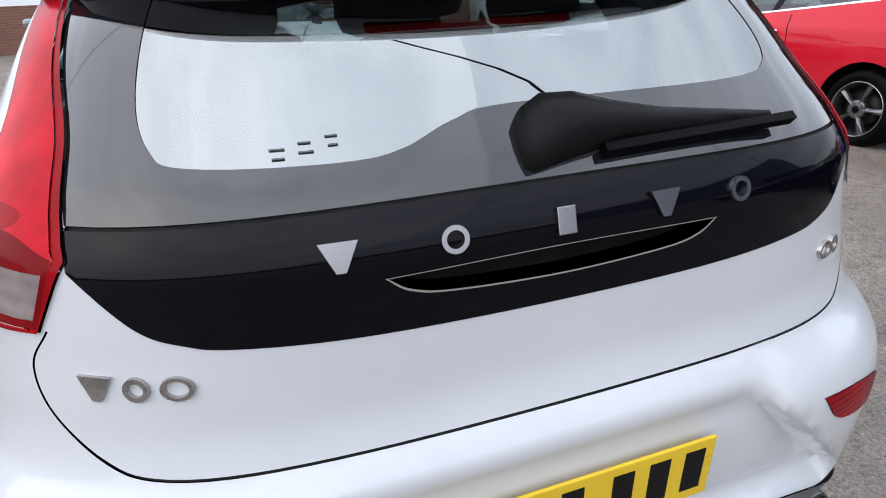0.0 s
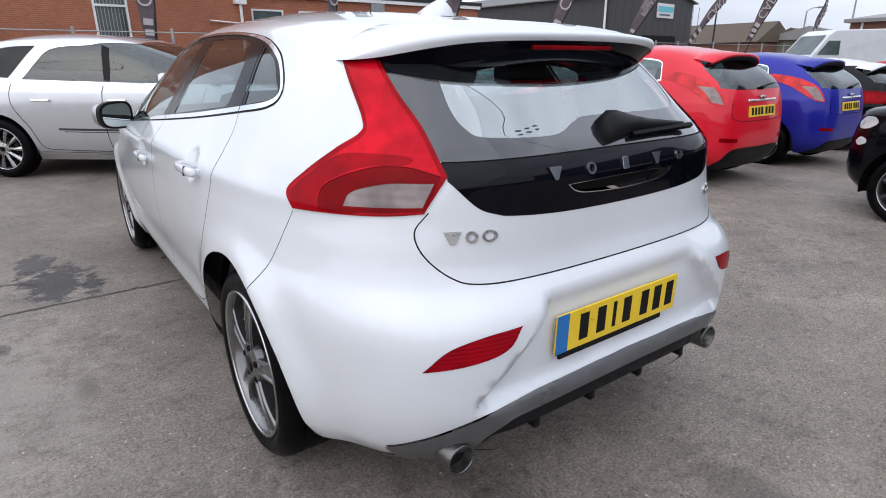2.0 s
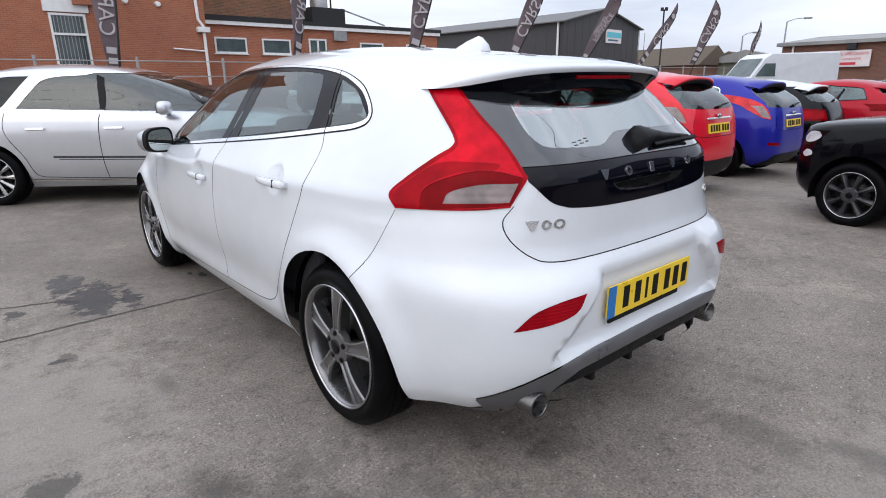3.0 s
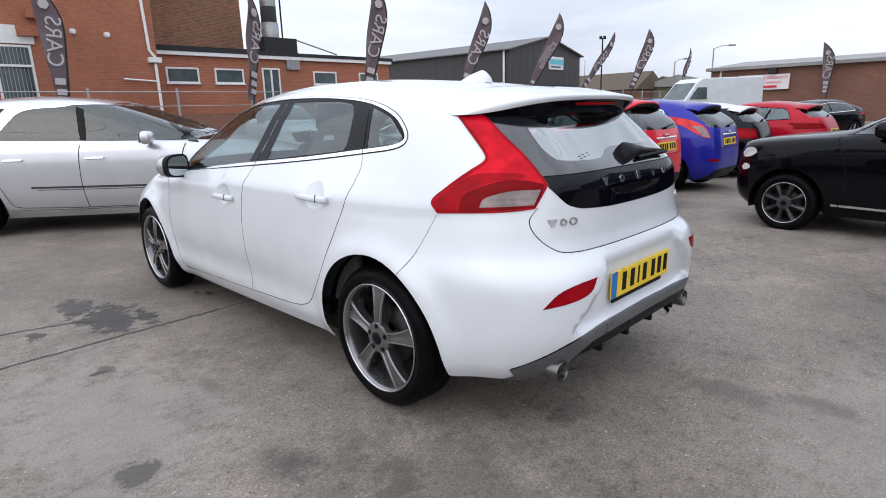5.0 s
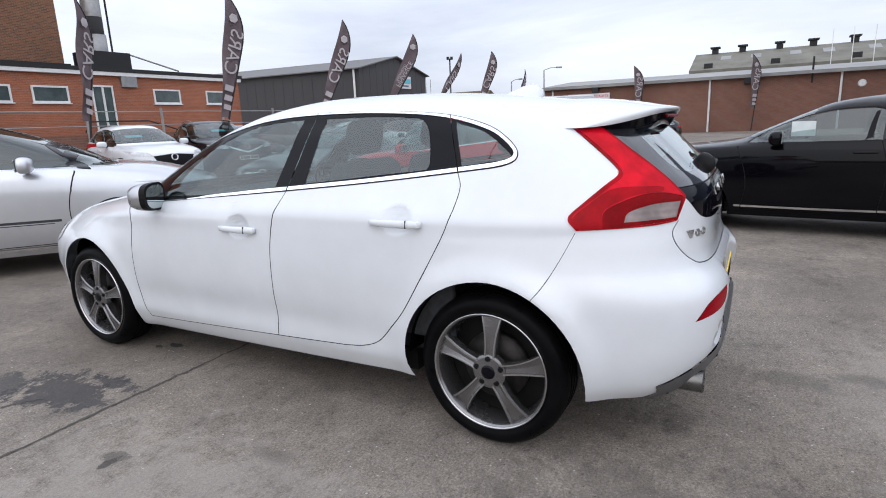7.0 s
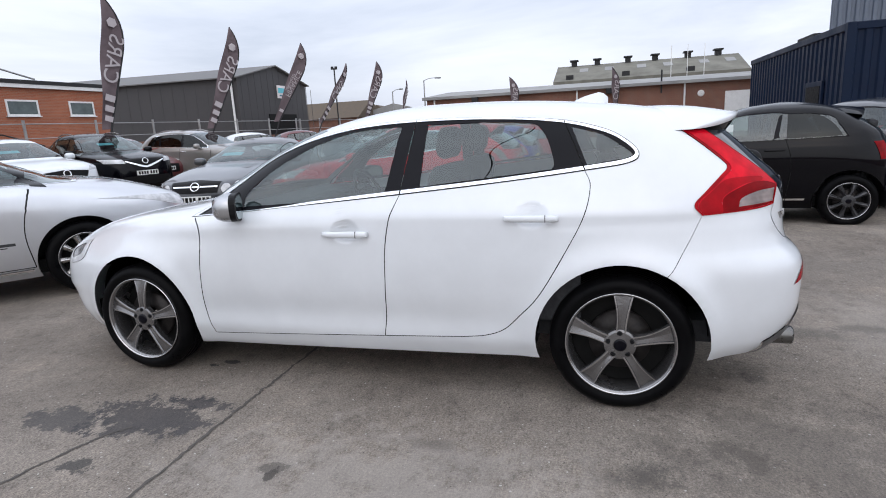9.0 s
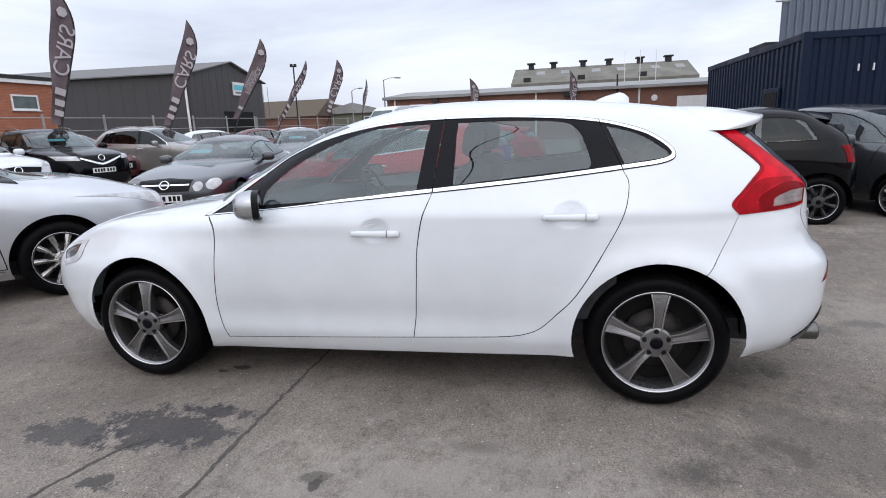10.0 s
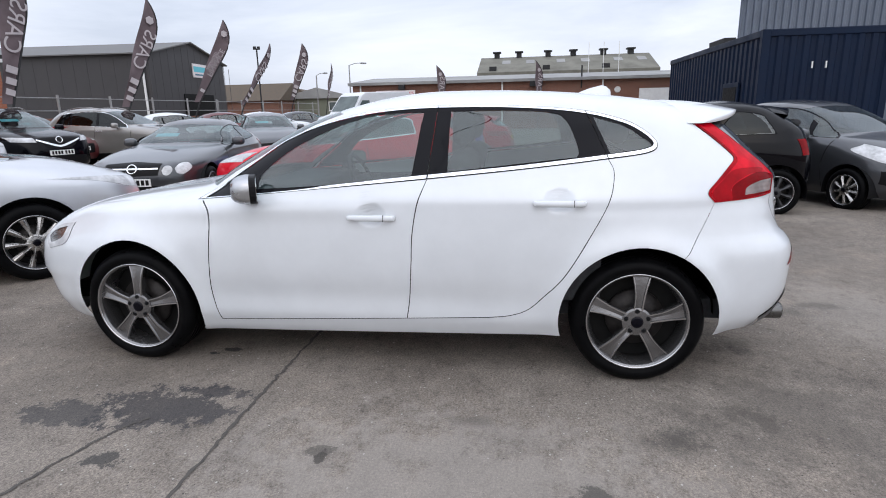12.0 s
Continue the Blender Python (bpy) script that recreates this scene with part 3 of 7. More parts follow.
def wheel_set(car, places, radius, width, rim, spokes=5, style="blade", face="alloy", rim_mat="alloy_dark", twist=0.0, tyre_mat="rubber", nuts=False):
    """One wheel built with its parts, and the others on the same meshes."""
    t, b, s = wheel_meshes(radius, width, rim, spokes, twist, style)
    wheel = new("wheel")
    wheel.parent = car
    obs = [part("tyre", t, M[tyre_mat], wheel, "", True), part("rim", b, M[rim_mat], wheel, "", True), part("spokes" if style == "thin" else "hub", s, M[face], wheel, "", False)]
    h = width / 2
    for k in range(spokes if style == "blade" else 0):
        a = 2 * math.pi * k / spokes + twist
        obs.append(part("spoke", blade(rim, h, a, 0), M[face], wheel))
        obs.append(part("spoke_edge", blade(rim, h, a, -1), M["lip"], wheel, "bright machined spoke edge"))
        obs.append(part("spoke_edge", blade(rim, h, a, 1), M["lip"], wheel, "bright machined spoke edge"))
    obs.append(part("rim_lip", lathe(bmesh.new(), [(-h + 0.010, rim + 0.003), (-h + 0.001, rim + 0.002), (-h + 0.002, rim - 0.003), (-h + 0.012, rim - 0.006)], 64), M["lip"], wheel, "bright machined rim lip", True))
    obs.append(part("brake_disc", lathe(bmesh.new(), [(0.0, 0.14), (-0.02, 0.14), (-0.02, 0.05)], 32), M["disc"], wheel, "", True))
    obs.append(part("inner_rim", lathe(bmesh.new(), [(0.02, rim - 0.01), (0.02, 0.02)], 32), M["ink"], wheel, "", True))
    cap = part("hub_cap", lathe(bmesh.new(), [(-h + 0.006, 0.030), (-h + 0.000, 0.028), (-h - 0.001, 0.02), (-h - 0.002, 0.0005)], 24), M["piano"], wheel, "", True)
    obs.append(cap)
    for k in range(5 if nuts else 0):
        a = 2 * math.pi * k / 5 + math.pi / 2 - twist
        obs.append(part("wheel_nut", lathe(bmesh.new(), [(-h + 0.012, 0.0125), (-h + 0.006, 0.012), (-h + 0.006, 0.0085), (-h + 0.002, 0.008), (-h + 0.001, 0.0005)], 12, Matrix.Translation((0, 0.053 * math.cos(a), 0.053 * math.sin(a)))), M["plastic"], wheel))
    for i, (x, y) in enumerate(places):
        m = pose(x, y, radius, 0, 0, 0 if x < 0 else 180)
        if i == 0:
            wheel.matrix_basis = m
            continue
        w = wheel.copy()
        scene.collection.objects.link(w)
        w.matrix_basis = m
        for o in obs:
            c = o.copy()
            scene.collection.objects.link(c)
            c.parent = w


# ---- car body surface: stacked waterlines, each a rounded plan outline ----
def pchip(tab):
    """Smooth monotone curve through (x, value) pairs."""
    xs, ys = (np.array(c, float) for c in zip(*tab))
    h, d = np.diff(xs), np.diff(ys) / np.diff(xs)
    m = np.zeros_like(ys)
    m[0], m[-1] = d[0], d[-1]
    for i in range(1, len(xs) - 1):
        if d[i - 1] * d[i] > 0:
            a, b = 2 * h[i] + h[i - 1], h[i] + 2 * h[i - 1]
            m[i] = (a + b) / (a / d[i - 1] + b / d[i])

    def curve(x):
        x = np.clip(np.asarray(x, float), xs[0], xs[-1])
        i = np.clip(np.searchsorted(xs, x) - 1, 0, len(h) - 1)
        t = (x - xs[i]) / h[i]
        return ((1 + 2 * t) * (1 - t) ** 2 * ys[i] + t * (1 - t) ** 2 * h[i] * m[i]
                + t * t * (3 - 2 * t) * ys[i + 1] + t * t * (t - 1) * h[i] * m[i + 1])
    return curve


def bump(x, lo, hi, soft):
    """1 between lo and hi, falling to 0 over soft on both sides."""
    t = np.clip(np.minimum(x - lo, hi - x) / soft + 0.5, 0, 1)
    return t * t * (3 - 2 * t)


class Shell:
    """The left half of a car's skin as a grid: v runs up the levels, a from the rear's middle (0) by the side to the nose (1)."""

    def __init__(self, p, nv=150, na=241):
        w, yf, yr = pchip(p["w"]), pchip(p["yf"]), pchip(p["yr"])
        nr, nf, ym = pchip(p["nr"]), pchip(p["nf"]), pchip(p["ym"])
        zz = np.linspace(p["w"][0][0], p["w"][-1][0], 3000)
        step = np.hypot(np.gradient(zz), np.maximum(np.abs(np.gradient(w(zz))), 0.45 * np.maximum(np.abs(np.gradient(yf(zz))), np.abs(np.gradient(yr(zz))))))
        length = np.concatenate([[0], np.cumsum((step[1:] + step[:-1]) / 2)])
        self.v = np.linspace(0, length[-1], nv)
        self.z = np.interp(self.v, length, zz)
        self.a = np.linspace(0, 1, na)
        self.p = p
        th = np.linspace(0, math.pi / 2, 400)
        grid = np.zeros((nv, na, 3))
        for i, z in enumerate(self.z):
            wz, m = max(float(w(z)), 1e-3), float(ym(z))
            back, front = m - float(yr(z)), float(yf(z)) - m
            n, f = 2 / float(nr(z)), 2 / float(nf(z))
            xr, y_r = wz * np.sin(th) ** n, m - back * np.cos(th) ** n
            xf, y_f = wz * np.cos(th) ** f, m + front * np.sin(th) ** f
            xf[-1] = xr[0] = 0
            x, y = np.concatenate([xr, xf[1:]]), np.concatenate([y_r, y_f[1:]])
            s = np.concatenate([[0], np.cumsum(np.hypot(np.diff(x), np.diff(y)))])
            at = self.a * s[-1]
            grid[i, :, 0], grid[i, :, 1], grid[i, :, 2] = -np.interp(at, s, x), np.interp(at, s, y), z
        if "shape" in p:
            grid = p["shape"](grid)
        self.grid = grid

    def at(self, a, v):
        """Points of the skin; a below 0 is the right side."""
        a, v = np.asarray(a, float), np.asarray(v, float)
        side = np.where(a < 0, -1.0, 1.0)
        i = np.clip(np.interp(v, self.v, np.arange(len(self.v))), 0, len(self.v) - 1.001)
        j = np.clip(np.abs(a) * (len(self.a) - 1), 0, len(self.a) - 1.001)
        i0, j0 = i.astype(int), j.astype(int)
        fi, fj = (i - i0)[..., None], (j - j0)[..., None]
        g = self.grid
        out = (g[i0, j0] * (1 - fi) * (1 - fj) + g[i0 + 1, j0] * fi * (1 - fj) + g[i0, j0 + 1] * (1 - fi) * fj + g[i0 + 1, j0 + 1] * fi * fj)
        out[..., 0] *= side
        return out

    def level(self, z):
        return float(np.interp(z, self.z, self.v))

    def side(self, y, z):
        """(a, v) of the left side's point at y and height z."""
        v = self.level(z)
        row = self.at(self.a, np.full(len(self.a), v))
        ys = np.maximum.accumulate(row[:, 1])
        return float(np.interp(y, ys + np.arange(len(ys)) * 1e-9, self.a)), v

    def rear(self, x, z):
        """(a, v) of the rear's point at x (left is negative) and height z."""
        v = self.level(z)
        row = self.at(self.a, np.full(len(self.a), v))
        k = int(np.argmax(-row[:, 0]))
        xs = np.maximum.accumulate(-row[:k + 1, 0]) + np.arange(k + 1) * 1e-9
        return float(np.interp(abs(x), xs, self.a[:k + 1])) * (-1 if x > 0 else 1), v

    def front(self, x, z):
        v = self.level(z)
        row = self.at(self.a, np.full(len(self.a), v))
        k = int(np.argmax(-row[:, 0]))
        xs = np.maximum.accumulate(-row[k:, 0][::-1]) + np.arange(len(self.a) - k) * 1e-9
        return float(np.interp(abs(x), xs, self.a[k:][::-1])) * (-1 if x > 0 else 1), v


def hero_shape(g):
    """The hatchback's own relief: hollow lower doors, swollen wheel arches, plate recess in the rear bumper."""
    x, y, z = g[..., 0].copy(), g[..., 1].copy(), g[..., 2].copy()
    lateral = bump(np.abs(x), 0.6, 2.0, 0.3)
    hollow = 0.016 * np.exp(-((z - 0.40) / 0.09) ** 2) * bump(y, -0.85, 0.9, 0.4) * lateral
    for yc in (-1.3235, 1.3235):
        r = np.hypot(y - yc, z - 0.318)
        behind = np.clip((yc - y) / 0.3, 0, 1) if yc < 0 else 0.0
        hollow -= (0.016 + 0.022 * behind) * np.exp(-((r - 0.38) / 0.06) ** 2) * lateral
    hollow -= 0.010 * np.exp(-((z - 0.88 - 0.04 * (y < 0)) / 0.05) ** 2) * bump(y, -1.75, 1.2, 0.5) * lateral
    for yh, zh in ((-0.030, 0.842), (-0.937, 0.912)):
        d = np.hypot((y - yh) / 0.062, (z - zh) / 0.050)
        hollow += 0.022 * np.clip(1.15 - d, 0, 1) ** 0.7 * lateral
    g[..., 0] = np.sign(x) * np.maximum(np.abs(x) - hollow, 0)
    back = bump(-y, 1.9, 3.0, 0.1)
    wide = 0.31 + 1.0 * np.clip(0.66 - z, 0, 0.2)
    inset = np.clip((wide + 0.024 - np.abs(x)) / 0.026, 0, 1) * np.clip((z - 0.44) / 0.02, 0, 1) * np.clip((0.705 - z) / 0.045, 0, 1)
    low = np.clip((0.415 - z) / 0.14, 0, 1) * np.clip((0.49 - np.abs(x)) / 0.06, 0, 1) * bump(-y, 1.8, 3.0, 0.1)
    g[..., 1] = y + back * 0.042 * inset - 0.035 * low
    return g


HERO = dict(
    w=[(0.165, 0.755), (0.19, 0.780), (0.24, 0.810), (0.32, 0.845), (0.5, 0.868), (0.68, 0.878), (0.82, 0.873), (0.90, 0.858), (0.97, 0.826), (1.05, 0.777),
       (1.15, 0.712), (1.25, 0.648), (1.31, 0.602), (1.35, 0.572), (1.38, 0.515), (1.405, 0.44), (1.425, 0.34), (1.438, 0.21), (1.445, 0.02)],
    yf=[(0.165, 2.00), (0.19, 2.045), (0.26, 2.085), (0.35, 2.115), (0.44, 2.14), (0.475, 2.162), (0.5, 2.168), (0.62, 2.16), (0.70, 2.125), (0.77, 2.04), (0.83, 1.88), (0.88, 1.63), (0.93, 1.28),
        (0.97, 1.0), (1.05, 0.86), (1.15, 0.69), (1.25, 0.50), (1.31, 0.36), (1.35, 0.24), (1.38, 0.13), (1.405, 0.02), (1.425, -0.1), (1.438, -0.22), (1.445, -0.38)],
    yr=[(0.165, -1.9), (0.19, -1.95), (0.24, -2.02), (0.32, -2.09), (0.45, -2.135), (0.6, -2.142), (0.66, -2.136), (0.70, -2.112), (0.735, -2.078), (0.8, -2.064), (0.9, -2.064),
        (0.98, -2.062), (1.03, -2.03), (1.10, -1.955), (1.18, -1.87), (1.25, -1.79), (1.29, -1.74), (1.32, -1.67), (1.35, -1.54), (1.38, -1.36),
        (1.405, -1.16), (1.425, -0.93), (1.438, -0.68), (1.445, -0.40)],
    nr=[(0.165, 5.4), (0.6, 5.2), (0.75, 4.6), (0.95, 4.1), (1.1, 4.2), (1.25, 4.5), (1.35, 4.0), (1.445, 3.0)],
    nf=[(0.165, 5.2), (0.45, 4.9), (0.62, 4.5), (0.8, 3.4), (0.93, 3.6), (1.0, 5.0), (1.25, 5.4), (1.35, 4.4), (1.445, 3.0)],
    ym=[(0.165, 0.0), (0.85, 0.0), (1.0, -0.25), (1.2, -0.5), (1.445, -0.39)],
    shape=hero_shape)


# ---- ground: one sheet, level round the car, falling gently ahead and rising to the side ----
def ground_z(x, y):
    ramp = lambda d, w: (d if d > w else (d + w) ** 2 / (4 * w) if d > -w else 0.0)
    fade = min(1.0, max(0.0, (9.0 - y) / 5.0))
    return -0.028 * min(ramp(x - 3.2, 1.5), 7.0) * fade + 0.012 * min(ramp(y - 10.0, 2.0), 8.0)


def build_ground():
    xs = sorted(set([-2500, -600, -150, -60, -30] + list(range(-20, 61, 2)) + [90, 150, 400, 1000, 2500]))
    v = [(x, y, ground_z(x, y)) for y in xs for x in xs]
    k = len(xs)
    f = [(j * k + i, j * k + i + 1, (j + 1) * k + i + 1, (j + 1) * k + i) for j in range(k - 1) for i in range(k - 1)]
    tagged(mesh_ob("ground", v, f, M["tarmac"]), "worn grey-brown tarmac yard with stains and chips", "ground", "", "structure")


build_ground()


def tarmac_joint(points, width, seed, label):
    """A ragged strip of darker filler along an old joint, barely proud of the tarmac."""
    rnd = random.Random(seed)
    pts = np.array(spline(points, False, 40))
    t = np.gradient(pts, axis=0)
    t /= np.linalg.norm(t, axis=1, keepdims=True)
    n = np.stack([-t[:, 1], t[:, 0]], 1)
    v, wob = [], 0.0
    for p, q in zip(pts, n):
        wob = 0.8 * wob + rnd.uniform(-0.004, 0.004)
        a, b = width * rnd.uniform(0.25, 1.0), width * rnd.uniform(0.25, 1.0)
        for s in (wob + a, wob - b):
            v.append((p[0] + q[0] * s, p[1] + q[1] * s, ground_z(p[0], p[1]) + 0.003))
    f = [(2 * i, 2 * i + 1, 2 * i + 3, 2 * i + 2) for i in range(len(pts) - 1)]
    tagged(mesh_ob("tarmac_joint", v, f, M["joint"]), label, "ground", "", "structure")


tarmac_joint([(3.0, 0.50), (1.0, 0.48), (-0.6, 0.48), (-1.2, 0.485), (-2.4, 0.47), (-4.5, 0.40)], 0.013, 3, "dark ragged joint in the tarmac")
tarmac_joint([(-1.42, 0.90), (-1.56, 0.985), (-1.86, 1.07), (-2.6, 1.22)], 0.012, 5, "thin dark crack in the tarmac")

# ---- the white hatchback ----
def panel_objects(car, panels, names):
    """Turns cut panels into parts. names: key -> (name, material, label)."""
    made = {}
    for key, (p, n, f) in panels.items():
        name, mat, label = names[key]
        made[key] = mesh_ob(name, p, f, M[mat], car, label, n)
    return made


def hero_car():
    sh = Shell(HERO, 300, 481)
    car = tagged(new("hatchback_car"), "white five-door hatchback with black tailgate panel and red tail lamps", "car")
    L, R = "_l", "_r"
    reg = []

    def pair(key, line, off):
        reg.append((key + L, line, off))
        reg.append((key + R, mirrored(line), off))

    def near(pts, n=7):
        """Outline on the rear corner from places in space."""
        out = []
        for x, y, z in spline(pts, True, n):
            v = sh.level(z)
            fine = np.linspace(0.0, 0.5, 6000)
            row = sh.at(fine, np.full(len(fine), v))
            k = int(np.argmin((row[:, 0] - x) ** 2 + (row[:, 1] - y) ** 2))
            out.append((fine[k] * SPAN, v))
        return out

    S = True
    for yc in (-1.3235, 1.3235):
        line = arch_line(sh, yc, 0.318, 0.377, 0.165)
        reg.append((None, line, 0))
        reg.append((None, mirrored(line), 0))
    a_r, a_f = sh.side(-1.62, 0.25)[0], sh.side(1.62, 0.25)[0]
    reg.append((None, [(-a_r * SPAN, 0.0), (a_r * SPAN, 0.0), (a_r * SPAN, sh.level(0.24))] + rear_line(sh, [(0.56, 0.265, S), (0.485, 0.305, S), (0.45, 0.345), (0.3, 0.352), (0, 0.354), (-0.3, 0.352), (-0.45, 0.345), (-0.485, 0.305, S), (-0.56, 0.265, S)], False) + [(-a_r * SPAN, sh.level(0.24))], 0))
    a1, a2 = sh.side(-1.1, 0.25)[0], sh.side(1.1, 0.25)[0]
    hole = [(a1 * SPAN, 0.0), (a2 * SPAN, 0.0), (a2 * SPAN, sh.level(0.172)), (a1 * SPAN, sh.level(0.224))]
    reg.extend([(None, hole, 0), (None, mirrored(hole), 0)])
    # side windows
    dlo = side_line(sh, [(0.90, 0.91, S), (0.59, 0.935), (0.11, 0.977), (-0.305, 1.012), (-0.77, 1.054), (-1.167, 1.097), (-1.35, 1.122), (-1.392, 1.158), (-1.344, 1.214),
                         (-1.235, 1.272), (-1.02, 1.322), (-0.68, 1.348), (-0.34, 1.353), (-0.1, 1.343), (0.1, 1.318), (0.31, 1.266), (0.5, 1.188), (0.67, 1.071)])
    pair("front_glass", side_line(sh, [(0.575, 0.962, S), (0.565, 1.034), (0.443, 1.141), (0.286, 1.223), (0.10, 1.291), (-0.056, 1.318), (-0.26, 1.326, S), (-0.225, 1.024, S), (0.117, 0.988)]), -0.003)
    pair("rear_glass", side_line(sh, [(-0.40, 1.328, S), (-0.68, 1.326), (-0.90, 1.312), (-0.965, 1.28), (-1.0, 1.222), (-1.028, 1.132), (-1.02, 1.104, S), (-0.40, 1.042, S)]), -0.003)
    pair("corner_glass", side_line(sh, [(-1.10, 1.288, S), (-1.234, 1.248), (-1.32, 1.195), (-1.368, 1.155), (-1.33, 1.138, S), (-1.175, 1.118, S)]), -0.003)
    gap_c = side_line(sh, [(-1.062, 1.32), (-1.11, 1.22), (-1.165, 1.097)], False)
    pair("gap", ribbon(gap_c, 0.008), -0.006)
    gap_b = side_line(sh, [(-0.335, 1.352), (-0.322, 1.2), (-0.303, 1.008)], False)
    pair("gap", ribbon(gap_b, 0.008), -0.006)
    pair("surround", inset(dlo, 0.019), -0.001)
    pair("chrome", dlo, 0.003)
    pair("trim_edge", inset(dlo, -0.006), 0.001)
    # shut lines
    front = [(0.875, 0.905), (0.838, 0.86), (0.833, 0.79), (0.842, 0.69), (0.855, 0.58), (0.868, 0.42), (0.848, 0.252)]
    mid = [(-0.302, 1.006), (-0.262, 0.895), (-0.235, 0.75), (-0.224, 0.591), (-0.207, 0.42), (-0.187, 0.297)]
    back = [(-1.165, 1.094), (-1.190, 1.03), (-1.166, 0.908), (-1.095, 0.764), (-0.973, 0.554), (-0.88, 0.445), (-0.80, 0.366), (-0.71, 0.330), (-0.6, 0.316)]
    low = [(0.848, 0.252), (0.42, 0.270), (-0.187, 0.297), (-0.6, 0.316)]
    for line in (front, mid, back, low):
        pair("gap", ribbon(side_line(sh, line, False), 0.0044), -0.005)
    pair("gap", ribbon(side_line(sh, [(-1.645, 0.885), (-1.60, 0.79), (-1.545, 0.69), (-1.51, 0.645)], False), 0.0024), -0.002)
    top = [(0.88, 0.905), (0.59, 0.93), (0.11, 0.972), (-0.302, 1.006)]
    lines_f = spline(front, False) + spline(low[:3], False)[1:] + spline(mid, False)[::-1] + spline(top, False)[::-1]
    lines_r = spline(mid, False) + spline(low[2:], False) + spline(back, False)[::-1] + spline([(-1.165, 1.094), (-0.77, 1.05), (-0.302, 1.006)], False)
    # tail lamps
    lamp = near([(-0.572, -1.572, 1.248, S), (-0.508, -1.65, 1.257, S), (-0.514, -1.765, 1.165), (-0.519, -1.87, 1.09), (-0.522, -1.968, 0.995, S), (-0.578, -1.955, 0.912, S), (-0.66, -1.88, 0.902),
                 (-0.780, -1.65, 0.892, S), (-0.775, -1.618, 0.936), (-0.725, -1.66, 0.987), (-0.665, -1.72, 1.045), (-0.627, -1.758, 1.080), (-0.61, -1.74, 1.11), (-0.595, -1.66, 1.18)])
    pair("reversing", near([(-0.70, -1.796, 0.918, S), (-0.675, -1.806, 0.952), (-0.62, -1.878, 0.976), (-0.548, -1.955, 0.980, S), (-0.578, -1.95, 0.926, S)]), 0.003)
    pair("lower_lens", near([(-0.735, -1.73, 0.897, S), (-0.715, -1.735, 0.96), (-0.65, -1.83, 1.005), (-0.59, -1.90, 1.012), (-0.535, -1.962, 0.995, S), (-0.574, -1.953, 0.917, S)]), 0.004)
    pair("tail_side", near([(-0.765, -1.655, 0.893, S), (-0.765, -1.63, 0.93), (-0.72, -1.675, 0.98), (-0.665, -1.745, 1.03), (-0.61, -1.85, 1.035), (-0.57, -1.90, 1.03), (-0.59, -1.895, 1.013), (-0.65, -1.825, 1.007), (-0.715, -1.733, 0.962), (-0.733, -1.73, 0.90, S)]), 0.005)
    pair("tail_core", inset(lamp, 0.016), 0.0055)
    pair("tail", lamp, 0.004)
    # tailgate: slot, black panel, window
    reg.append(("slot", rear_line(sh, [(-0.215, 0.952, S), (-0.19, 0.936), (-0.14, 0.926), (0, 0.920), (0.14, 0.926), (0.19, 0.936), (0.215, 0.952, S), (0.0, 0.955)]), -0.03))
    reg.append(("slot_rim", rear_line(sh, [(-0.2185, 0.953, S), (-0.192, 0.9338), (-0.141, 0.9238), (0, 0.9178), (0.141, 0.9238), (0.192, 0.9338), (0.2185, 0.953, S), (0.0, 0.956)]), 0.001))
    reg.append(("back_glass", rear_line(sh, [(-0.40, 1.27, S), (-0.43, 1.20), (-0.445, 1.13), (-0.435, 1.088), (-0.40, 1.072), (-0.24, 1.066), (-0.17, 1.072), (-0.10, 1.093), (-0.02, 1.103), (0.32, 1.103),
                                             (0.41, 1.115), (0.435, 1.15), (0.42, 1.21), (0.38, 1.275, S), (0.0, 1.285)]), -0.001))
    reg.append(("gap_t", ribbon(rear_line(sh, [(-0.527, 1.023), (-0.3, 1.026), (0, 1.027), (0.3, 1.026), (0.527, 1.023)], False), 0.005), -0.004))
    reg.append(("frit", rear_line(sh, [(-0.528, 1.025, S), (0, 1.029), (0.528, 1.025, S), (0.531, 1.09), (0.531, 1.165), (0.531, 1.246, S), (0.50, 1.30, S), (0, 1.325), (-0.50, 1.30, S), (-0.531, 1.246, S), (-0.531, 1.165), (-0.531, 1.09)]), 0.0))
    reg.append(("black_panel", rear_line(sh, [(0, 0.882), (-0.22, 0.886), (-0.38, 0.896), (-0.43, 0.905), (-0.475, 0.925), (-0.53, 0.985, S), (-0.528, 1.023, S), (0, 1.027), (0.528, 1.023, S), (0.53, 0.985, S), (0.475, 0.925), (0.43, 0.905), (0.38, 0.896), (0.22, 0.886)]), 0.001))
    seam = [(-0.572, 0.915), (-0.602, 0.869), (-0.592, 0.816), (-0.545, 0.765), (-0.48, 0.744), (-0.3, 0.738), (0, 0.735), (0.3, 0.738), (0.48, 0.744), (0.545, 0.765), (0.592, 0.816), (0.602, 0.869), (0.572, 0.915)]
    reg.append(("gap_t", ribbon(rear_line(sh, seam, False), 0.0042), -0.005))
    reg.append(("tailgate", rear_line(sh, seam + [(0.53, 0.99, S), (0.53, 1.25), (-0.53, 1.25, S), (-0.53, 0.99)]), 0.0))
    # bumper
    pair("reflector", rear_line(sh, [(-0.65, 0.565, S), (-0.60, 0.618), (-0.52, 0.642), (-0.418, 0.650, S), (-0.475, 0.594)]), 0.002)
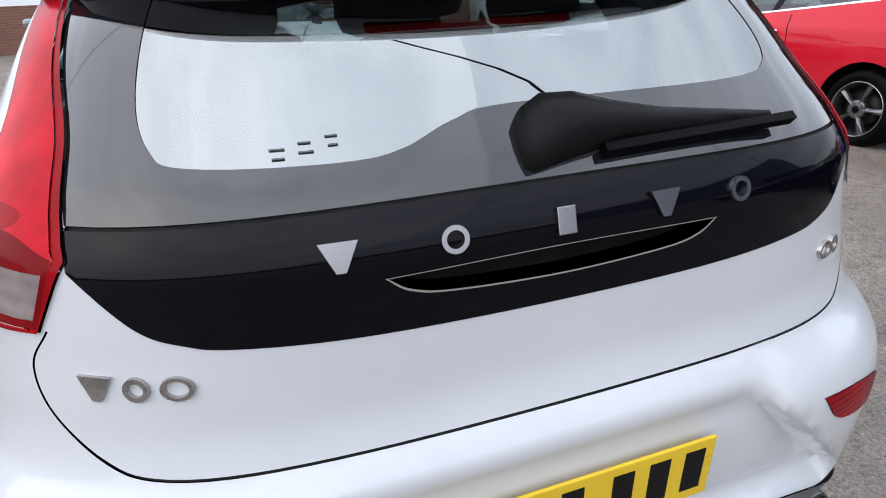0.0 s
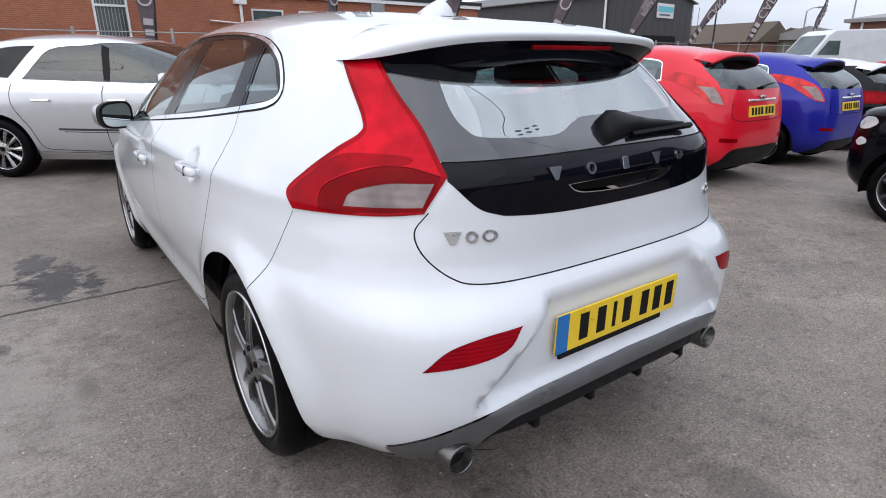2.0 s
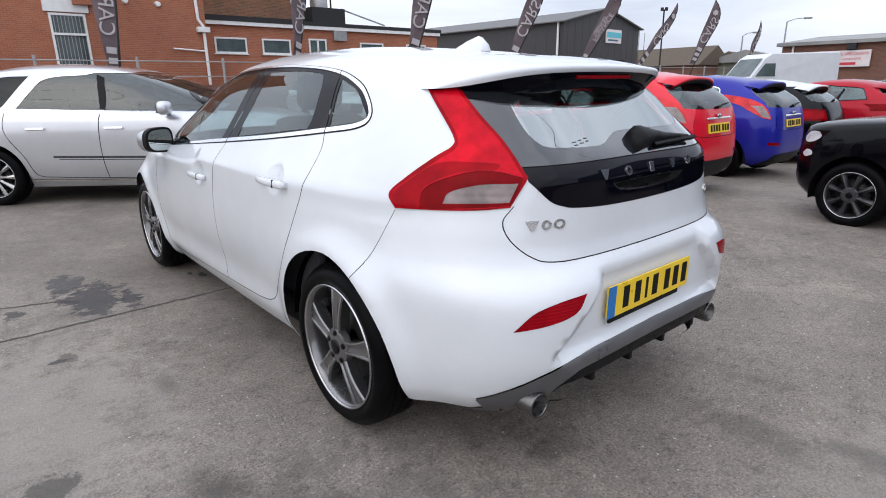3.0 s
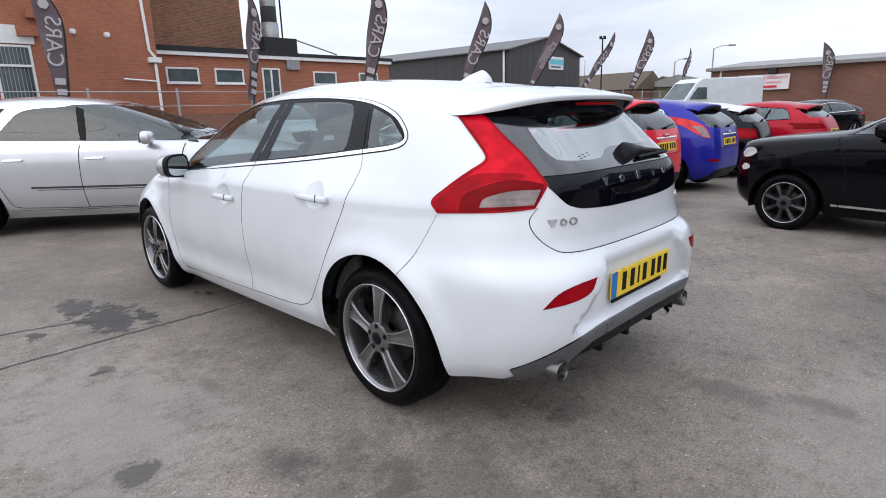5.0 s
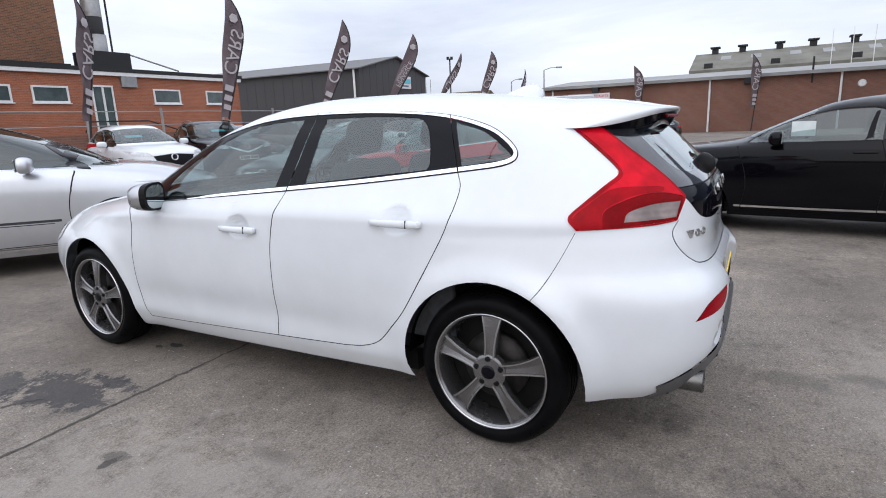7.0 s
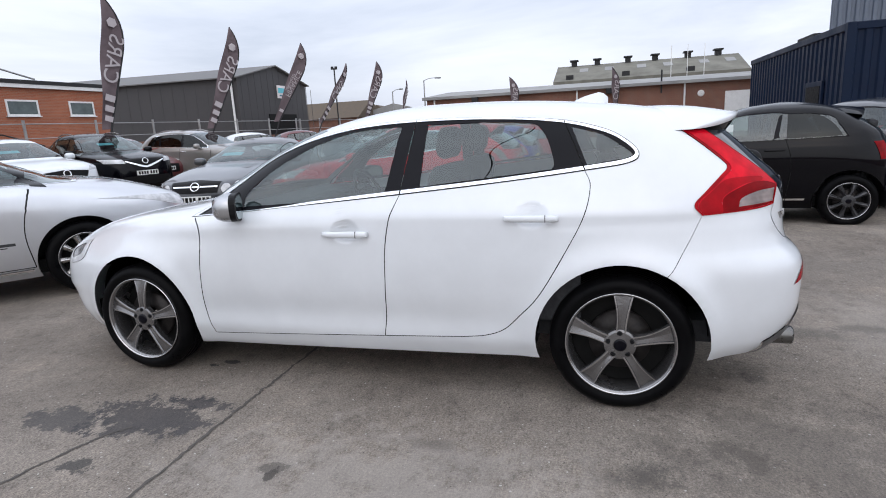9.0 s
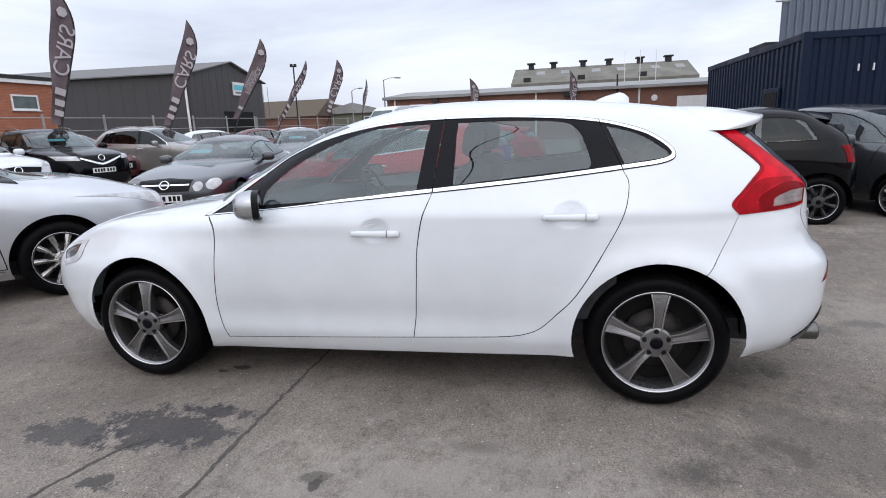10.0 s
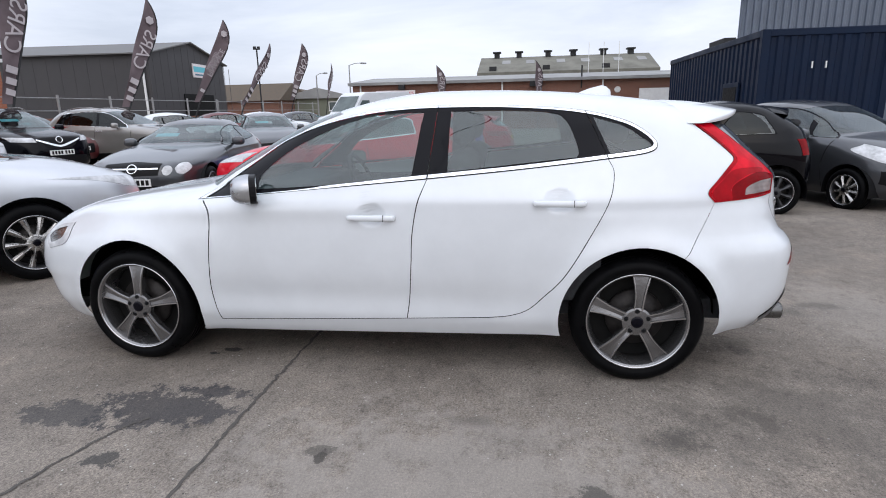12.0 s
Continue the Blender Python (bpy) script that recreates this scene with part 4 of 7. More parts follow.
    reg.append(("diffuser_insert", rear_line(sh, [(0, 0.408), (-0.36, 0.402), (-0.45, 0.382), (-0.50, 0.315), (-0.52, 0.165, S), (0.52, 0.165, S), (0.50, 0.315), (0.45, 0.382), (0.36, 0.402)]), -0.004))
    edge = rear_line(sh, [(0, 0.450), (-0.40, 0.444), (-0.54, 0.416), (-0.63, 0.366), (-0.69, 0.312)], False) + side_line(sh, [(-1.925, 0.268), (-1.86, 0.238), (-1.81, 0.225)], False) + [(sh.side(-1.80, 0.17)[0] * SPAN, sh.level(0.17))]
    reg.append(("diffuser", edge + mirrored(edge)[:-1], 0.006))
    pair("recess_edge", rear_line(sh, [(-0.318, 0.652, S), (-0.345, 0.656, S), (-0.545, 0.452, S), (-0.508, 0.464, S)]), 0.0)
    # front
    pair("headlamp_core", side_line(sh, [(1.80, 0.735, S), (1.88, 0.715), (1.945, 0.68), (1.90, 0.645, S), (1.81, 0.68)]), 0.001)
    pair("headlamp", side_line(sh, [(1.749, 0.757, S), (1.88, 0.735), (1.985, 0.69), (1.915, 0.612, S), (1.765, 0.66)]), 0.003)
    pair("windscreen", front_line(sh, [(0, 0.99), (-0.4, 0.985), (-0.69, 0.965, S), (-0.62, 1.15), (-0.53, 1.325, S), (-0.3, 1.36), (0, 1.372)]), 0.0)
    pair("grille", front_line(sh, [(0, 0.48), (-0.36, 0.48, S), (-0.42, 0.62, S), (0, 0.62)]), 0.0)
    for yh, zh, key in ((-0.030, 0.842, "front_door"), (-0.937, 0.912, "rear_door")):
        for s in (0.35, 0.7, 0.95, 1.15, 1.35):
            pair(key, [(a * SPAN, v) for a, v in (sh.side(yh + 0.062 * s * math.cos(q), zh + 0.050 * s * math.sin(q)) for q in np.linspace(0, 2 * math.pi, 25)[:-1])], 0.0)
    pair("front_door", [(a * SPAN, v) for a, v in (sh.side(y, z) for y, z in lines_f)], 0.0)
    pair("rear_door", [(a * SPAN, v) for a, v in (sh.side(y, z) for y, z in lines_r)], 0.0)
    panels = skin(sh, reg, 0.025, "shell")
    names = dict(shell=("body_shell", "white", ""), slot=("handle_recess", "ink", ""), slot_rim=("handle_trim", "chrome", "thin bright trim"), back_glass=("rear_window", "back_glass", "clear tailgate glass"),
                 frit=("rear_window_border", "frit_rear", "black glass border"), black_panel=("tailgate_panel", "piano", "gloss black tailgate panel"), tailgate=("tailgate", "white", ""), gap_t=("tailgate_gap", "gap", "dark shut line"),
                 diffuser=("diffuser_trim", "diffuser", "satin grey bumper trim"), diffuser_insert=("diffuser", "plastic", "black plastic diffuser"), windscreen_l=("windscreen", "glass", "clear windscreen"), windscreen_r=("windscreen", "glass", "clear windscreen"), grille_l=("grille", "plastic", "black grille"), grille_r=("grille", "plastic", "black grille"))
    for s in (L, R):
        names.update({"recess_edge" + s: ("plate_recess_edge", "white", ""), "tail_side" + s: ("tail_lamp_side", "red_lens", "deep red side lens"), "headlamp_core" + s: ("headlamp_core", "lip", "bright lamp reflector"), "front_glass" + s: ("front_side_window", "glass", "clear side glass"), "rear_glass" + s: ("rear_side_window", "glass", "clear side glass"), "corner_glass" + s: ("quarter_window", "glass", "small fixed glass"),
                      "gap" + s: ("door_gap", "gap", "dark shut line"), "trim_edge" + s: ("trim_edge", "gap", "thin dark rubber edge"), "surround" + s: ("window_surround", "frit", "black window pillar trim"), "chrome" + s: ("window_trim", "chrome", "bright chrome window trim"),
                      "reversing" + s: ("reversing_lamp", "clear_lens", "clear ribbed lens"), "lower_lens" + s: ("lower_tail_lens", "dark_lens", "dark red lens"), "tail" + s: ("tail_lamp_border", "red_lens", "deep red lens border"), "tail_core" + s: ("tail_lamp", "bright_lens", "bright red lens"),
                      "reflector" + s: ("rear_reflector", "reflector", "dark red reflector"), "headlamp" + s: ("headlamp", "lamp", "clear headlamp lens"), "front_door" + s: ("front_door", "white", ""), "rear_door" + s: ("rear_door", "white", "")})
    made = panel_objects(car, panels, names)
    for key in made:
        if "glass" in key or "windscreen" in key:
            made[key].visible_shadow = False

    # roof spoiler
    def roof_z(x, y):
        """Height of the skin's upper side at a place in plan."""
        up = sh.grid[sh.z > 1.15]
        d = (up[..., 0] + abs(x)) ** 2 + (up[..., 1] - y) ** 2
        near_by = np.argsort(d.ravel())[:6]
        w8 = 1 / (d.ravel()[near_by] + 1e-6)
        return float((up[..., 2].ravel()[near_by] * w8).sum() / w8.sum())
    rows_t, rows_b = [], []
    for u in np.linspace(-1, 1, 61):
        e = abs(u)
        x = 0.583 * u
        ys, ye = -1.40 - 0.13 * u * u, -1.865 + 0.05 * u ** 2 + 0.20 * e ** 6
        ze = 1.318 - 0.015 * u ** 2 - 0.055 * e ** 7
        z0, row = roof_z(x, ys) - 0.006, []
        for t in np.linspace(0, 1, 10):
            row.append((x, ys + (ye - ys) * t, z0 + (ze - z0) * t + 0.016 * math.sin(math.pi * min(1.0, t * 1.05)) * (1 - e ** 6)))
        lip = 1 - e ** 10
        row.append((x, ye - 0.005 * lip, ze - 0.006 * lip))
        thick = 0.022 + 0.020 * e ** 4
        row.append((x, ye - 0.004 * lip, ze - 0.6 * thick * lip))
        row.append((x, ye + 0.004 * lip, ze - thick * lip))
        rows_t.append(row)
        deep, xb = 0.050 + 0.055 * e ** 2, 0.524 * u
        rows_b.append([(max(-0.528, min(0.528, x * 0.99)), ye + 0.005, ze - (thick + 0.0005) * lip), (xb, ye + 0.014, ze - thick - 0.35 * deep), (xb, ye + 0.045, ze - 0.024 - deep), (xb * 0.98, ye + 0.10, ze - 0.030 - deep), (xb * 0.97, ye + 0.26, ze - 0.03 - deep)])

    def grid_ob(name, rows, mat, label):
        k = len(rows[0])
        v = [p for r in rows for p in r]
        f = [(i * k + j, (i + 1) * k + j, (i + 1) * k + j + 1, i * k + j + 1) for i in range(len(rows) - 1) for j in range(k - 1)]
        return mesh_ob(name, v, f, M[mat], car, label)
    grid_ob("roof_spoiler", rows_t, "white", "")
    grid_ob("spoiler_underside", rows_b, "piano", "gloss black underside")
    part("high_brake_lamp", add_box(bmesh.new(), (-0.16, -1.858, 1.272), (0.16, -1.845, 1.284), None, 0.004), M["dark_lens"], car, "dark red brake lamp strip")

    # wheel wells and floor
    for yc in (-1.3235, 1.3235):
        for sx in (-1, 1):
            bm = bmesh.new()
            th = np.linspace(math.radians(2), math.radians(178), 30)
            a = [bm.verts.new((sx * (0.822 - 0.09 * max(0.0, math.copysign(1, yc) * math.cos(t)) ** 2), yc + 0.379 * math.cos(t), 0.318 + 0.379 * math.sin(t))) for t in th]
            b = [bm.verts.new((sx * 0.50, yc + 0.379 * math.cos(t), 0.318 + 0.379 * math.sin(t))) for t in th]
            for k in range(len(th) - 1):
                bm.faces.new((a[k], a[k + 1], b[k + 1], b[k]))
            bm.faces.new(b)
            part("wheel_arch_liner", bm, M["liner"], car, "black wheel arch liner")
    box("underbody", (-0.72, -0.92, 0.20), (0.72, 0.92, 0.30), M["ink"], car, "dark underside")
    box("rear_valance_floor", (-0.47, -2.06, 0.335), (0.47, -1.70, 0.375), M["ink"], car, "dark underside")
    box("front_valance_floor", (-0.60, 1.70, 0.28), (0.60, 1.90, 0.34), M["ink"], car, "dark underside")
    box("rear_underbody", (-0.48, -1.90, 0.24), (0.48, -0.92, 0.34), M["ink"], car, "dark underside")
    box("front_underbody", (-0.48, 0.92, 0.24), (0.48, 2.0, 0.34), M["ink"], car, "dark underside")
    wheel_set(car, [(-0.748, -1.3235), (-0.748, 1.3235), (0.748, -1.3235), (0.748, 1.3235)], 0.318, 0.200, 0.240, 5, "blade", "alloy", "alloy", math.radians(2), nuts=True)

    # exhaust tips
    for sx in (-1, 1):
        m = pose(sx * 0.557, -2.00, 0.300, 0, 0, 90)
        part("exhaust_tip", lathe(bmesh.new(), [(0.16, 0.041), (0.0, 0.0415), (-0.075, 0.042), (-0.080, 0.039), (-0.075, 0.036), (0.04, 0.034), (0.05, 0.001)], 32, m), M["tip"], car, "round steel exhaust tip", True)
        # black disc just inside the mouth, painting the pipe's inner shade
        part("exhaust_bore", lathe(bmesh.new(), [(-0.045, 0.0362), (-0.040, 0.0345), (-0.030, 0.0005)], 24, m), M["ink"], car, "sooty black bore")
    # diffuser fins
    for x in (-0.33, -0.11, 0.11, 0.33):
        box("diffuser_fin", (x - 0.011, -2.112, 0.318), (x + 0.011, -1.99, 0.40), M["plastic"], car, "", 0.006)

    # door handles with their dished recess
    for sx in (-1, 1):
        for y, z in ((-0.033, 0.827), (-0.937, 0.899)):
            p, n = Vector((-0.872 if z < 0.85 else -0.862, y, z)), Vector((-1, 0, 0.12)).normalized()
            p.x, n.x = p.x * -sx, n.x * -sx
            m = facing(p, n)
            d = 1 if sx < 0 else -1
            bm = bmesh.new()
            rows = []
            for t in np.linspace(-1, 1, 17):
                hw, out = 0.0165 * (1 - 0.35 * abs(t) ** 6) * (1.0 + 0.10 * t * d), 0.034 - 0.016 * t ** 4
                rows.append([bm.verts.new(m @ Vector(q)) for q in ((0.122 * t, -hw, out - 0.013), (0.122 * t, -hw * 0.8, out - 0.003), (0.122 * t, -hw * 0.3, out), (0.122 * t, hw * 0.3, out), (0.122 * t, hw * 0.8, out - 0.003), (0.122 * t, hw, out - 0.013))])
            for a, b in zip(rows, rows[1:]):
                for i in range(6):
                    bm.faces.new((a[i], a[(i + 1) % 6], b[(i + 1) % 6], b[i]))
            bm.faces.new(rows[0])
            bm.faces.new(rows[-1][::-1])
            bmesh.ops.recalc_face_normals(bm, faces=bm.faces)
            add_box(bm, (-0.118, -0.012, -0.014), (-0.085, 0.012, 0.022), m, 0.003)
            add_box(bm, (0.085, -0.012, -0.014), (0.118, 0.012, 0.022), m, 0.003)
            h = part("door_handle", bm, M["white"], car, "", True)
            xk = 0.066 * (1 if sx < 0 else -1)
            part("handle_seam", add_box(bmesh.new(), (xk - 0.0012, -0.0155, 0.020), (xk + 0.0012, 0.0155, 0.0345), m), M["gap"], h, "dark thin seam")

    # door mirrors
    for sx in (-1, 1):
        bm = bmesh.new()
        prof = [(0.0, 0.55), (0.015, 0.78), (0.04, 0.93), (0.07, 1.0), (0.095, 0.98), (0.11, 0.94)]
        loops = []
        for dy, s in prof:
            ring = []
            for k in range(28):
                t = 2 * math.pi * k / 28
                c, q = math.cos(t), math.sin(t)
                px = 0.092 * s * math.copysign(abs(c) ** 0.6, c)
                pz = 0.068 * s * math.copysign(abs(q) ** 0.65, q) * (1.05 - 0.12 * c)
                ring.append(bm.verts.new((sx * (0.915 + px), 0.64 - dy + 0.02, 0.972 + pz)))
            loops.append(ring)
        for a, b in zip(loops, loops[1:]):
            for k in range(28):
                bm.faces.new((a[k], a[(k + 1) % 28], b[(k + 1) % 28], b[k]))
        bm.faces.new(loops[0])
        bmesh.ops.recalc_face_normals(bm, faces=bm.faces)
        turn = Matrix.Translation((sx * 0.90, 0.60, 0.97)) @ Matrix.Rotation(-sx * math.radians(24), 4, "Z") @ Matrix.Translation((-sx * 0.90, -0.60, -0.97))
        bmesh.ops.transform(bm, matrix=turn, verts=bm.verts)
        mir = part("door_mirror", bm, M["mirror_cap"], car, "satin silver mirror housing", True)
        bm = bmesh.new()
        for grow, mt, nm, dy in ((1.0, "plastic", "mirror_surround", 0.006), (0.84, "mirror", "mirror_glass", 0.009)):
            bm = bmesh.new()
            ring = []
            for k in range(28):
                t = 2 * math.pi * k / 28
                c, q = math.cos(t), math.sin(t)
                ring.append(bm.verts.new((sx * (0.915 + 0.092 * grow * math.copysign(abs(c) ** 0.6, c)), 0.548 - dy, 0.972 + 0.068 * grow * math.copysign(abs(q) ** 0.65, q) * (1.05 - 0.12 * c))))
            r2 = [bm.verts.new(v.co + Vector((0, 0.03, 0))) for v in ring]
            bm.faces.new(ring if sx > 0 else ring[::-1])
            for k in range(28):
                bm.faces.new((ring[k], ring[(k + 1) % 28], r2[(k + 1) % 28], r2[k]))
            bmesh.ops.recalc_face_normals(bm, faces=bm.faces)
            bmesh.ops.transform(bm, matrix=turn, verts=bm.verts)
            part(nm, bm, M[mt], mir, "flat mirror glass" if mt == "mirror" else "black mirror surround")
        part("mirror_base", tube(bmesh.new(), [(sx * 0.77, 0.62, 0.930), (sx * 0.83, 0.60, 0.925), (sx * 0.89, 0.59, 0.93)], [0.03, 0.022, 0.026], 12), M["plastic"], mir, "black mirror foot")

    # shark fin
    bm = bmesh.new()
    rows = []
    for t in np.linspace(0, 1, 9):
        y = -1.06 - 0.20 * t
        hgt = 0.050 * (1 - (1 - t) ** 2.1) if t < 0.7 else 0.050 * (1 - ((t - 0.7) / 0.3) ** 2.5 * 0.6)
        wd = 0.026 + 0.014 * math.sin(math.pi * min(t * 1.2, 1))
        rows.append([bm.verts.new(q) for q in ((-wd, y, 1.395), (-wd * 0.55, y, 1.405 + hgt * 0.7), (0, y, 1.408 + hgt), (wd * 0.55, y, 1.405 + hgt * 0.7), (wd, y, 1.395))])
    for a, b in zip(rows, rows[1:]):
        for i in range(4):
            bm.faces.new((a[i], a[i + 1], b[i + 1], b[i]))
    bm.faces.new(rows[-1])
    bm.faces.new(rows[0][::-1])
    bmesh.ops.recalc_face_normals(bm, faces=bm.faces)
    part("roof_aerial", bm, M["white"], car, "", True)

    # rear wiper
    a, v = sh.rear(0.015, 1.068)
    p, n = on_skin(sh, a, v)
    m = facing(p, n)
    bm = bmesh.new()
    rows = []
    for t, wd, ht, cy in ((-0.050, 0.030, 0.012, -0.012), (-0.04, 0.040, 0.032, -0.008), (-0.015, 0.043, 0.044, 0.0), (0.03, 0.038, 0.042, 0.004), (0.08, 0.026, 0.034, 0.000), (0.15, 0.018, 0.026, -0.008), (0.24, 0.012, 0.021, -0.014), (0.31, 0.007, 0.016, -0.018)):
        rows.append([bm.verts.new(m @ Vector(q)) for q in ((t, cy - wd, -0.004), (t, cy - wd * 0.9, ht * 0.7), (t, cy - wd * 0.3, ht), (t, cy + wd * 0.3, ht), (t, cy + wd * 0.9, ht * 0.7), (t, cy + wd, -0.004))])
    for a, b in zip(rows, rows[1:]):
        for i in range(5):
            bm.faces.new((a[i], a[i + 1], b[i + 1], b[i]))
    bm.faces.new(rows[0][::-1])
    bm.faces.new(rows[-1])
    bmesh.ops.recalc_face_normals(bm, faces=bm.faces)
    wip = part("rear_wiper", bm, M["plastic"], car, "black plastic wiper", True)
    part("wiper_blade", add_box(bmesh.new(), (0.05, -0.045, 0.002), (0.345, -0.033, 0.016), m @ pose(0, 0, 0, 0, 0, 2)), M["rubber"], wip)

    # plain bright shapes where the maker's letters stand
    def wedge(m, w2, top, low, thick=0.005):
        return prism(bmesh.new(), [(-w2, top), (w2, top), (w2 * 0.25, low), (-w2 * 0.25, low)], 0.0, thick, lambda p, q, h: m @ Vector((p, q, h)))

    def ring_badge(m, wide, high, bar):
        """A flat oval ring."""
        bm = bmesh.new()
        loops = [[bm.verts.new(m @ Vector((f * wide * math.cos(a), f * high * math.sin(a), z))) for a in np.linspace(0, 2 * math.pi, 29)[:-1]] for f, z in ((1.0, 0.0), (0.97, 0.005), (1 - bar, 0.005), (0.97 - bar, 0.0))]
        for a, b in zip(loops, loops[1:]):
            for k in range(28):
                bm.faces.new((a[k], a[(k + 1) % 28], b[(k + 1) % 28], b[k]))
        bmesh.ops.recalc_face_normals(bm, faces=bm.faces)
        return bm

    def seat_of(x, z):
        a, v = sh.rear(x, z)
        return facing(*on_skin(sh, a, v))
    for x, kind in ((-0.263, "wedge"), (-0.138, "ring"), (-0.002, "block"), (0.134, "wedge"), (0.250, "ring")):
        m = seat_of(x, 0.985)
        bm = wedge(m, 0.021, 0.0165, -0.0165) if kind == "wedge" else ring_badge(m, 0.0165, 0.0165, 0.38) if kind == "ring" else add_box(bmesh.new(), (-0.012, -0.0165, 0), (0.012, 0.0165, 0.005), m, 0.001)
        part("badge", bm, M["lip"], car, "small bright plain badge shape")
    for x, z, kind in ((-0.532, 0.856, "wedge"), (-0.490, 0.856, "block"), (-0.448, 0.856, "ring"), (0.470, 0.846, "ring"), (0.500, 0.846, "block")):
        m = seat_of(x, z) @ Matrix.Shear("XY", 4, (0.18, 0.0))
        bm = wedge(m, 0.020, 0.0145, -0.0145) if kind == "wedge" else ring_badge(m, 0.019, 0.0145, 0.30) if kind == "ring" else ring_badge(m, 0.015, 0.0145, 0.42)
        part("badge", bm, M["steel"], car, "bright plain badge shape")

    # number plate with plain bars
    a, v = sh.rear(0.0, 0.565)
    p, n = on_skin(sh, a, v)
    m = facing(p, n) @ Matrix.Translation((-0.028, 0.012, 0.012))
    plate = part("number_plate", add_box(bmesh.new(), (-0.26, -0.056, 0), (0.26, 0.056, 0.006), m, 0.002), M["yellow"], car, "yellow number plate with black bars")
    part("plate_strip", add_box(bmesh.new(), (-0.259, -0.055, 0.004), (-0.215, 0.055, 0.0068), m), M["eu_blue"], plate, "blue end strip")
    for x in (-0.155, -0.085, -0.030, 0.025, 0.105, 0.165, 0.225):
        wd = 0.007 if x == -0.030 else 0.017
        part("plate_bar", add_box(bmesh.new(), (x - wd, -0.036, 0.004), (x + wd, 0.040, 0.0072), m), M["ink"], plate)
    part("plate_holder_edge", add_box(bmesh.new(), (-0.24, -0.074, -0.004), (0.20, -0.050, 0.004), m, 0.001), M["ink"], plate, "dark dealer strip")
    # lettering strip inside the rear window
    for i, (x, z, w2) in enumerate(((-0.305, 1.082, 0.012), (-0.305, 1.074, 0.010), (-0.275, 1.086, 0.010), (-0.275, 1.078, 0.012), (-0.245, 1.090, 0.010), (-0.245, 1.082, 0.008))):
        a, v = sh.rear(x, z)
        p, n = on_skin(sh, a, v)
        part("glass_mark", add_box(bmesh.new(), (-0.7 * w2, -0.0009, 0.0), (0.7 * w2, 0.0009, 0.0012), facing(p, n)), M["pane"], made["back_glass"], "tiny printed line")

    # cabin
    cabin = part("cabin_floor", add_box(bmesh.new(), (-0.70, -1.75, 0.30), (0.70, 1.0, 0.40)), M["seat"], car, "dark carpet")
    part("parcel_shelf", prism(bmesh.new(), [(-0.70, -1.22), (-0.68, -1.6), (-0.55, -1.88), (-0.4, -1.98), (0.4, -1.98), (0.55, -1.88), (0.68, -1.6), (0.70, -1.22)], 0.93, 0.955, lambda p, q, h: Vector((p, q, h))), M["seat"], car, "dark parcel shelf")
    box("dashboard", (-0.68, 0.45, 0.62), (0.68, 0.95, 0.93), M["plastic"], car, "dark dashboard", 0.06)
    for sx in (-1, 1):
        mesh_box = add_box(bmesh.new(), (sx * 0.775 - 0.02, -1.15, 0.40), (sx * 0.775 + 0.02, 0.85, 0.88), None, 0.015)
        part("door_lining", mesh_box, M["seat"], car, "dark door lining")

    def seat(x, y, wd, lean=14):
        s = new("seat")
        s.parent = car
        s.matrix_basis = pose(x, y, 0.42)
        part("cushion", add_box(bmesh.new(), (-wd, -0.26, 0.0), (wd, 0.26, 0.18), None, 0.06), M["seat"], s, "", True)
        part("backrest", add_box(bmesh.new(), (-wd, -0.08, 0.0), (wd, 0.06, 0.58), pose(0, -0.26, 0.14, lean), 0.06), M["seat"], s, "", True)
        for hx in ((0,) if wd < 0.4 else (-0.36, 0, 0.36)):
            part("headrest", add_box(bmesh.new(), (-0.12, -0.05, 0.60), (0.12, 0.05, 0.77), pose(hx, -0.26, 0.14, lean * 0.8), 0.045), M["seat"], s, "", True)
    seat(-0.36, -0.05, 0.25)
    seat(0.36, -0.05, 0.25)
    seat(0.0, -0.85, 0.60, 16)
    ring = bmesh.new()
    mw = pose(0.36, 0.36, 0.88, 65)
    tube(ring, [mw @ Vector((0.18 * math.cos(t), 0.18 * math.sin(t), 0)) for t in np.linspace(0, 2 * math.pi, 33)], 0.014, 8)
    add_box(ring, (-0.17, -0.03, -0.01), (0.17, 0.03, 0.01), mw, 0.005)
    part("steering_wheel", ring, M["plastic"], car, "black steering wheel", True)
    return car


hero_car()


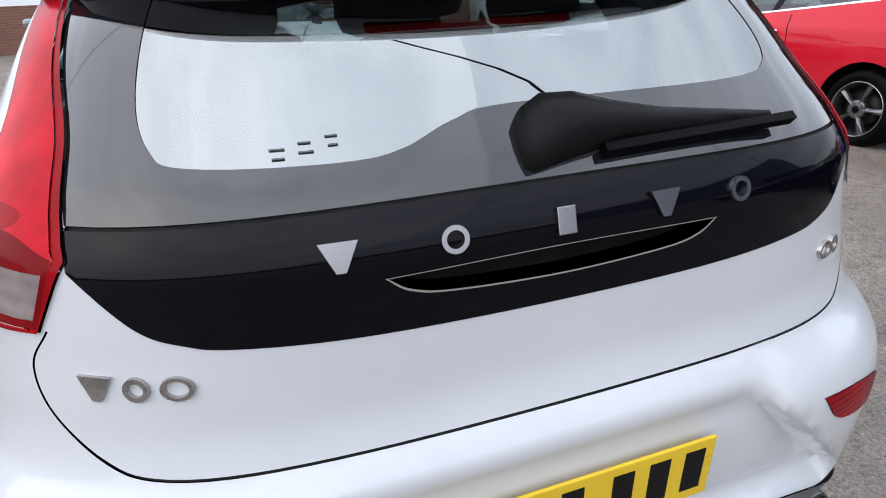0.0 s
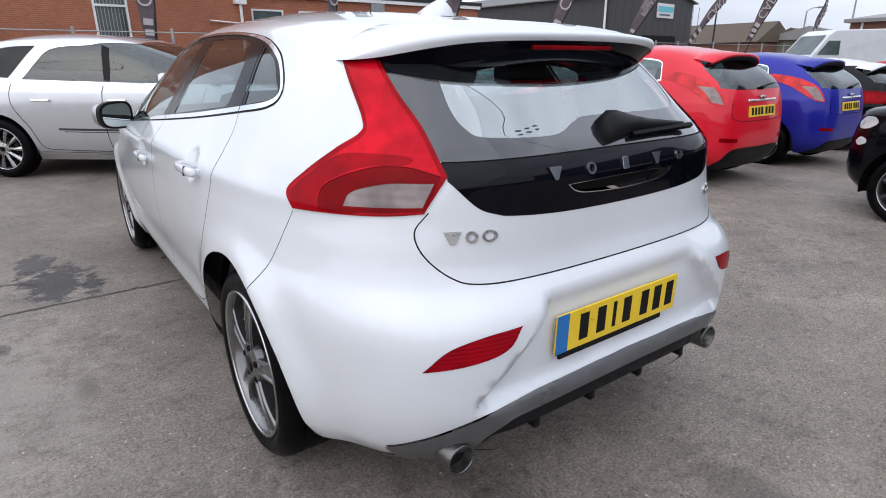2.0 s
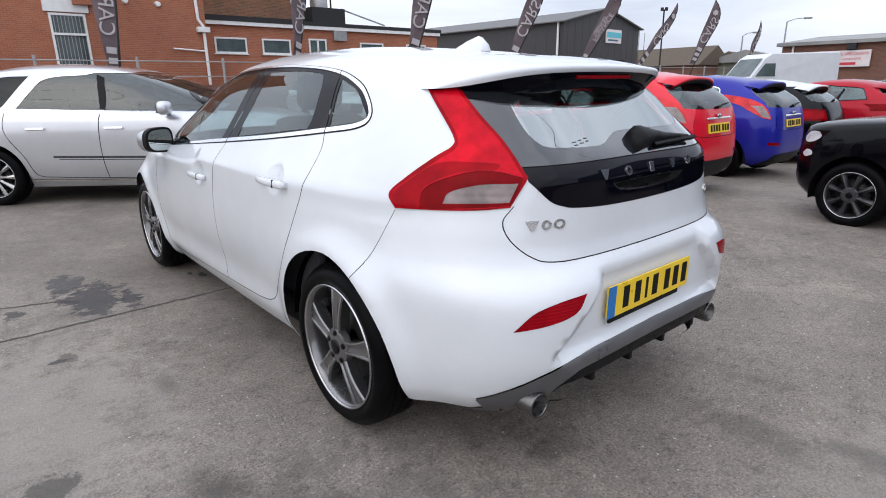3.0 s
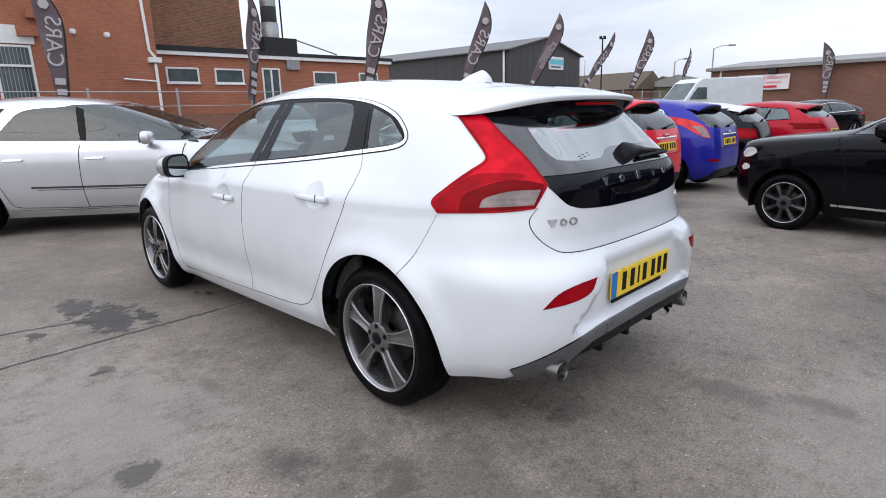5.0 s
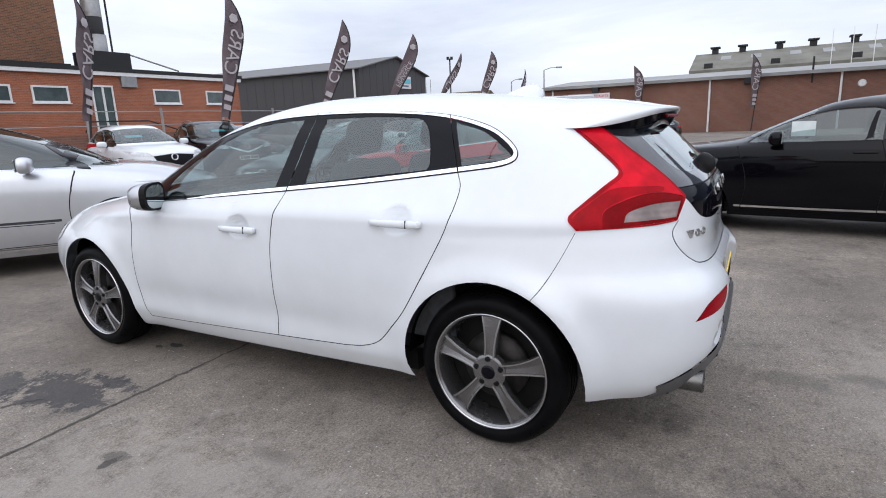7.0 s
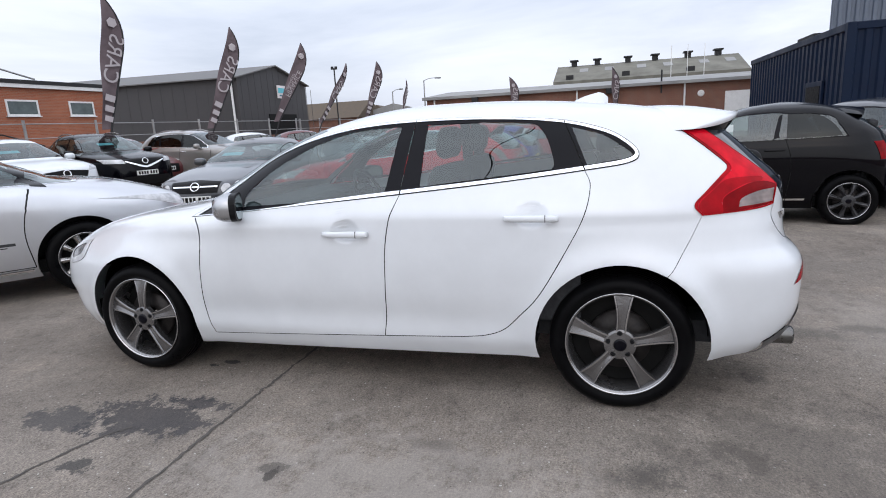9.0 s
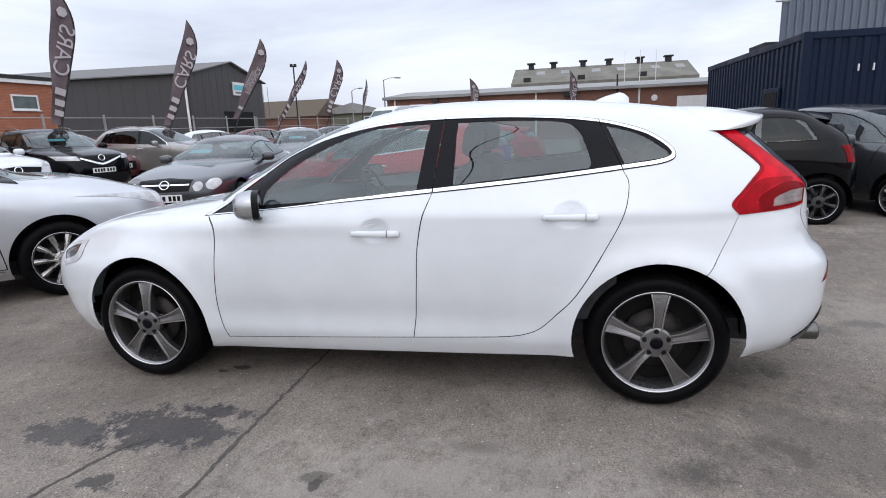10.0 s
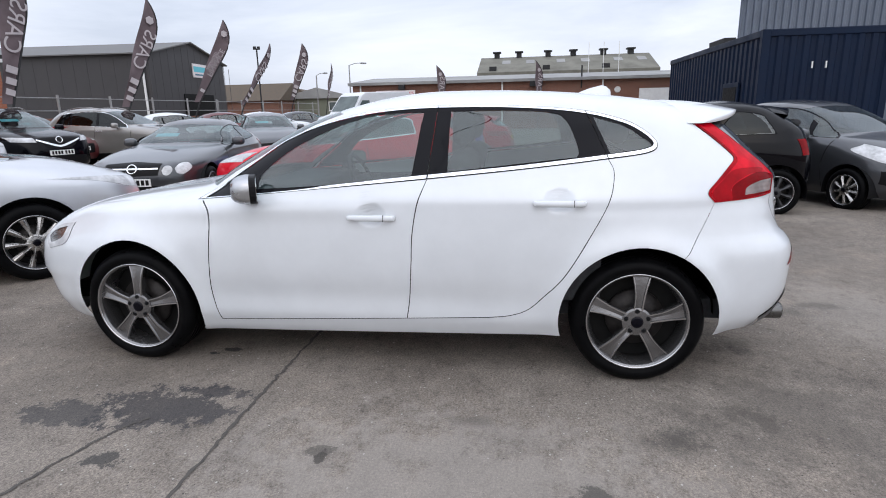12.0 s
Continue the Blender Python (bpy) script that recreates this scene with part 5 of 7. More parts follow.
# ---- the other parked cars ----
def car_tables(c):
    k, H, F, B, belt, hood = c["W"] / 2, c["H"], c["wb"] / 2 + c["fo"], -(c["wb"] / 2 + c["ro"]), c["belt"], c["hood"]
    cowl, rf, rr = c["cowl"], c["roof_f"], c["roof_r"]
    mid = (rf + rr) / 2
    tz, ty = c["tail"]
    nose = c.get("nose", 0.68)
    top = c.get("top", 0.66)
    return dict(
        w=[(0.2, 0.88 * k), (0.3, 0.95 * k), (0.5, 0.99 * k), (belt - 0.22, k), (belt - 0.07, 0.985 * k), (belt, 0.945 * k), (belt + 0.10, 0.885 * k), (H - 0.20, (top + 0.07) * k), (H - 0.11, top * k), (H - 0.06, 0.58 * k), (H - 0.03, 0.45 * k), (H - 0.01, 0.25 * k), (H, 0.02)],
        yf=[(0.2, F - 0.13), (0.32, F - 0.02), (0.5, F), (nose, F - 0.06), (nose + 0.45 * (hood - nose), cowl + 0.74 * (F - 0.06 - cowl)), (hood - 0.05, cowl + 0.38 * (F - cowl)), (hood, cowl + 0.04), (hood + 0.05, cowl - 0.07), (H - 0.13, rf), (H - 0.06, rf - 0.28 * (rf - mid)), (H - 0.025, rf - 0.6 * (rf - mid)), (H, mid + 0.02)],
        yr=[(0.2, B + 0.14), (0.32, B + 0.03), (0.5, B), (0.62, B + 0.005), (tz, ty), (H - 0.15, rr), (H - 0.06, rr + 0.35 * (mid - rr)), (H - 0.025, rr + 0.65 * (mid - rr)), (H, mid - 0.02)],
        nr=[(0.2, c.get("corner", 4.4)), (belt, c.get("corner", 4.4) - 0.2), (H, 3.4)], nf=[(0.2, 4.6), (nose, 4.2), (hood, 3.6), (hood + 0.08, 5.0), (H - 0.1, 4.6), (H, 3.2)],
        ym=[(0.2, 0.0), (belt - 0.1, 0.0), (belt + 0.12, mid * 0.7), (H, mid)])


def number_plate(car, m, mat, letters=True):
    pl = part("number_plate", add_box(bmesh.new(), (-0.26, -0.055, 0), (0.26, 0.055, 0.012), m, 0.002), M[mat], car, "number plate with black bars")
    for x in (-0.20, -0.135, -0.07, -0.01, 0.08, 0.145, 0.21):
        part("plate_bar", add_box(bmesh.new(), (x - 0.022, -0.036, 0.008), (x + 0.022, 0.038, 0.0135), m), M["ink"], pl)


def parked_car(c):
    sh = Shell(car_tables(c), 90, 161)
    thing = tagged(new(c["name"]), c["label"], "car", c.get("group", ""))
    S, reg = True, []
    wb, H, belt, k = c["wb"], c["H"], c["belt"], c["W"] / 2

    def pair(key, line, off=0.0):
        reg.append((key + "_l", line, off))
        reg.append((key + "_r", mirrored(line), off))
    R = c.get("wheel", 0.31)
    for yc in (-wb / 2, wb / 2):
        line = arch_line(sh, yc, R, R + 0.055, 0.2)
        reg.extend([(None, line, 0), (None, mirrored(line), 0)])
        if c.get("cladding"):
            pair("cladding", arch_line(sh, yc, R, R + 0.12, 0.2), 0.004)
    if c.get("cladding"):
        pair("cladding", side_line(sh, [(wb / 2, 0.20, S), (wb / 2, 0.36, S), (-wb / 2, 0.36, S), (-wb / 2, 0.20, S)]), 0.004)
    dlo = side_line(sh, c["dlo"])
    inner = inset(dlo, 0.02)
    for i, y in enumerate(c["pillars"]):
        edge = np.array(spline(c["dlo"]))
        lo_hi = [z for (y0, z), (y1, _) in zip(edge, np.roll(edge, -1, 0)) if min(y0, y1) <= y <= max(y0, y1)]
        if lo_hi:
            lo, hi = min(lo_hi) + 0.02, max(lo_hi) - 0.045
            pair("post%d" % i, ribbon(side_line(sh, [(y + 0.02, lo), (y, (lo + hi) / 2), (y - 0.03, hi)], False), c.get("post", 0.075)), 0.001)
    for i, (line, wide) in enumerate(c.get("posts", ())):
        pair("slant_post", ribbon(side_line(sh, line, False), wide), 0.002)
    if "quarter" in c:
        pair("quarter_glass", side_line(sh, c["quarter"]), -0.002)
    pair("side_glass", inner, -0.002)
    pair("trim" if c.get("chrome") else "surround", dlo, 0.002)
    for line in c["seams"]:
        pair("gap", ribbon(side_line(sh, line, False), 0.008), -0.006)
    # a dark grey ribbon painted in for the shade of a door crease
    if "groove" in c:
        pair("groove", ribbon(side_line(sh, c["groove"], False), 0.024), -0.004)
    if "sill" in c:
        pair("sill", ribbon(side_line(sh, c["sill"], False), 0.022), 0.006)
    cw = c.get("screen", 0.80) * k
    pair("windscreen", front_line(sh, [(0, c["hood"] + 0.035), (-cw * 0.6, c["hood"] + 0.03), (-cw, c["hood"] + 0.02, S), (-cw * 0.9, (c["hood"] + H) / 2), (-cw * 0.76, H - 0.135, S), (-cw * 0.4, H - 0.11), (0, H - 0.10)]))
    bw, tz = c.get("back", 0.68) * k, c["tail"][0]
    z0 = c.get("back_z", tz + 0.04)
    reg.append(("back_glass", rear_line(sh, both_x([(0, z0), (-bw * 0.7, z0 + 0.005), (-bw, z0 + 0.02, S), (-bw * 0.93, (z0 + H) / 2 - 0.05), (-bw * 0.78, H - 0.17, S), (0, H - 0.15)])), 0.0))
    for key, pts in c.get("rear", {}).items():
        pair(key, rear_line(sh, pts), 0.004)
    if "tailgate" in c:
        reg.append(("gap_t", ribbon(rear_line(sh, c["tailgate"], False), 0.008), -0.005))
    if "rear_low" in c:
        reg.append(("rear_low", rear_line(sh, both_x([(0, 0.2), (-(c.get("low_w", 0.8) + 0.12) * k, 0.2, S), (-(c.get("low_w", 0.8) + 0.06) * k, c["rear_low"] - 0.1), (-(c.get("low_w", 0.8) - 0.08) * k, c["rear_low"]), (0, c["rear_low"])])), 0.003))
    for key, pts in c.get("front", {}).items():
        pair(key, front_line(sh, pts), 0.003)
    if "roof" in c:
        z = c.get("roof_z", H - 0.125)
        reg.append(("roof", [(-SPAN, sh.level(z)), (SPAN, sh.level(z)), (SPAN, sh.v[-1]), (-SPAN, sh.v[-1])], 0.002))
    panels = skin(sh, reg, c.get("step", 0.075), "shell")
    paint_of = c["paint"]
    glass = c.get("glass", "glass")
    names = dict(shell=("body_shell", paint_of, ""), back_glass=("rear_window", c.get("back_glass", glass), "rear window glass"), rear_low=("rear_bumper_insert", "plastic", "black plastic bumper insert"), roof=("roof_panel", c.get("roof", paint_of), "contrasting roof panel"), gap_t=("tailgate_gap", "gap", "dark shut line"))
    for s in ("_l", "_r"):
        for key, val in dict(side_glass=("side_window", glass, "side window glass"), sill=("sill_strip", "chrome", "bright sill strip"), slant_post=("window_pillar", "frit", "black window pillar"), groove=("door_groove", "grey", "shaded groove along the doors"), quarter_glass=("quarter_window", "dark_glass", "dark rear quarter glass"), surround=("window_surround", "frit", "black window surround"), trim=("window_trim", "chrome", "bright window trim"), gap=("door_gap", "gap", "dark shut line"), cladding=("arch_cladding", "plastic", "black plastic cladding"),
                             windscreen=("windscreen", c.get("screen_glass", "glass"), "clear windscreen"), tail=("tail_lamp", "red_lens", "red tail lamp lens"), tail_core=("tail_lamp", "pale_lens", "bright red tail lamp lens"), tail_clear=("reversing_lamp", "clear_lens", "clear lens"), tail_dark=("tail_lamp_border", "dark_lens", "dark red lens"), head=("headlamp", "lamp", "clear headlamp lens"),
                             grille=("grille", "plastic", "black grille"), bright=("grille_bar", "chrome", "bright chrome bar"), low=("lower_intake", "plastic", "black lower intake"), fog=("fog_lamp", "lamp", "round clear lamp"), reflector=("rear_reflector", "dark_lens", "dark red reflector")).items():
            names[key + s] = val
        for i in range(len(c["pillars"])):
            names["post%d" % i + s] = ("window_pillar", "frit", "black window pillar")
    made = panel_objects(thing, panels, names)
    for key in made:
        if "glass" in key or "windscreen" in key:
            made[key].visible_shadow = False
    # wheels, wells, floor and a plain cabin
    wx = k - 0.115
    wheel_set(thing, [(-wx, -wb / 2), (-wx, wb / 2), (wx, -wb / 2), (wx, wb / 2)], R, 0.20, R * c.get("rim", 0.70), c.get("spokes", 5), c.get("style", "thin"), c.get("face", "alloy"), "alloy_dark", 0.3)
    for yc in (-wb / 2, wb / 2):
        for sx in (-1, 1):
            bm = bmesh.new()
            th = np.linspace(math.radians(-12), math.radians(192), 22)
            a = [bm.verts.new((sx * (k - 0.03), yc + (R + 0.056) * math.cos(t), R + (R + 0.056) * math.sin(t))) for t in th]
            b = [bm.verts.new((sx * (k - 0.36), yc + (R + 0.056) * math.cos(t), R + (R + 0.056) * math.sin(t))) for t in th]
            for i in range(len(th) - 1):
                bm.faces.new((a[i], a[i + 1], b[i + 1], b[i]))
            bm.faces.new(b)
            part("wheel_arch_liner", bm, M["plastic"], thing)
    F, B = wb / 2 + c["fo"], -(wb / 2 + c["ro"])
    box("underbody", (-0.8 * k, B + 0.3, 0.22), (0.8 * k, F - 0.3, 0.34), M["ink"], thing, "dark underside")
    box("cabin_floor", (-0.78 * k, c["roof_r"] - 0.1, 0.35), (0.78 * k, c["cowl"] - 0.2, 0.5), M["seat"], thing, "dark carpet")
    for sy in (c["cowl"] - 1.15, c["cowl"] - 2.0):
        for sx in (-1, 1):
            st = new("seat")
            st.parent = thing
            st.matrix_basis = pose(sx * 0.42 * k, sy, 0.48)
            part("backrest", add_box(bmesh.new(), (-0.24, -0.08, 0.0), (0.24, 0.06, H - 0.90), pose(0, 0, 0, 12), 0.05), M["seat"], st)
            part("headrest", add_box(bmesh.new(), (-0.12, -0.05, H - 0.89), (0.12, 0.05, H - 0.72), pose(0, 0, 0, 10), 0.04), M["seat"], st)
    box("dashboard", (-0.72 * k, c["cowl"] - 0.62, belt - 0.25), (0.72 * k, c["cowl"] - 0.2, belt - 0.02), M["plastic"], thing, "dark dashboard", 0.05)
    # mirrors and handles
    for sx in (-1, 1):
        bm = bmesh.new()
        bmesh.ops.create_uvsphere(bm, u_segments=20, v_segments=12, radius=1.0)
        for v in bm.verts:
            v.co = Vector((math.copysign(abs(v.co.x) ** 0.7, v.co.x) * 0.11, math.copysign(abs(v.co.y) ** 0.8, v.co.y) * (0.085 if v.co.y > 0 else 0.04), math.copysign(abs(v.co.z) ** 0.7, v.co.z) * 0.075))
        my = c["cowl"] - c.get("mirror", 0.42)
        bmesh.ops.transform(bm, matrix=pose(sx * (k + 0.06), my, belt + 0.06), verts=bm.verts)
        mir = part("door_mirror", bm, M[c.get("mirror_paint", paint_of)], thing, "", True)
        part("mirror_glass", add_box(bmesh.new(), (sx * (k + 0.06) - 0.085, my - 0.045, belt + 0.005), (sx * (k + 0.06) + 0.085, my - 0.037, belt + 0.115), None, 0.003), M["mirror"], mir, "flat mirror glass")
        part("mirror_foot", tube(bmesh.new(), [(sx * (k - 0.09), my, belt + 0.0), (sx * (k + 0.04), my - 0.01, belt + 0.02)], 0.02, 8), M["plastic"], mir)
        for y in c.get("handles", ()):
            a, v = sh.side(y, belt - c.get("handle_drop", 0.09))
            p, n = on_skin(sh, a, v)
            p.x, n.x = -sx * p.x, -sx * n.x
            part("door_handle", add_box(bmesh.new(), (-0.10, -0.014, 0.004), (0.10, 0.014, 0.03), facing(p, n), 0.008), M["chrome" if c.get("chrome") else paint_of], thing)
    if "plate_z" in c:
        a, v = sh.rear(0.0, c["plate_z"])
        p, n = on_skin(sh, a, v)
        number_plate(thing, facing(p, n), "yellow")
        if "plate_bar" in c:
            a, v = sh.rear(0.0, c["plate_bar"])
            p, n = on_skin(sh, a, v)
            part("chrome_strip", add_box(bmesh.new(), (-0.28, -0.011, 0), (0.28, 0.011, 0.018), facing(p, n), 0.006), M["chrome"], thing, "bright strip over the plate")
            bm = bmesh.new()
            lathe(bm, [(-0.018, 0.05), (-0.026, 0.045), (-0.026, 0.0005)], 20, facing(p, n) @ Matrix.Diagonal((1, 0.5, 1, 1)) @ pose(0, 0.05, 0, 0, 90, 0))
            part("badge", bm, M["steel"], thing, "plain oval badge", True)
    if "front_plate_z" in c:
        v = sh.level(c["front_plate_z"])
        p, n = on_skin(sh, 0.997, v)
        p.x = 0
        number_plate(thing, facing(p, Vector((0, 1, 0))), "plate_white")
    if c.get("spoiler"):
        rr = c["roof_r"]
        bm = bmesh.new()
        rows = []
        for u in np.linspace(-1, 1, 15):
            x, ye = u * 0.60 * k, rr - 0.16 + 0.07 * u ** 4
            z = H - 0.085 - 0.085 * abs(u) ** 3
            rows.append([bm.verts.new(q) for q in ((x, rr + 0.34 - 0.1 * u * u, z + 0.005), (x, rr + 0.1, z + 0.01), (x, ye, z - 0.025), (x, ye, z - 0.05), (x * 0.96, rr + 0.02, z - 0.075))])
        for a, b in zip(rows, rows[1:]):
            for i in range(4):
                bm.faces.new((a[i], a[i + 1], b[i + 1], b[i]))
        bmesh.ops.recalc_face_normals(bm, faces=bm.faces)
        part("roof_spoiler", bm, M[c.get("roof", paint_of)], thing, "", True)
        bm = bmesh.new()
        rows = []
        for u in np.linspace(-0.93, 0.93, 13):
            x, ye = u * 0.60 * k, rr - 0.15 + 0.07 * u ** 4
            z = H - 0.085 - 0.085 * abs(u) ** 3
            rows.append([bm.verts.new(q) for q in ((x, ye, z - 0.052), (x, ye + 0.02, z - 0.085), (x * 0.97, rr + 0.02, z - 0.105))])
        for a, b in zip(rows, rows[1:]):
            for i in range(2):
                bm.faces.new((a[i], a[i + 1], b[i + 1], b[i]))
        part("spoiler_underside", bm, M["plastic"], thing, "black spoiler underside", True)
        arm = []
        for wx_, wz in ((0.0, z0 + 0.01), (0.12, z0 + 0.035), (0.30, z0 + 0.05)):
            a, v = sh.rear(wx_, wz)
            p, n = on_skin(sh, a, v)
            arm.append(p + n * 0.015)
        part("rear_wiper", tube(bmesh.new(), arm, [0.02, 0.012, 0.006], 8), M["plastic"], thing, "black wiper")
    if c.get("rails"):
        for sx in (-1, 1):
            part("roof_rail", tube(bmesh.new(), [(sx * 0.62 * k, c["roof_f"] - 0.25, H - 0.06), (sx * 0.62 * k, c["roof_f"] - 0.5, H - 0.01), (sx * 0.60 * k, c["roof_r"] + 0.7, H - 0.01), (sx * 0.58 * k, c["roof_r"] + 0.4, H - 0.06)], 0.016, 8), M["steel"], thing, "grey roof rail")
    if "badge" in c:
        v = sh.level(c["badge"])
        p, n = on_skin(sh, 0.997, v)
        p.x = 0
        m = facing(p, n)
        bm = bmesh.new()
        lathe(bm, [(-0.012, 0.075), (-0.022, 0.068), (-0.012, 0.058)], 24, m @ pose(0, 0, 0, 0, 90, 0))
        part("badge", bm, M["chrome"], thing, "plain bright ring badge", True)
    if "card" in c:
        y0, z0, y1, z1 = c["cowl"] - 0.03, c["hood"] + 0.05, c["roof_f"], H - 0.13
        slope = math.degrees(math.atan2(z1 - z0, y0 - y1))
        f = 0.60
        part("price_card", add_box(bmesh.new(), (-0.19, -0.03, -0.07), (0.19, -0.024, 0.07), pose(c["card"], y0 + (y1 - y0) * f - 0.02, z0 + (z1 - z0) * f - 0.02, 90 - slope)), M["cyan"], thing, "cyan price card behind glass")
    if "sheet" in c:
        part("window_sheet", add_box(bmesh.new(), (-0.695, c["sheet"], belt + 0.07), (-0.689, c["sheet"] + 0.21, belt + 0.22), None, 0.001), M["paper"], thing, "white paper sheet behind side glass")
    x, y, h = c["at"]
    thing.matrix_basis = pose(x, y, ground_z(x, y), 0, 0, h)
    return thing


def dlo_of(cowl, belt, rise, rear_low, rear_top, roof_f, H):
    """A side window outline from the few heights and ends that set it."""
    S = True
    return [(cowl - 0.12, belt, S), (cowl - 0.9, belt + rise * 0.3), (rear_low, belt + rise, S), ((rear_low + rear_top) / 2 - 0.02, (belt + rise + H - 0.15) / 2), (rear_top, H - 0.17), (rear_top + 0.4, H - 0.135), ((roof_f + rear_top) / 2, H - 0.115), (roof_f - 0.15, H - 0.14), (roof_f + 0.35 * (cowl - roof_f), H - 0.14 - 0.40 * (H - 0.14 - belt))]


def small_hatch(at, paint_of, label, lip):
    return dict(name="hatchback_car", label=label, group="cars parked in a row", at=at, paint=paint_of, W=1.62, H=1.46, corner=5.6, wb=2.49, fo=0.80, ro=0.69, belt=0.93, hood=0.97, cowl=0.78, roof_f=0.08, roof_r=-1.48, tail=(1.02, -1.86), wheel=0.30, spokes=5, step=0.06,
                dlo=dlo_of(0.80, 0.93, 0.15, -1.15, -1.02, 0.08, 1.46), pillars=(-0.28,), chrome=True, seams=[[(0.80, 0.90), (0.74, 0.6), (0.78, 0.28)], [(-0.45, 0.98), (-0.5, 0.7), (-0.48, 0.28)]], handles=(-0.3,),
                rear=dict(tail_clear=[(-0.665, 0.885, True), (-0.60, 0.862, True), (-0.605, 0.94), (-0.62, 1.03, True), (-0.67, 1.035, True)], tail_core=[(-0.70, 0.985, True), (-0.69, 0.92), (-0.66, 0.870), (-0.59, 0.850, True), (-0.592, 0.95), (-0.61, 1.07), (-0.63, 1.18, True), (-0.65, 1.16), (-0.685, 1.07)], reflector=[(-0.62, 0.50, True), (-0.42, 0.49, True), (-0.42, 0.525, True), (-0.62, 0.54, True)]),
                tailgate=[(-0.50, 0.90), (-0.52, 0.80), (-0.46, 0.71), (0, 0.69), (0.46, 0.71), (0.52, 0.80), (0.50, 0.90)], rear_low=lip, plate_z=0.785, plate_bar=0.895, spoiler=True, back=0.72, back_z=1.0, back_glass="hazy_glass", low_w=0.62, under="plastic", front=dict(head=[(-0.38, 0.66, True), (-0.75, 0.72, True), (-0.70, 0.86, True), (-0.50, 0.78, True), (-0.38, 0.66, True)], grille=[(0, 0.40), (-0.38, 0.40, True), (-0.34, 0.60, True), (0, 0.60)]), front_plate_z=0.5)


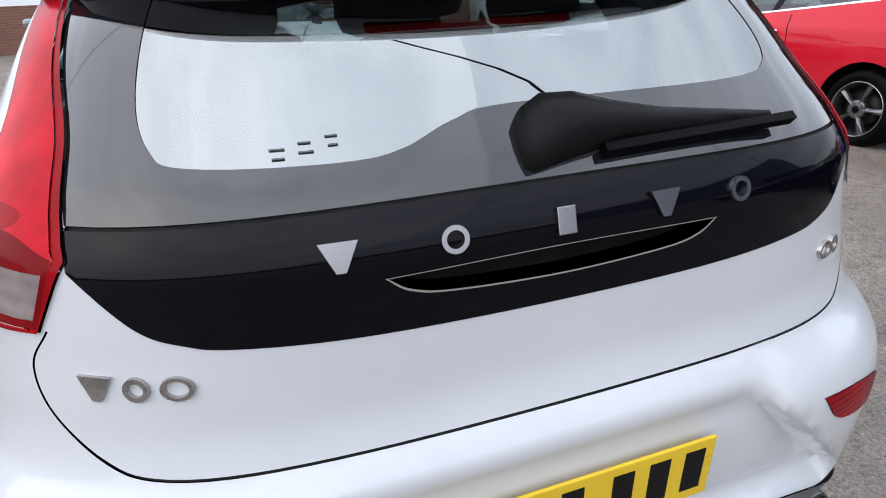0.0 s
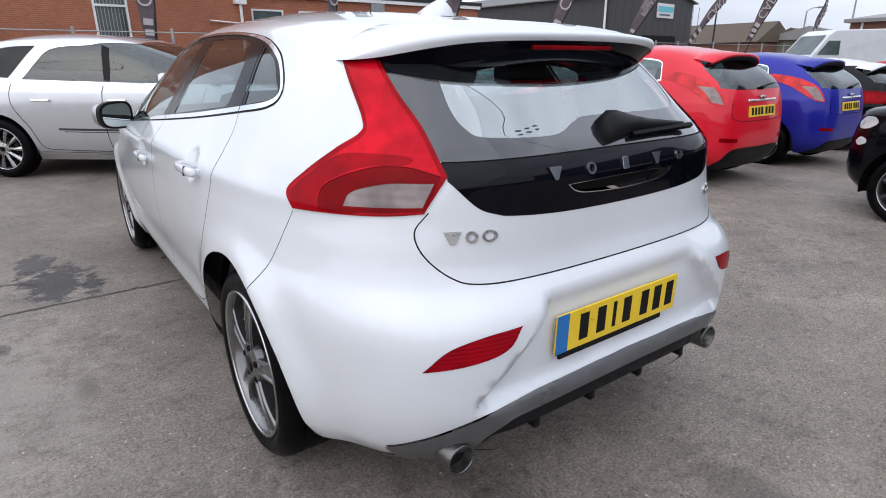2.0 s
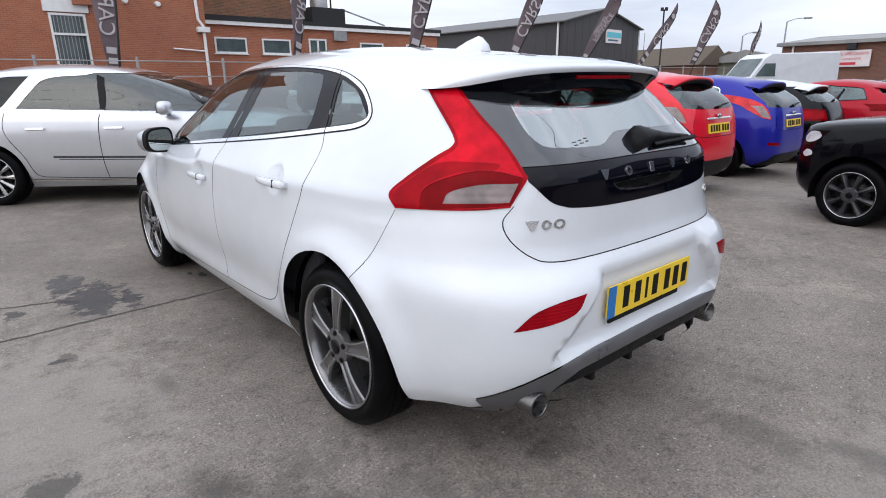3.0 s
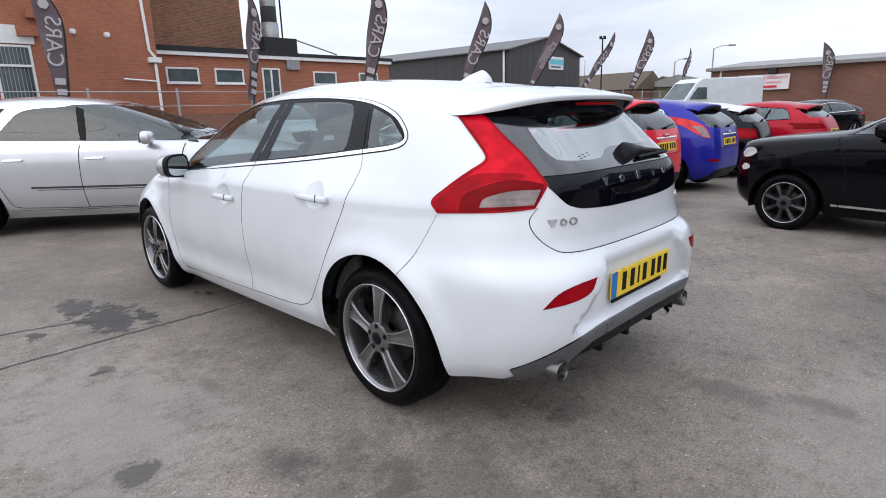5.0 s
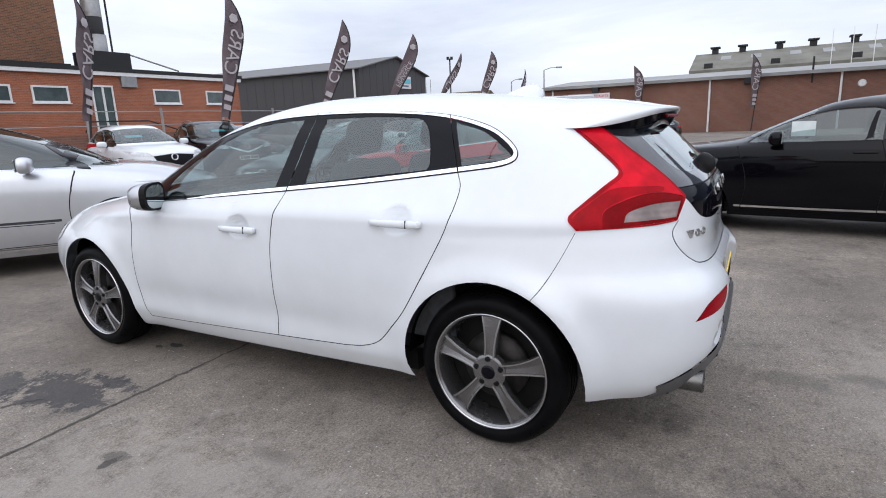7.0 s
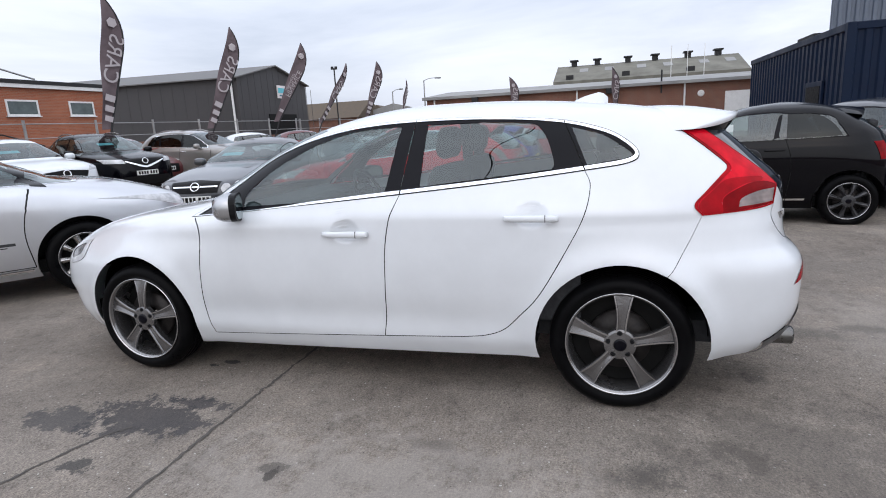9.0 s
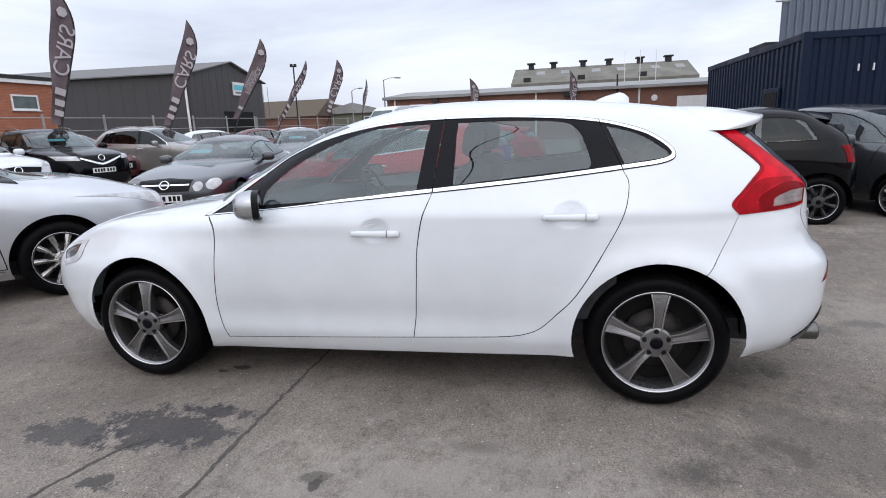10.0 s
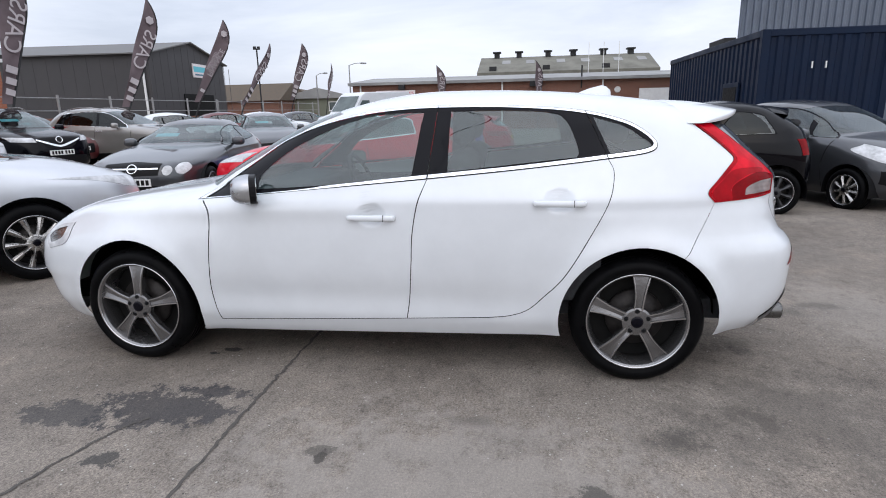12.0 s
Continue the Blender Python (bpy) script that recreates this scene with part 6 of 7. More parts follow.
CARS = [
    # the silver car's last, level seam line also paints its door crease's shade
    dict(name="estate_car", label="silver tall hatchback parked across the white car's nose", at=(0.05, 4.83, -128.5), paint="silver", W=1.85, H=1.56, wb=2.73, fo=1.0, ro=0.88, belt=1.0, hood=1.04, cowl=1.15, roof_f=0.20, roof_r=-1.72, tail=(1.08, -2.0), nose=0.76, wheel=0.325, spokes=10, style="thin", face="steel", step=0.045, top=0.70,
         dlo=dlo_of(1.50, 1.0, 0.05, -1.05, -0.72, 0.40, 1.56), pillars=(0.98, -0.09), quarter=[(-0.90, 1.41, True), (-1.18, 1.08, True), (-1.6, 1.11), (-1.76, 1.20), (-1.6, 1.33), (-1.2, 1.40)], glass="hazy_glass", handle_drop=0.15, chrome=True, seams=[[(1.02, 0.98), (0.94, 0.62), (0.97, 0.30)], [(-0.10, 1.0), (-0.12, 0.6), (-0.10, 0.30)], [(-1.14, 1.02), (-1.14, 0.8), (-0.98, 0.55), (-0.90, 0.36), (-0.8, 0.32)], [(0.97, 0.30), (-0.1, 0.30), (-0.8, 0.32)], [(0.80, 0.500), (0.0, 0.508), (-0.60, 0.518)]],
         handles=(0.06, -0.79), mirror=0.50, sill=[(0.95, 0.275), (0.0, 0.272), (-0.95, 0.285)], posts=[([(1.10, 0.99), (0.86, 1.16), (0.56, 1.34), (0.30, 1.46)], 0.06)], groove=[(0.86, 0.525), (0.0, 0.535), (-0.66, 0.545)], rear=dict(tail=[(-0.85, 0.80, True), (-0.55, 0.82, True), (-0.57, 1.0, True), (-0.80, 1.02, True)]), front=dict(head=[(-0.45, 0.70, True), (-0.66, 0.70), (-0.86, 0.84, True), (-0.60, 0.80), (-0.45, 0.76, True)], grille=[(0, 0.42), (-0.40, 0.42, True), (-0.44, 0.64, True), (0, 0.68)], fog=[(-0.60, 0.42, True), (-0.80, 0.46, True), (-0.80, 0.56, True), (-0.60, 0.54, True), (-0.60, 0.42, True)]), tailgate=[(-0.6, 1.0), (-0.62, 0.7), (0, 0.66), (0.62, 0.7), (0.6, 1.0)]),
    dict(name="city_car", label="black retro three-door city car with dark alloy wheels", at=(4.93, -2.82, -6.2), sheet=0.05, paint="black", W=1.63, H=1.44, wb=2.30, fo=0.66, ro=0.50, belt=0.98, hood=1.02, cowl=0.72, roof_f=0.10, roof_r=-1.18, tail=(1.02, -1.54), nose=0.87, wheel=0.295, spokes=8, style="thin", face="alloy_dark", step=0.05, top=0.70,
         dlo=dlo_of(0.82, 0.985, 0.03, -1.12, -0.92, 0.10, 1.44), pillars=(-0.42,), quarter=[(-0.50, 1.015, True), (-0.52, 1.29, True), (-0.80, 1.28), (-0.96, 1.18), (-1.06, 1.03, True)], back_glass="dark_glass", seams=[[(0.74, 0.96), (0.64, 0.6), (0.68, 0.28)], [(-0.50, 1.0), (-0.56, 0.7), (-0.52, 0.28)], [(0.68, 0.28), (0.1, 0.27), (-0.52, 0.28)]], handles=(-0.38,), mirror=0.36, sill=[(0.74, 0.315), (0.0, 0.31), (-0.72, 0.315)],
         rear=dict(tail_dark=[(-0.66, 0.75, True), (-0.56, 0.75, True), (-0.56, 0.95, True), (-0.66, 0.95, True)]), front=dict(head=[(-0.57, 0.78), (-0.61, 0.735), (-0.67, 0.742), (-0.70, 0.79), (-0.67, 0.835), (-0.61, 0.83), (-0.57, 0.78)], fog=[(-0.615, 0.625), (-0.645, 0.595), (-0.685, 0.62), (-0.68, 0.655), (-0.645, 0.665), (-0.615, 0.625)], low=[(0, 0.30), (-0.45, 0.31, True), (-0.5, 0.44, True), (0, 0.46)]), spoiler=True, tailgate=[(-0.5, 0.95), (-0.5, 0.6), (0.5, 0.6), (0.5, 0.95)], chrome=False),
    dict(name="city_car", label="dark grey five-door city car with silver wheel covers", at=(5.96, -5.24, 112), paint="grey", W=1.63, H=1.47, wb=2.34, fo=0.62, ro=0.50, belt=0.93, hood=0.98, cowl=0.92, roof_f=0.20, roof_r=-1.30, tail=(1.0, -1.60), wheel=0.285, spokes=9, style="thin", face="steel", step=0.06,
         dlo=dlo_of(1.0, 0.94, 0.10, -1.25, -1.05, 0.22, 1.47), pillars=(0.45, -0.25), seams=[[(0.86, 0.92), (0.78, 0.6), (0.80, 0.28)], [(-0.22, 0.96), (-0.24, 0.6), (-0.22, 0.28)]], handles=(-0.1,), mirror=0.45, rear=dict(tail=[(-0.70, 0.8, True), (-0.6, 0.8, True), (-0.6, 1.05, True), (-0.68, 1.05, True)]),
         front=dict(head=[(-0.44, 0.66, True), (-0.66, 0.66), (-0.74, 0.80), (-0.62, 0.88, True), (-0.46, 0.80, True), (-0.44, 0.66, True)], grille=[(0, 0.30), (-0.40, 0.30, True), (-0.44, 0.50, True), (0, 0.52)], bright=[(0, 0.66), (-0.36, 0.66, True), (-0.36, 0.69, True), (0, 0.69)], low=[(-0.56, 0.36, True), (-0.68, 0.40, True), (-0.68, 0.56, True), (-0.56, 0.54, True), (-0.56, 0.36, True)]), chrome=False),
    small_hatch((4.95, 1.87, 0), "red", "bright red hatchback with black lower bumper parked beside others", 0.42),
    small_hatch((7.42, 1.93, 0), "blue", "deep blue sporty hatchback with roof spoiler", 0.36),
    dict(name="hatchback_car", label="black hatchback with white roof parked in the row", group="cars parked in a row", at=(10.15, 2.1, 0), paint="black", roof="white", W=1.72, H=1.46, wb=2.46, fo=0.80, ro=0.68, belt=0.96, hood=0.98, cowl=0.75, roof_f=0.05, roof_r=-1.40, tail=(1.03, -1.78), wheel=0.305,
         dlo=dlo_of(0.78, 0.96, 0.12, -1.1, -0.98, 0.06, 1.46), pillars=(-0.3,), seams=[[(0.78, 0.92), (0.74, 0.3)]], rear=dict(tail=[(-0.74, 0.80, True), (-0.5, 0.80, True), (-0.5, 0.92, True), (-0.72, 0.93, True)], tail_dark=[(-0.78, 0.77, True), (-0.46, 0.77, True), (-0.46, 0.95, True), (-0.76, 0.97, True)]), plate_z=0.55, spoiler=True, rear_low=0.38),
    dict(name="hatchback_car", label="crimson five-door hatchback parked in the row", group="cars parked in a row", at=(12.9, 1.75, -4), paint="crimson", W=1.79, H=1.45, wb=2.70, fo=0.92, ro=0.84, belt=0.96, hood=0.98, cowl=0.72, roof_f=-0.02, roof_r=-1.62, tail=(1.04, -2.02), wheel=0.32,
         dlo=dlo_of(0.75, 0.95, 0.10, -1.5, -1.3, -0.02, 1.45), pillars=(-0.25, -1.0), seams=[[(0.76, 0.92), (0.74, 0.3)], [(-0.3, 0.97), (-0.3, 0.3)]], rear=dict(tail_dark=[(-0.82, 0.84, True), (-0.45, 0.86, True), (-0.5, 0.95, True), (-0.80, 0.98, True)]), plate_z=0.78, spoiler=True, rear_low=0.40),
    dict(name="hatchback_car", label="teal-blue hatchback parked in the row", group="cars parked in a row", at=(15.3, 2.2, -6), paint="teal", W=1.75, H=1.45, wb=2.6, fo=0.85, ro=0.75, belt=0.95, hood=0.98, cowl=0.75, roof_f=0.0, roof_r=-1.5, tail=(1.03, -1.9), wheel=0.31,
         dlo=dlo_of(0.78, 0.95, 0.10, -1.3, -1.15, 0.0, 1.45), pillars=(-0.25, -0.95), seams=[[(0.76, 0.92), (0.74, 0.3)]], rear=dict(tail=[(-0.8, 0.8, True), (-0.58, 0.8, True), (-0.6, 0.98, True), (-0.76, 1.0, True)]), plate_z=0.8, spoiler=True),
    dict(name="saloon_car", label="black saloon standing crosswise behind the row", at=(22.0, 2.3, 65), paint="black", W=1.84, H=1.45, wb=2.85, fo=0.88, ro=1.02, belt=0.95, hood=0.98, cowl=0.85, roof_f=0.0, roof_r=-1.55, tail=(1.08, -2.30), wheel=0.33, dlo=dlo_of(0.85, 0.95, 0.08, -1.5, -1.2, 0.0, 1.45), pillars=(-0.25,), chrome=True, seams=[[(-0.3, 0.95), (-0.3, 0.3)]], rear=dict(tail=[(-0.84, 0.85, True), (-0.5, 0.85, True), (-0.5, 0.98, True), (-0.82, 0.98, True)])),
    dict(name="coupe_car", label="dark grey coupe with round headlamps and bright grille ring", at=(5.98, 5.19, 100), paint="grey", W=1.75, H=1.35, wb=2.72, fo=0.80, ro=0.88, belt=0.90, hood=0.93, cowl=0.62, roof_f=-0.10, roof_r=-1.25, tail=(1.0, -1.85), nose=0.70, wheel=0.315, step=0.06,
         dlo=dlo_of(0.62, 0.90, 0.08, -1.25, -1.0, -0.10, 1.35), pillars=(-0.55,), seams=[[(0.62, 0.88), (0.56, 0.3)], [(-0.65, 0.93), (-0.68, 0.3)]], mirror=0.42, card=0.30, front=dict(head=[(-0.57, 0.66), (-0.60, 0.59), (-0.67, 0.575), (-0.735, 0.65), (-0.70, 0.72), (-0.62, 0.725), (-0.57, 0.66)], fog=[(-0.41, 0.635), (-0.44, 0.575), (-0.50, 0.57), (-0.545, 0.63), (-0.52, 0.69), (-0.45, 0.695), (-0.41, 0.635)], bright=[(0, 0.655), (-0.36, 0.655, True), (-0.36, 0.675, True), (0, 0.675)], grille=[(0, 0.56), (-0.36, 0.57, True), (-0.40, 0.73, True), (0, 0.755)], low=[(0, 0.28), (-0.6, 0.3, True), (-0.55, 0.42, True), (0, 0.42)]), badge=0.66, front_plate_z=0.47, rear=dict(tail=[(-0.8, 0.8, True), (-0.5, 0.8, True), (-0.5, 0.92, True), (-0.78, 0.92, True)])),
    dict(name="suv_car", label="black compact SUV with chrome winged grille facing the yard", group="cars facing the yard", at=(8.72, 11.65, 160), paint="black", W=1.84, H=1.61, wb=2.65, fo=0.90, ro=0.90, belt=1.05, hood=1.10, cowl=0.85, roof_f=0.05, roof_r=-1.6, tail=(1.12, -2.05), nose=0.90, wheel=0.345, cladding=True, step=0.06, rails=True,
         dlo=dlo_of(0.85, 1.05, 0.12, -1.4, -1.2, 0.05, 1.61), pillars=(-0.2, -0.95), seams=[[(0.84, 1.0), (0.8, 0.4)], [(-0.25, 1.05), (-0.25, 0.4)]], handles=(-0.1, -0.9), card=0.05, front=dict(head=[(-0.46, 0.82, True), (-0.80, 0.84, True), (-0.84, 0.94, True), (-0.5, 0.92, True), (-0.46, 0.82, True)], bright=[(0, 0.70), (-0.16, 0.74), (-0.46, 0.86, True), (-0.46, 0.89, True), (-0.14, 0.78), (0, 0.74)], grille=[(0, 0.66), (-0.30, 0.72, True), (-0.46, 0.90, True), (0, 0.92)], low=[(0, 0.30), (-0.6, 0.32, True), (-0.55, 0.50, True), (0, 0.52)]), badge=0.86, front_plate_z=0.58, rear=dict(tail=[(-0.85, 0.9, True), (-0.6, 0.9, True), (-0.6, 1.1, True), (-0.82, 1.1, True)])),
    dict(name="suv_car", label="white compact SUV with black grille facing the yard", group="cars facing the yard", at=(6.1, 11.3, 165), paint="white", W=1.77, H=1.54, wb=2.57, fo=0.86, ro=0.84, belt=1.02, hood=1.06, cowl=0.78, roof_f=0.0, roof_r=-1.5, tail=(1.10, -1.95), nose=0.86, wheel=0.335, cladding=True, step=0.06,
         dlo=dlo_of(0.78, 1.02, 0.14, -1.3, -1.1, 0.0, 1.54), pillars=(-0.25, -0.95), seams=[[(0.8, 0.98), (0.76, 0.4)], [(-0.3, 1.03), (-0.3, 0.4)]], handles=(-0.1, -0.9), card=0.2, front=dict(head=[(-0.44, 0.80, True), (-0.76, 0.82, True), (-0.82, 0.93, True), (-0.5, 0.88, True), (-0.44, 0.80, True)], grille=[(0, 0.56), (-0.34, 0.58, True), (-0.44, 0.80, True), (0, 0.84)], low=[(0, 0.30), (-0.6, 0.32, True), (-0.55, 0.45, True), (0, 0.46)]), badge=0.76, front_plate_z=0.5, rear=dict(tail=[(-0.85, 0.9, True), (-0.6, 0.9, True), (-0.6, 1.1, True), (-0.82, 1.1, True)])),
    dict(name="suv_car", label="grey-brown SUV with silver roof rails seen from its side", group="cars by the fence", at=(11.8, 10.9, -178), paint="bronze", W=1.80, H=1.61, wb=2.63, fo=0.90, ro=0.85, belt=1.05, hood=1.10, cowl=0.85, roof_f=0.05, roof_r=-1.65, tail=(1.12, -2.0), nose=0.88, wheel=0.345, cladding=True, step=0.06, rails=True, chrome=True,
         dlo=dlo_of(0.85, 1.05, 0.10, -1.5, -1.3, 0.05, 1.61), pillars=(-0.2, -1.0), glass="dark_glass", seams=[[(0.84, 1.0), (0.8, 0.4)], [(-0.25, 1.05), (-0.25, 0.4)]], handles=(-0.1, -0.9), front=dict(head=[(-0.46, 0.80, True), (-0.80, 0.82, True), (-0.82, 0.94, True), (-0.5, 0.9, True), (-0.46, 0.80, True)], grille=[(0, 0.56), (-0.4, 0.58, True), (-0.42, 0.84, True), (0, 0.86)], low=[(0, 0.30), (-0.6, 0.32, True), (-0.55, 0.45, True), (0, 0.46)]), front_plate_z=0.5, rear=dict(tail=[(-0.85, 0.9, True), (-0.6, 0.9, True), (-0.6, 1.1, True), (-0.82, 1.1, True)])),
]


def plain_hatch(at, paint_of, label):
    return dict(name="hatchback_car", label=label, group="cars by the fence", at=at, paint=paint_of, W=1.78, H=1.47, wb=2.6, fo=0.85, ro=0.8, belt=0.96, hood=1.0, cowl=0.75, roof_f=0.0, roof_r=-1.55, tail=(1.04, -1.95), wheel=0.31, step=0.09, dlo=dlo_of(0.78, 0.96, 0.10, -1.35, -1.2, 0.0, 1.47), pillars=(-0.25, -0.95),
                seams=[[(0.76, 0.92), (0.74, 0.3)], [(-0.3, 0.97), (-0.3, 0.3)]], rear=dict(tail=[(-0.8, 0.8, True), (-0.58, 0.8, True), (-0.6, 0.98, True), (-0.76, 1.0, True)]), card=0.2, front=dict(head=[(-0.44, 0.70, True), (-0.76, 0.72, True), (-0.80, 0.86, True), (-0.5, 0.80, True), (-0.44, 0.70, True)], grille=[(0, 0.36), (-0.40, 0.38, True), (-0.42, 0.62, True), (0, 0.64)]), front_plate_z=0.5)


CARS += [plain_hatch((17.2, 12.2, -140), "white", "white hatchback by the fence with raised wipers"), plain_hatch((20.4, 11.8, -140), "maroon", "maroon hatchback parked by the fence"), plain_hatch((23.4, 11.4, -140), "white", "white hatchback parked further along the fence"),
         plain_hatch((26.6, 10.8, -140), "grey", "dark grey hatchback far along the fence"), plain_hatch((13.5, 7.2, 120), "grey", "dark grey hatchback with pale price card"), plain_hatch((1.2, 12.8, 170), "teal", "dark teal car behind the silver one"), plain_hatch((10.9, 13.2, 165), "maroon", "brown-red car near the brick wall"), plain_hatch((-2.75, 9.75, -171), "pale_blue", "pale blue-grey hatchback facing the yard beyond the silver car")]
for spec in CARS:
    parked_car(spec)


def white_van(x, y, h):
    """A tall panel van."""
    van = tagged(new("panel_van"), "tall white panel van parked beyond the cars", "van")
    k, prof = 0.98, [(-2.7, 0.35), (2.55, 0.35), (2.65, 0.6), (2.62, 0.95), (2.45, 1.15), (1.75, 1.32), (1.0, 2.25), (0.7, 2.42), (-2.6, 2.48), (-2.7, 2.35)]
    bm = bmesh.new()
    ring = []
    for x0 in (-k, -k * 0.97, k * 0.97, k):
        ring.append([bm.verts.new((x0 * (1 - 0.10 * max(0, (z - 1.1)) / 1.3), y0 * (1 if abs(x0) < k else 0.985), z * (1 if abs(x0) < k else 0.985) + 0.004)) for y0, z in prof])
    n = len(prof)
    for a, b in zip(ring, ring[1:]):
        for i in range(n):
            bm.faces.new((a[i], a[(i + 1) % n], b[(i + 1) % n], b[i]))
    bm.faces.new(ring[0][::-1])
    bm.faces.new(ring[-1])
    bmesh.ops.recalc_face_normals(bm, faces=bm.faces)
    part("body_shell", bm, M["white"], van)
    bm = bmesh.new()
    w0, w1 = 0.86, 0.76
    v = [bm.verts.new(q) for q in ((-w0, 1.66, 1.46), (w0, 1.66, 1.46), (w1, 1.06, 2.22), (-w1, 1.06, 2.22))]
    bm.faces.new(v)
    part("windscreen", bm, M["pane"], van, "dark windscreen")
    for sx in (-1, 1):
        part("side_window", prism(bmesh.new(), [(1.45, 1.45), (0.5, 1.45), (0.5, 2.0), (1.0, 2.0)], 0.86, 0.95, lambda p, q, hh: Vector((sx * (hh + 0.02 - 0.09 * (q - 1.45)), p, q))), M["pane"], van, "dark side window")
    wheel_set(van, [(-0.88, -1.6), (-0.88, 1.75), (0.88, -1.6), (0.88, 1.75)], 0.34, 0.2, 0.22, 6, "thin", "steel")
    van.matrix_basis = pose(x, y, ground_z(x, y), 0, 0, h)


white_van(27.4, 8.0, 58)


# ---- buildings round the yard ----
def wall_box(name, lo, hi, mat, parent, label=""):
    return box(name, lo, hi, M[mat], parent, label)


def casement(parent, x0, x1, z0, z1, y, bars=False, depth=0.12):
    """A white framed window in a wall that faces -y."""
    win = part("window_frame", bmesh.new(), M["upvc"], parent)
    bm = bmesh.new()
    t = 0.085
    for lo, hi in (((x0, z0), (x1, z0 + t)), ((x0, z1 - t), (x1, z1)), ((x0, z0 + t), (x0 + t, z1 - t)), ((x1 - t, z0 + t), (x1, z1 - t))):
        add_box(bm, (lo[0], y - 0.05, lo[1]), (hi[0], y + depth, hi[1]))
    add_box(bm, (x0 - 0.06, y - 0.10, z0 - 0.05), (x1 + 0.06, y + 0.02, z0))
    bm.to_mesh(win.data)
    bm.free()
    part("pane", add_box(bmesh.new(), (x0 + t, y - 0.02, z0 + t), (x1 - t, y + 0.02, z1 - t)), M["pane"], win, "dark window glass")
    if bars:
        for x in np.arange(x0 + 0.16, x1 - 0.08, 0.13):
            part("bar", add_box(bmesh.new(), (x - 0.012, y - 0.047, z0 + t), (x + 0.012, y - 0.025, z1 - t)), M["galv"], win)
    return win


def brick_building():
    b = tagged(new("brick_building"), "orange brick workshop with flat-roofed extension and white windows", "building")
    # tall block with the barred window
    wall_box("wall", (-3.4, 25.6, -0.6), (8.2, 40, 13.0), "brick", b)
    wall_box("low_wall", (8.2, 27.0, -0.6), (23.5, 39, 4.42), "brick", b)
    wall_box("upper_wall", (8.2, 30.0, 4.4), (14.8, 40, 13.0), "brick_old", b, "mottled brown brick upper wall")
    wall_box("fascia", (8.2, 26.82, 4.28), (23.6, 27.0, 4.46), "upvc", b, "white fascia board")
    wall_box("roof", (8.2, 26.80, 4.46), (23.7, 39.2, 4.66), "felt", b, "dark felt roof edge")
    wall_box("roof_upstand", (8.2, 29.6, 4.72), (14.9, 30.0, 5.05), "felt", b)
    # z heights follow the extension's row of high windows
    for x0, x1 in ((9.0, 10.65), (11.48, 13.1), (17.54, 19.2), (20.95, 22.5)):
        casement(b, x0, x1, 2.92, 3.70, 27.0)
    d = casement(b, 14.2, 15.3, 1.30, 3.80, 27.0)
    part("door_rail", add_box(bmesh.new(), (14.70, 26.93, 1.40), (14.80, 27.02, 3.70)), M["upvc"], d)
    barred = casement(b, 2.0, 3.3, 1.6, 4.25, 25.6, True)
    part("transom", add_box(bmesh.new(), (2.085, 25.50, 3.40), (3.215, 25.61, 3.49)), M["upvc"], barred)
    wall_box("lintel", (1.85, 25.52, 4.30), (3.45, 25.62, 5.0), "upvc", b, "white painted lintel")
    casement(b, 7.2, 8.0, 7.6, 8.6, 25.6)
    part("rain_pipe", tube(bmesh.new(), [(8.05, 25.5, -0.5), (8.05, 25.5, 4.0), (7.85, 25.5, 4.3), (7.6, 25.5, 12.8)], 0.07, 8), M["upvc"], b, "white rain pipe")
    part("rain_pipe", tube(bmesh.new(), [(6.6, 25.5, 3.0), (8.1, 25.5, 2.9)], 0.035, 8), M["upvc"], b)
    part("hopper", add_box(bmesh.new(), (7.75, 25.35, 3.75), (8.3, 25.6, 3.98)), M["upvc"], b)
    for x, z in ((4.9, 4.9), (6.2, 4.85)):
        part("wall_lamp", lathe(bmesh.new(), [(0, 0.13), (0.15, 0.10), (0.16, 0.001)], 16, pose(x, 25.6, z, 0, 0, -90)), M["upvc"], b, "small round wall lamp")
    wall_box("corbel", (2.9, 25.35, 4.6), (3.6, 25.62, 5.0), "brick", b)
    wall_box("corbel", (3.3, 25.30, 5.3), (3.9, 25.62, 5.7), "brick", b)
    part("vent_cowl", add_box(bmesh.new(), (15.75, 26.85, 3.75), (16.6, 27.0, 4.4)), M["galv"], b, "grey wall vent")
    part("rail", tube(bmesh.new(), [(13.2, 26.3, 1.5), (13.5, 26.2, 2.0), (16.5, 26.2, 2.0), (18.5, 26.2, 1.4)], 0.035, 8), M["felt"], b, "dark ramp handrail")
    # flue
    fl = part("flue_base", add_box(bmesh.new(), (15.4, 28.6, 4.7), (17.6, 30.2, 5.7)), M["felt"], b, "black flue housing")
    for i, (z0, z1, r, mt) in enumerate(((5.7, 6.6, 0.52, "galv"), (6.6, 7.5, 0.46, "felt"), (7.5, 9.8, 0.46, "galv"), (9.8, 10.4, 0.52, "felt"))):
        part("flue_section", lathe(bmesh.new(), [(z0, r), (z1, r), (z1, 0.01)], 24, pose(16.3, 29.4, 0, 0, -90, 0)), M[mt], fl, "steel flue section", True)
    part("flue_stay", tube(bmesh.new(), [(17.0, 29.2, 4.7), (17.0, 29.2, 10.0)], 0.05, 6), M["felt"], fl)
    part("flue_stay", tube(bmesh.new(), [(17.5, 28.8, 5.7), (19.8, 27.6, 4.8)], 0.05, 6), M["galv"], fl)
    near_by = Vector((-2.5, -2.2, 1.3))
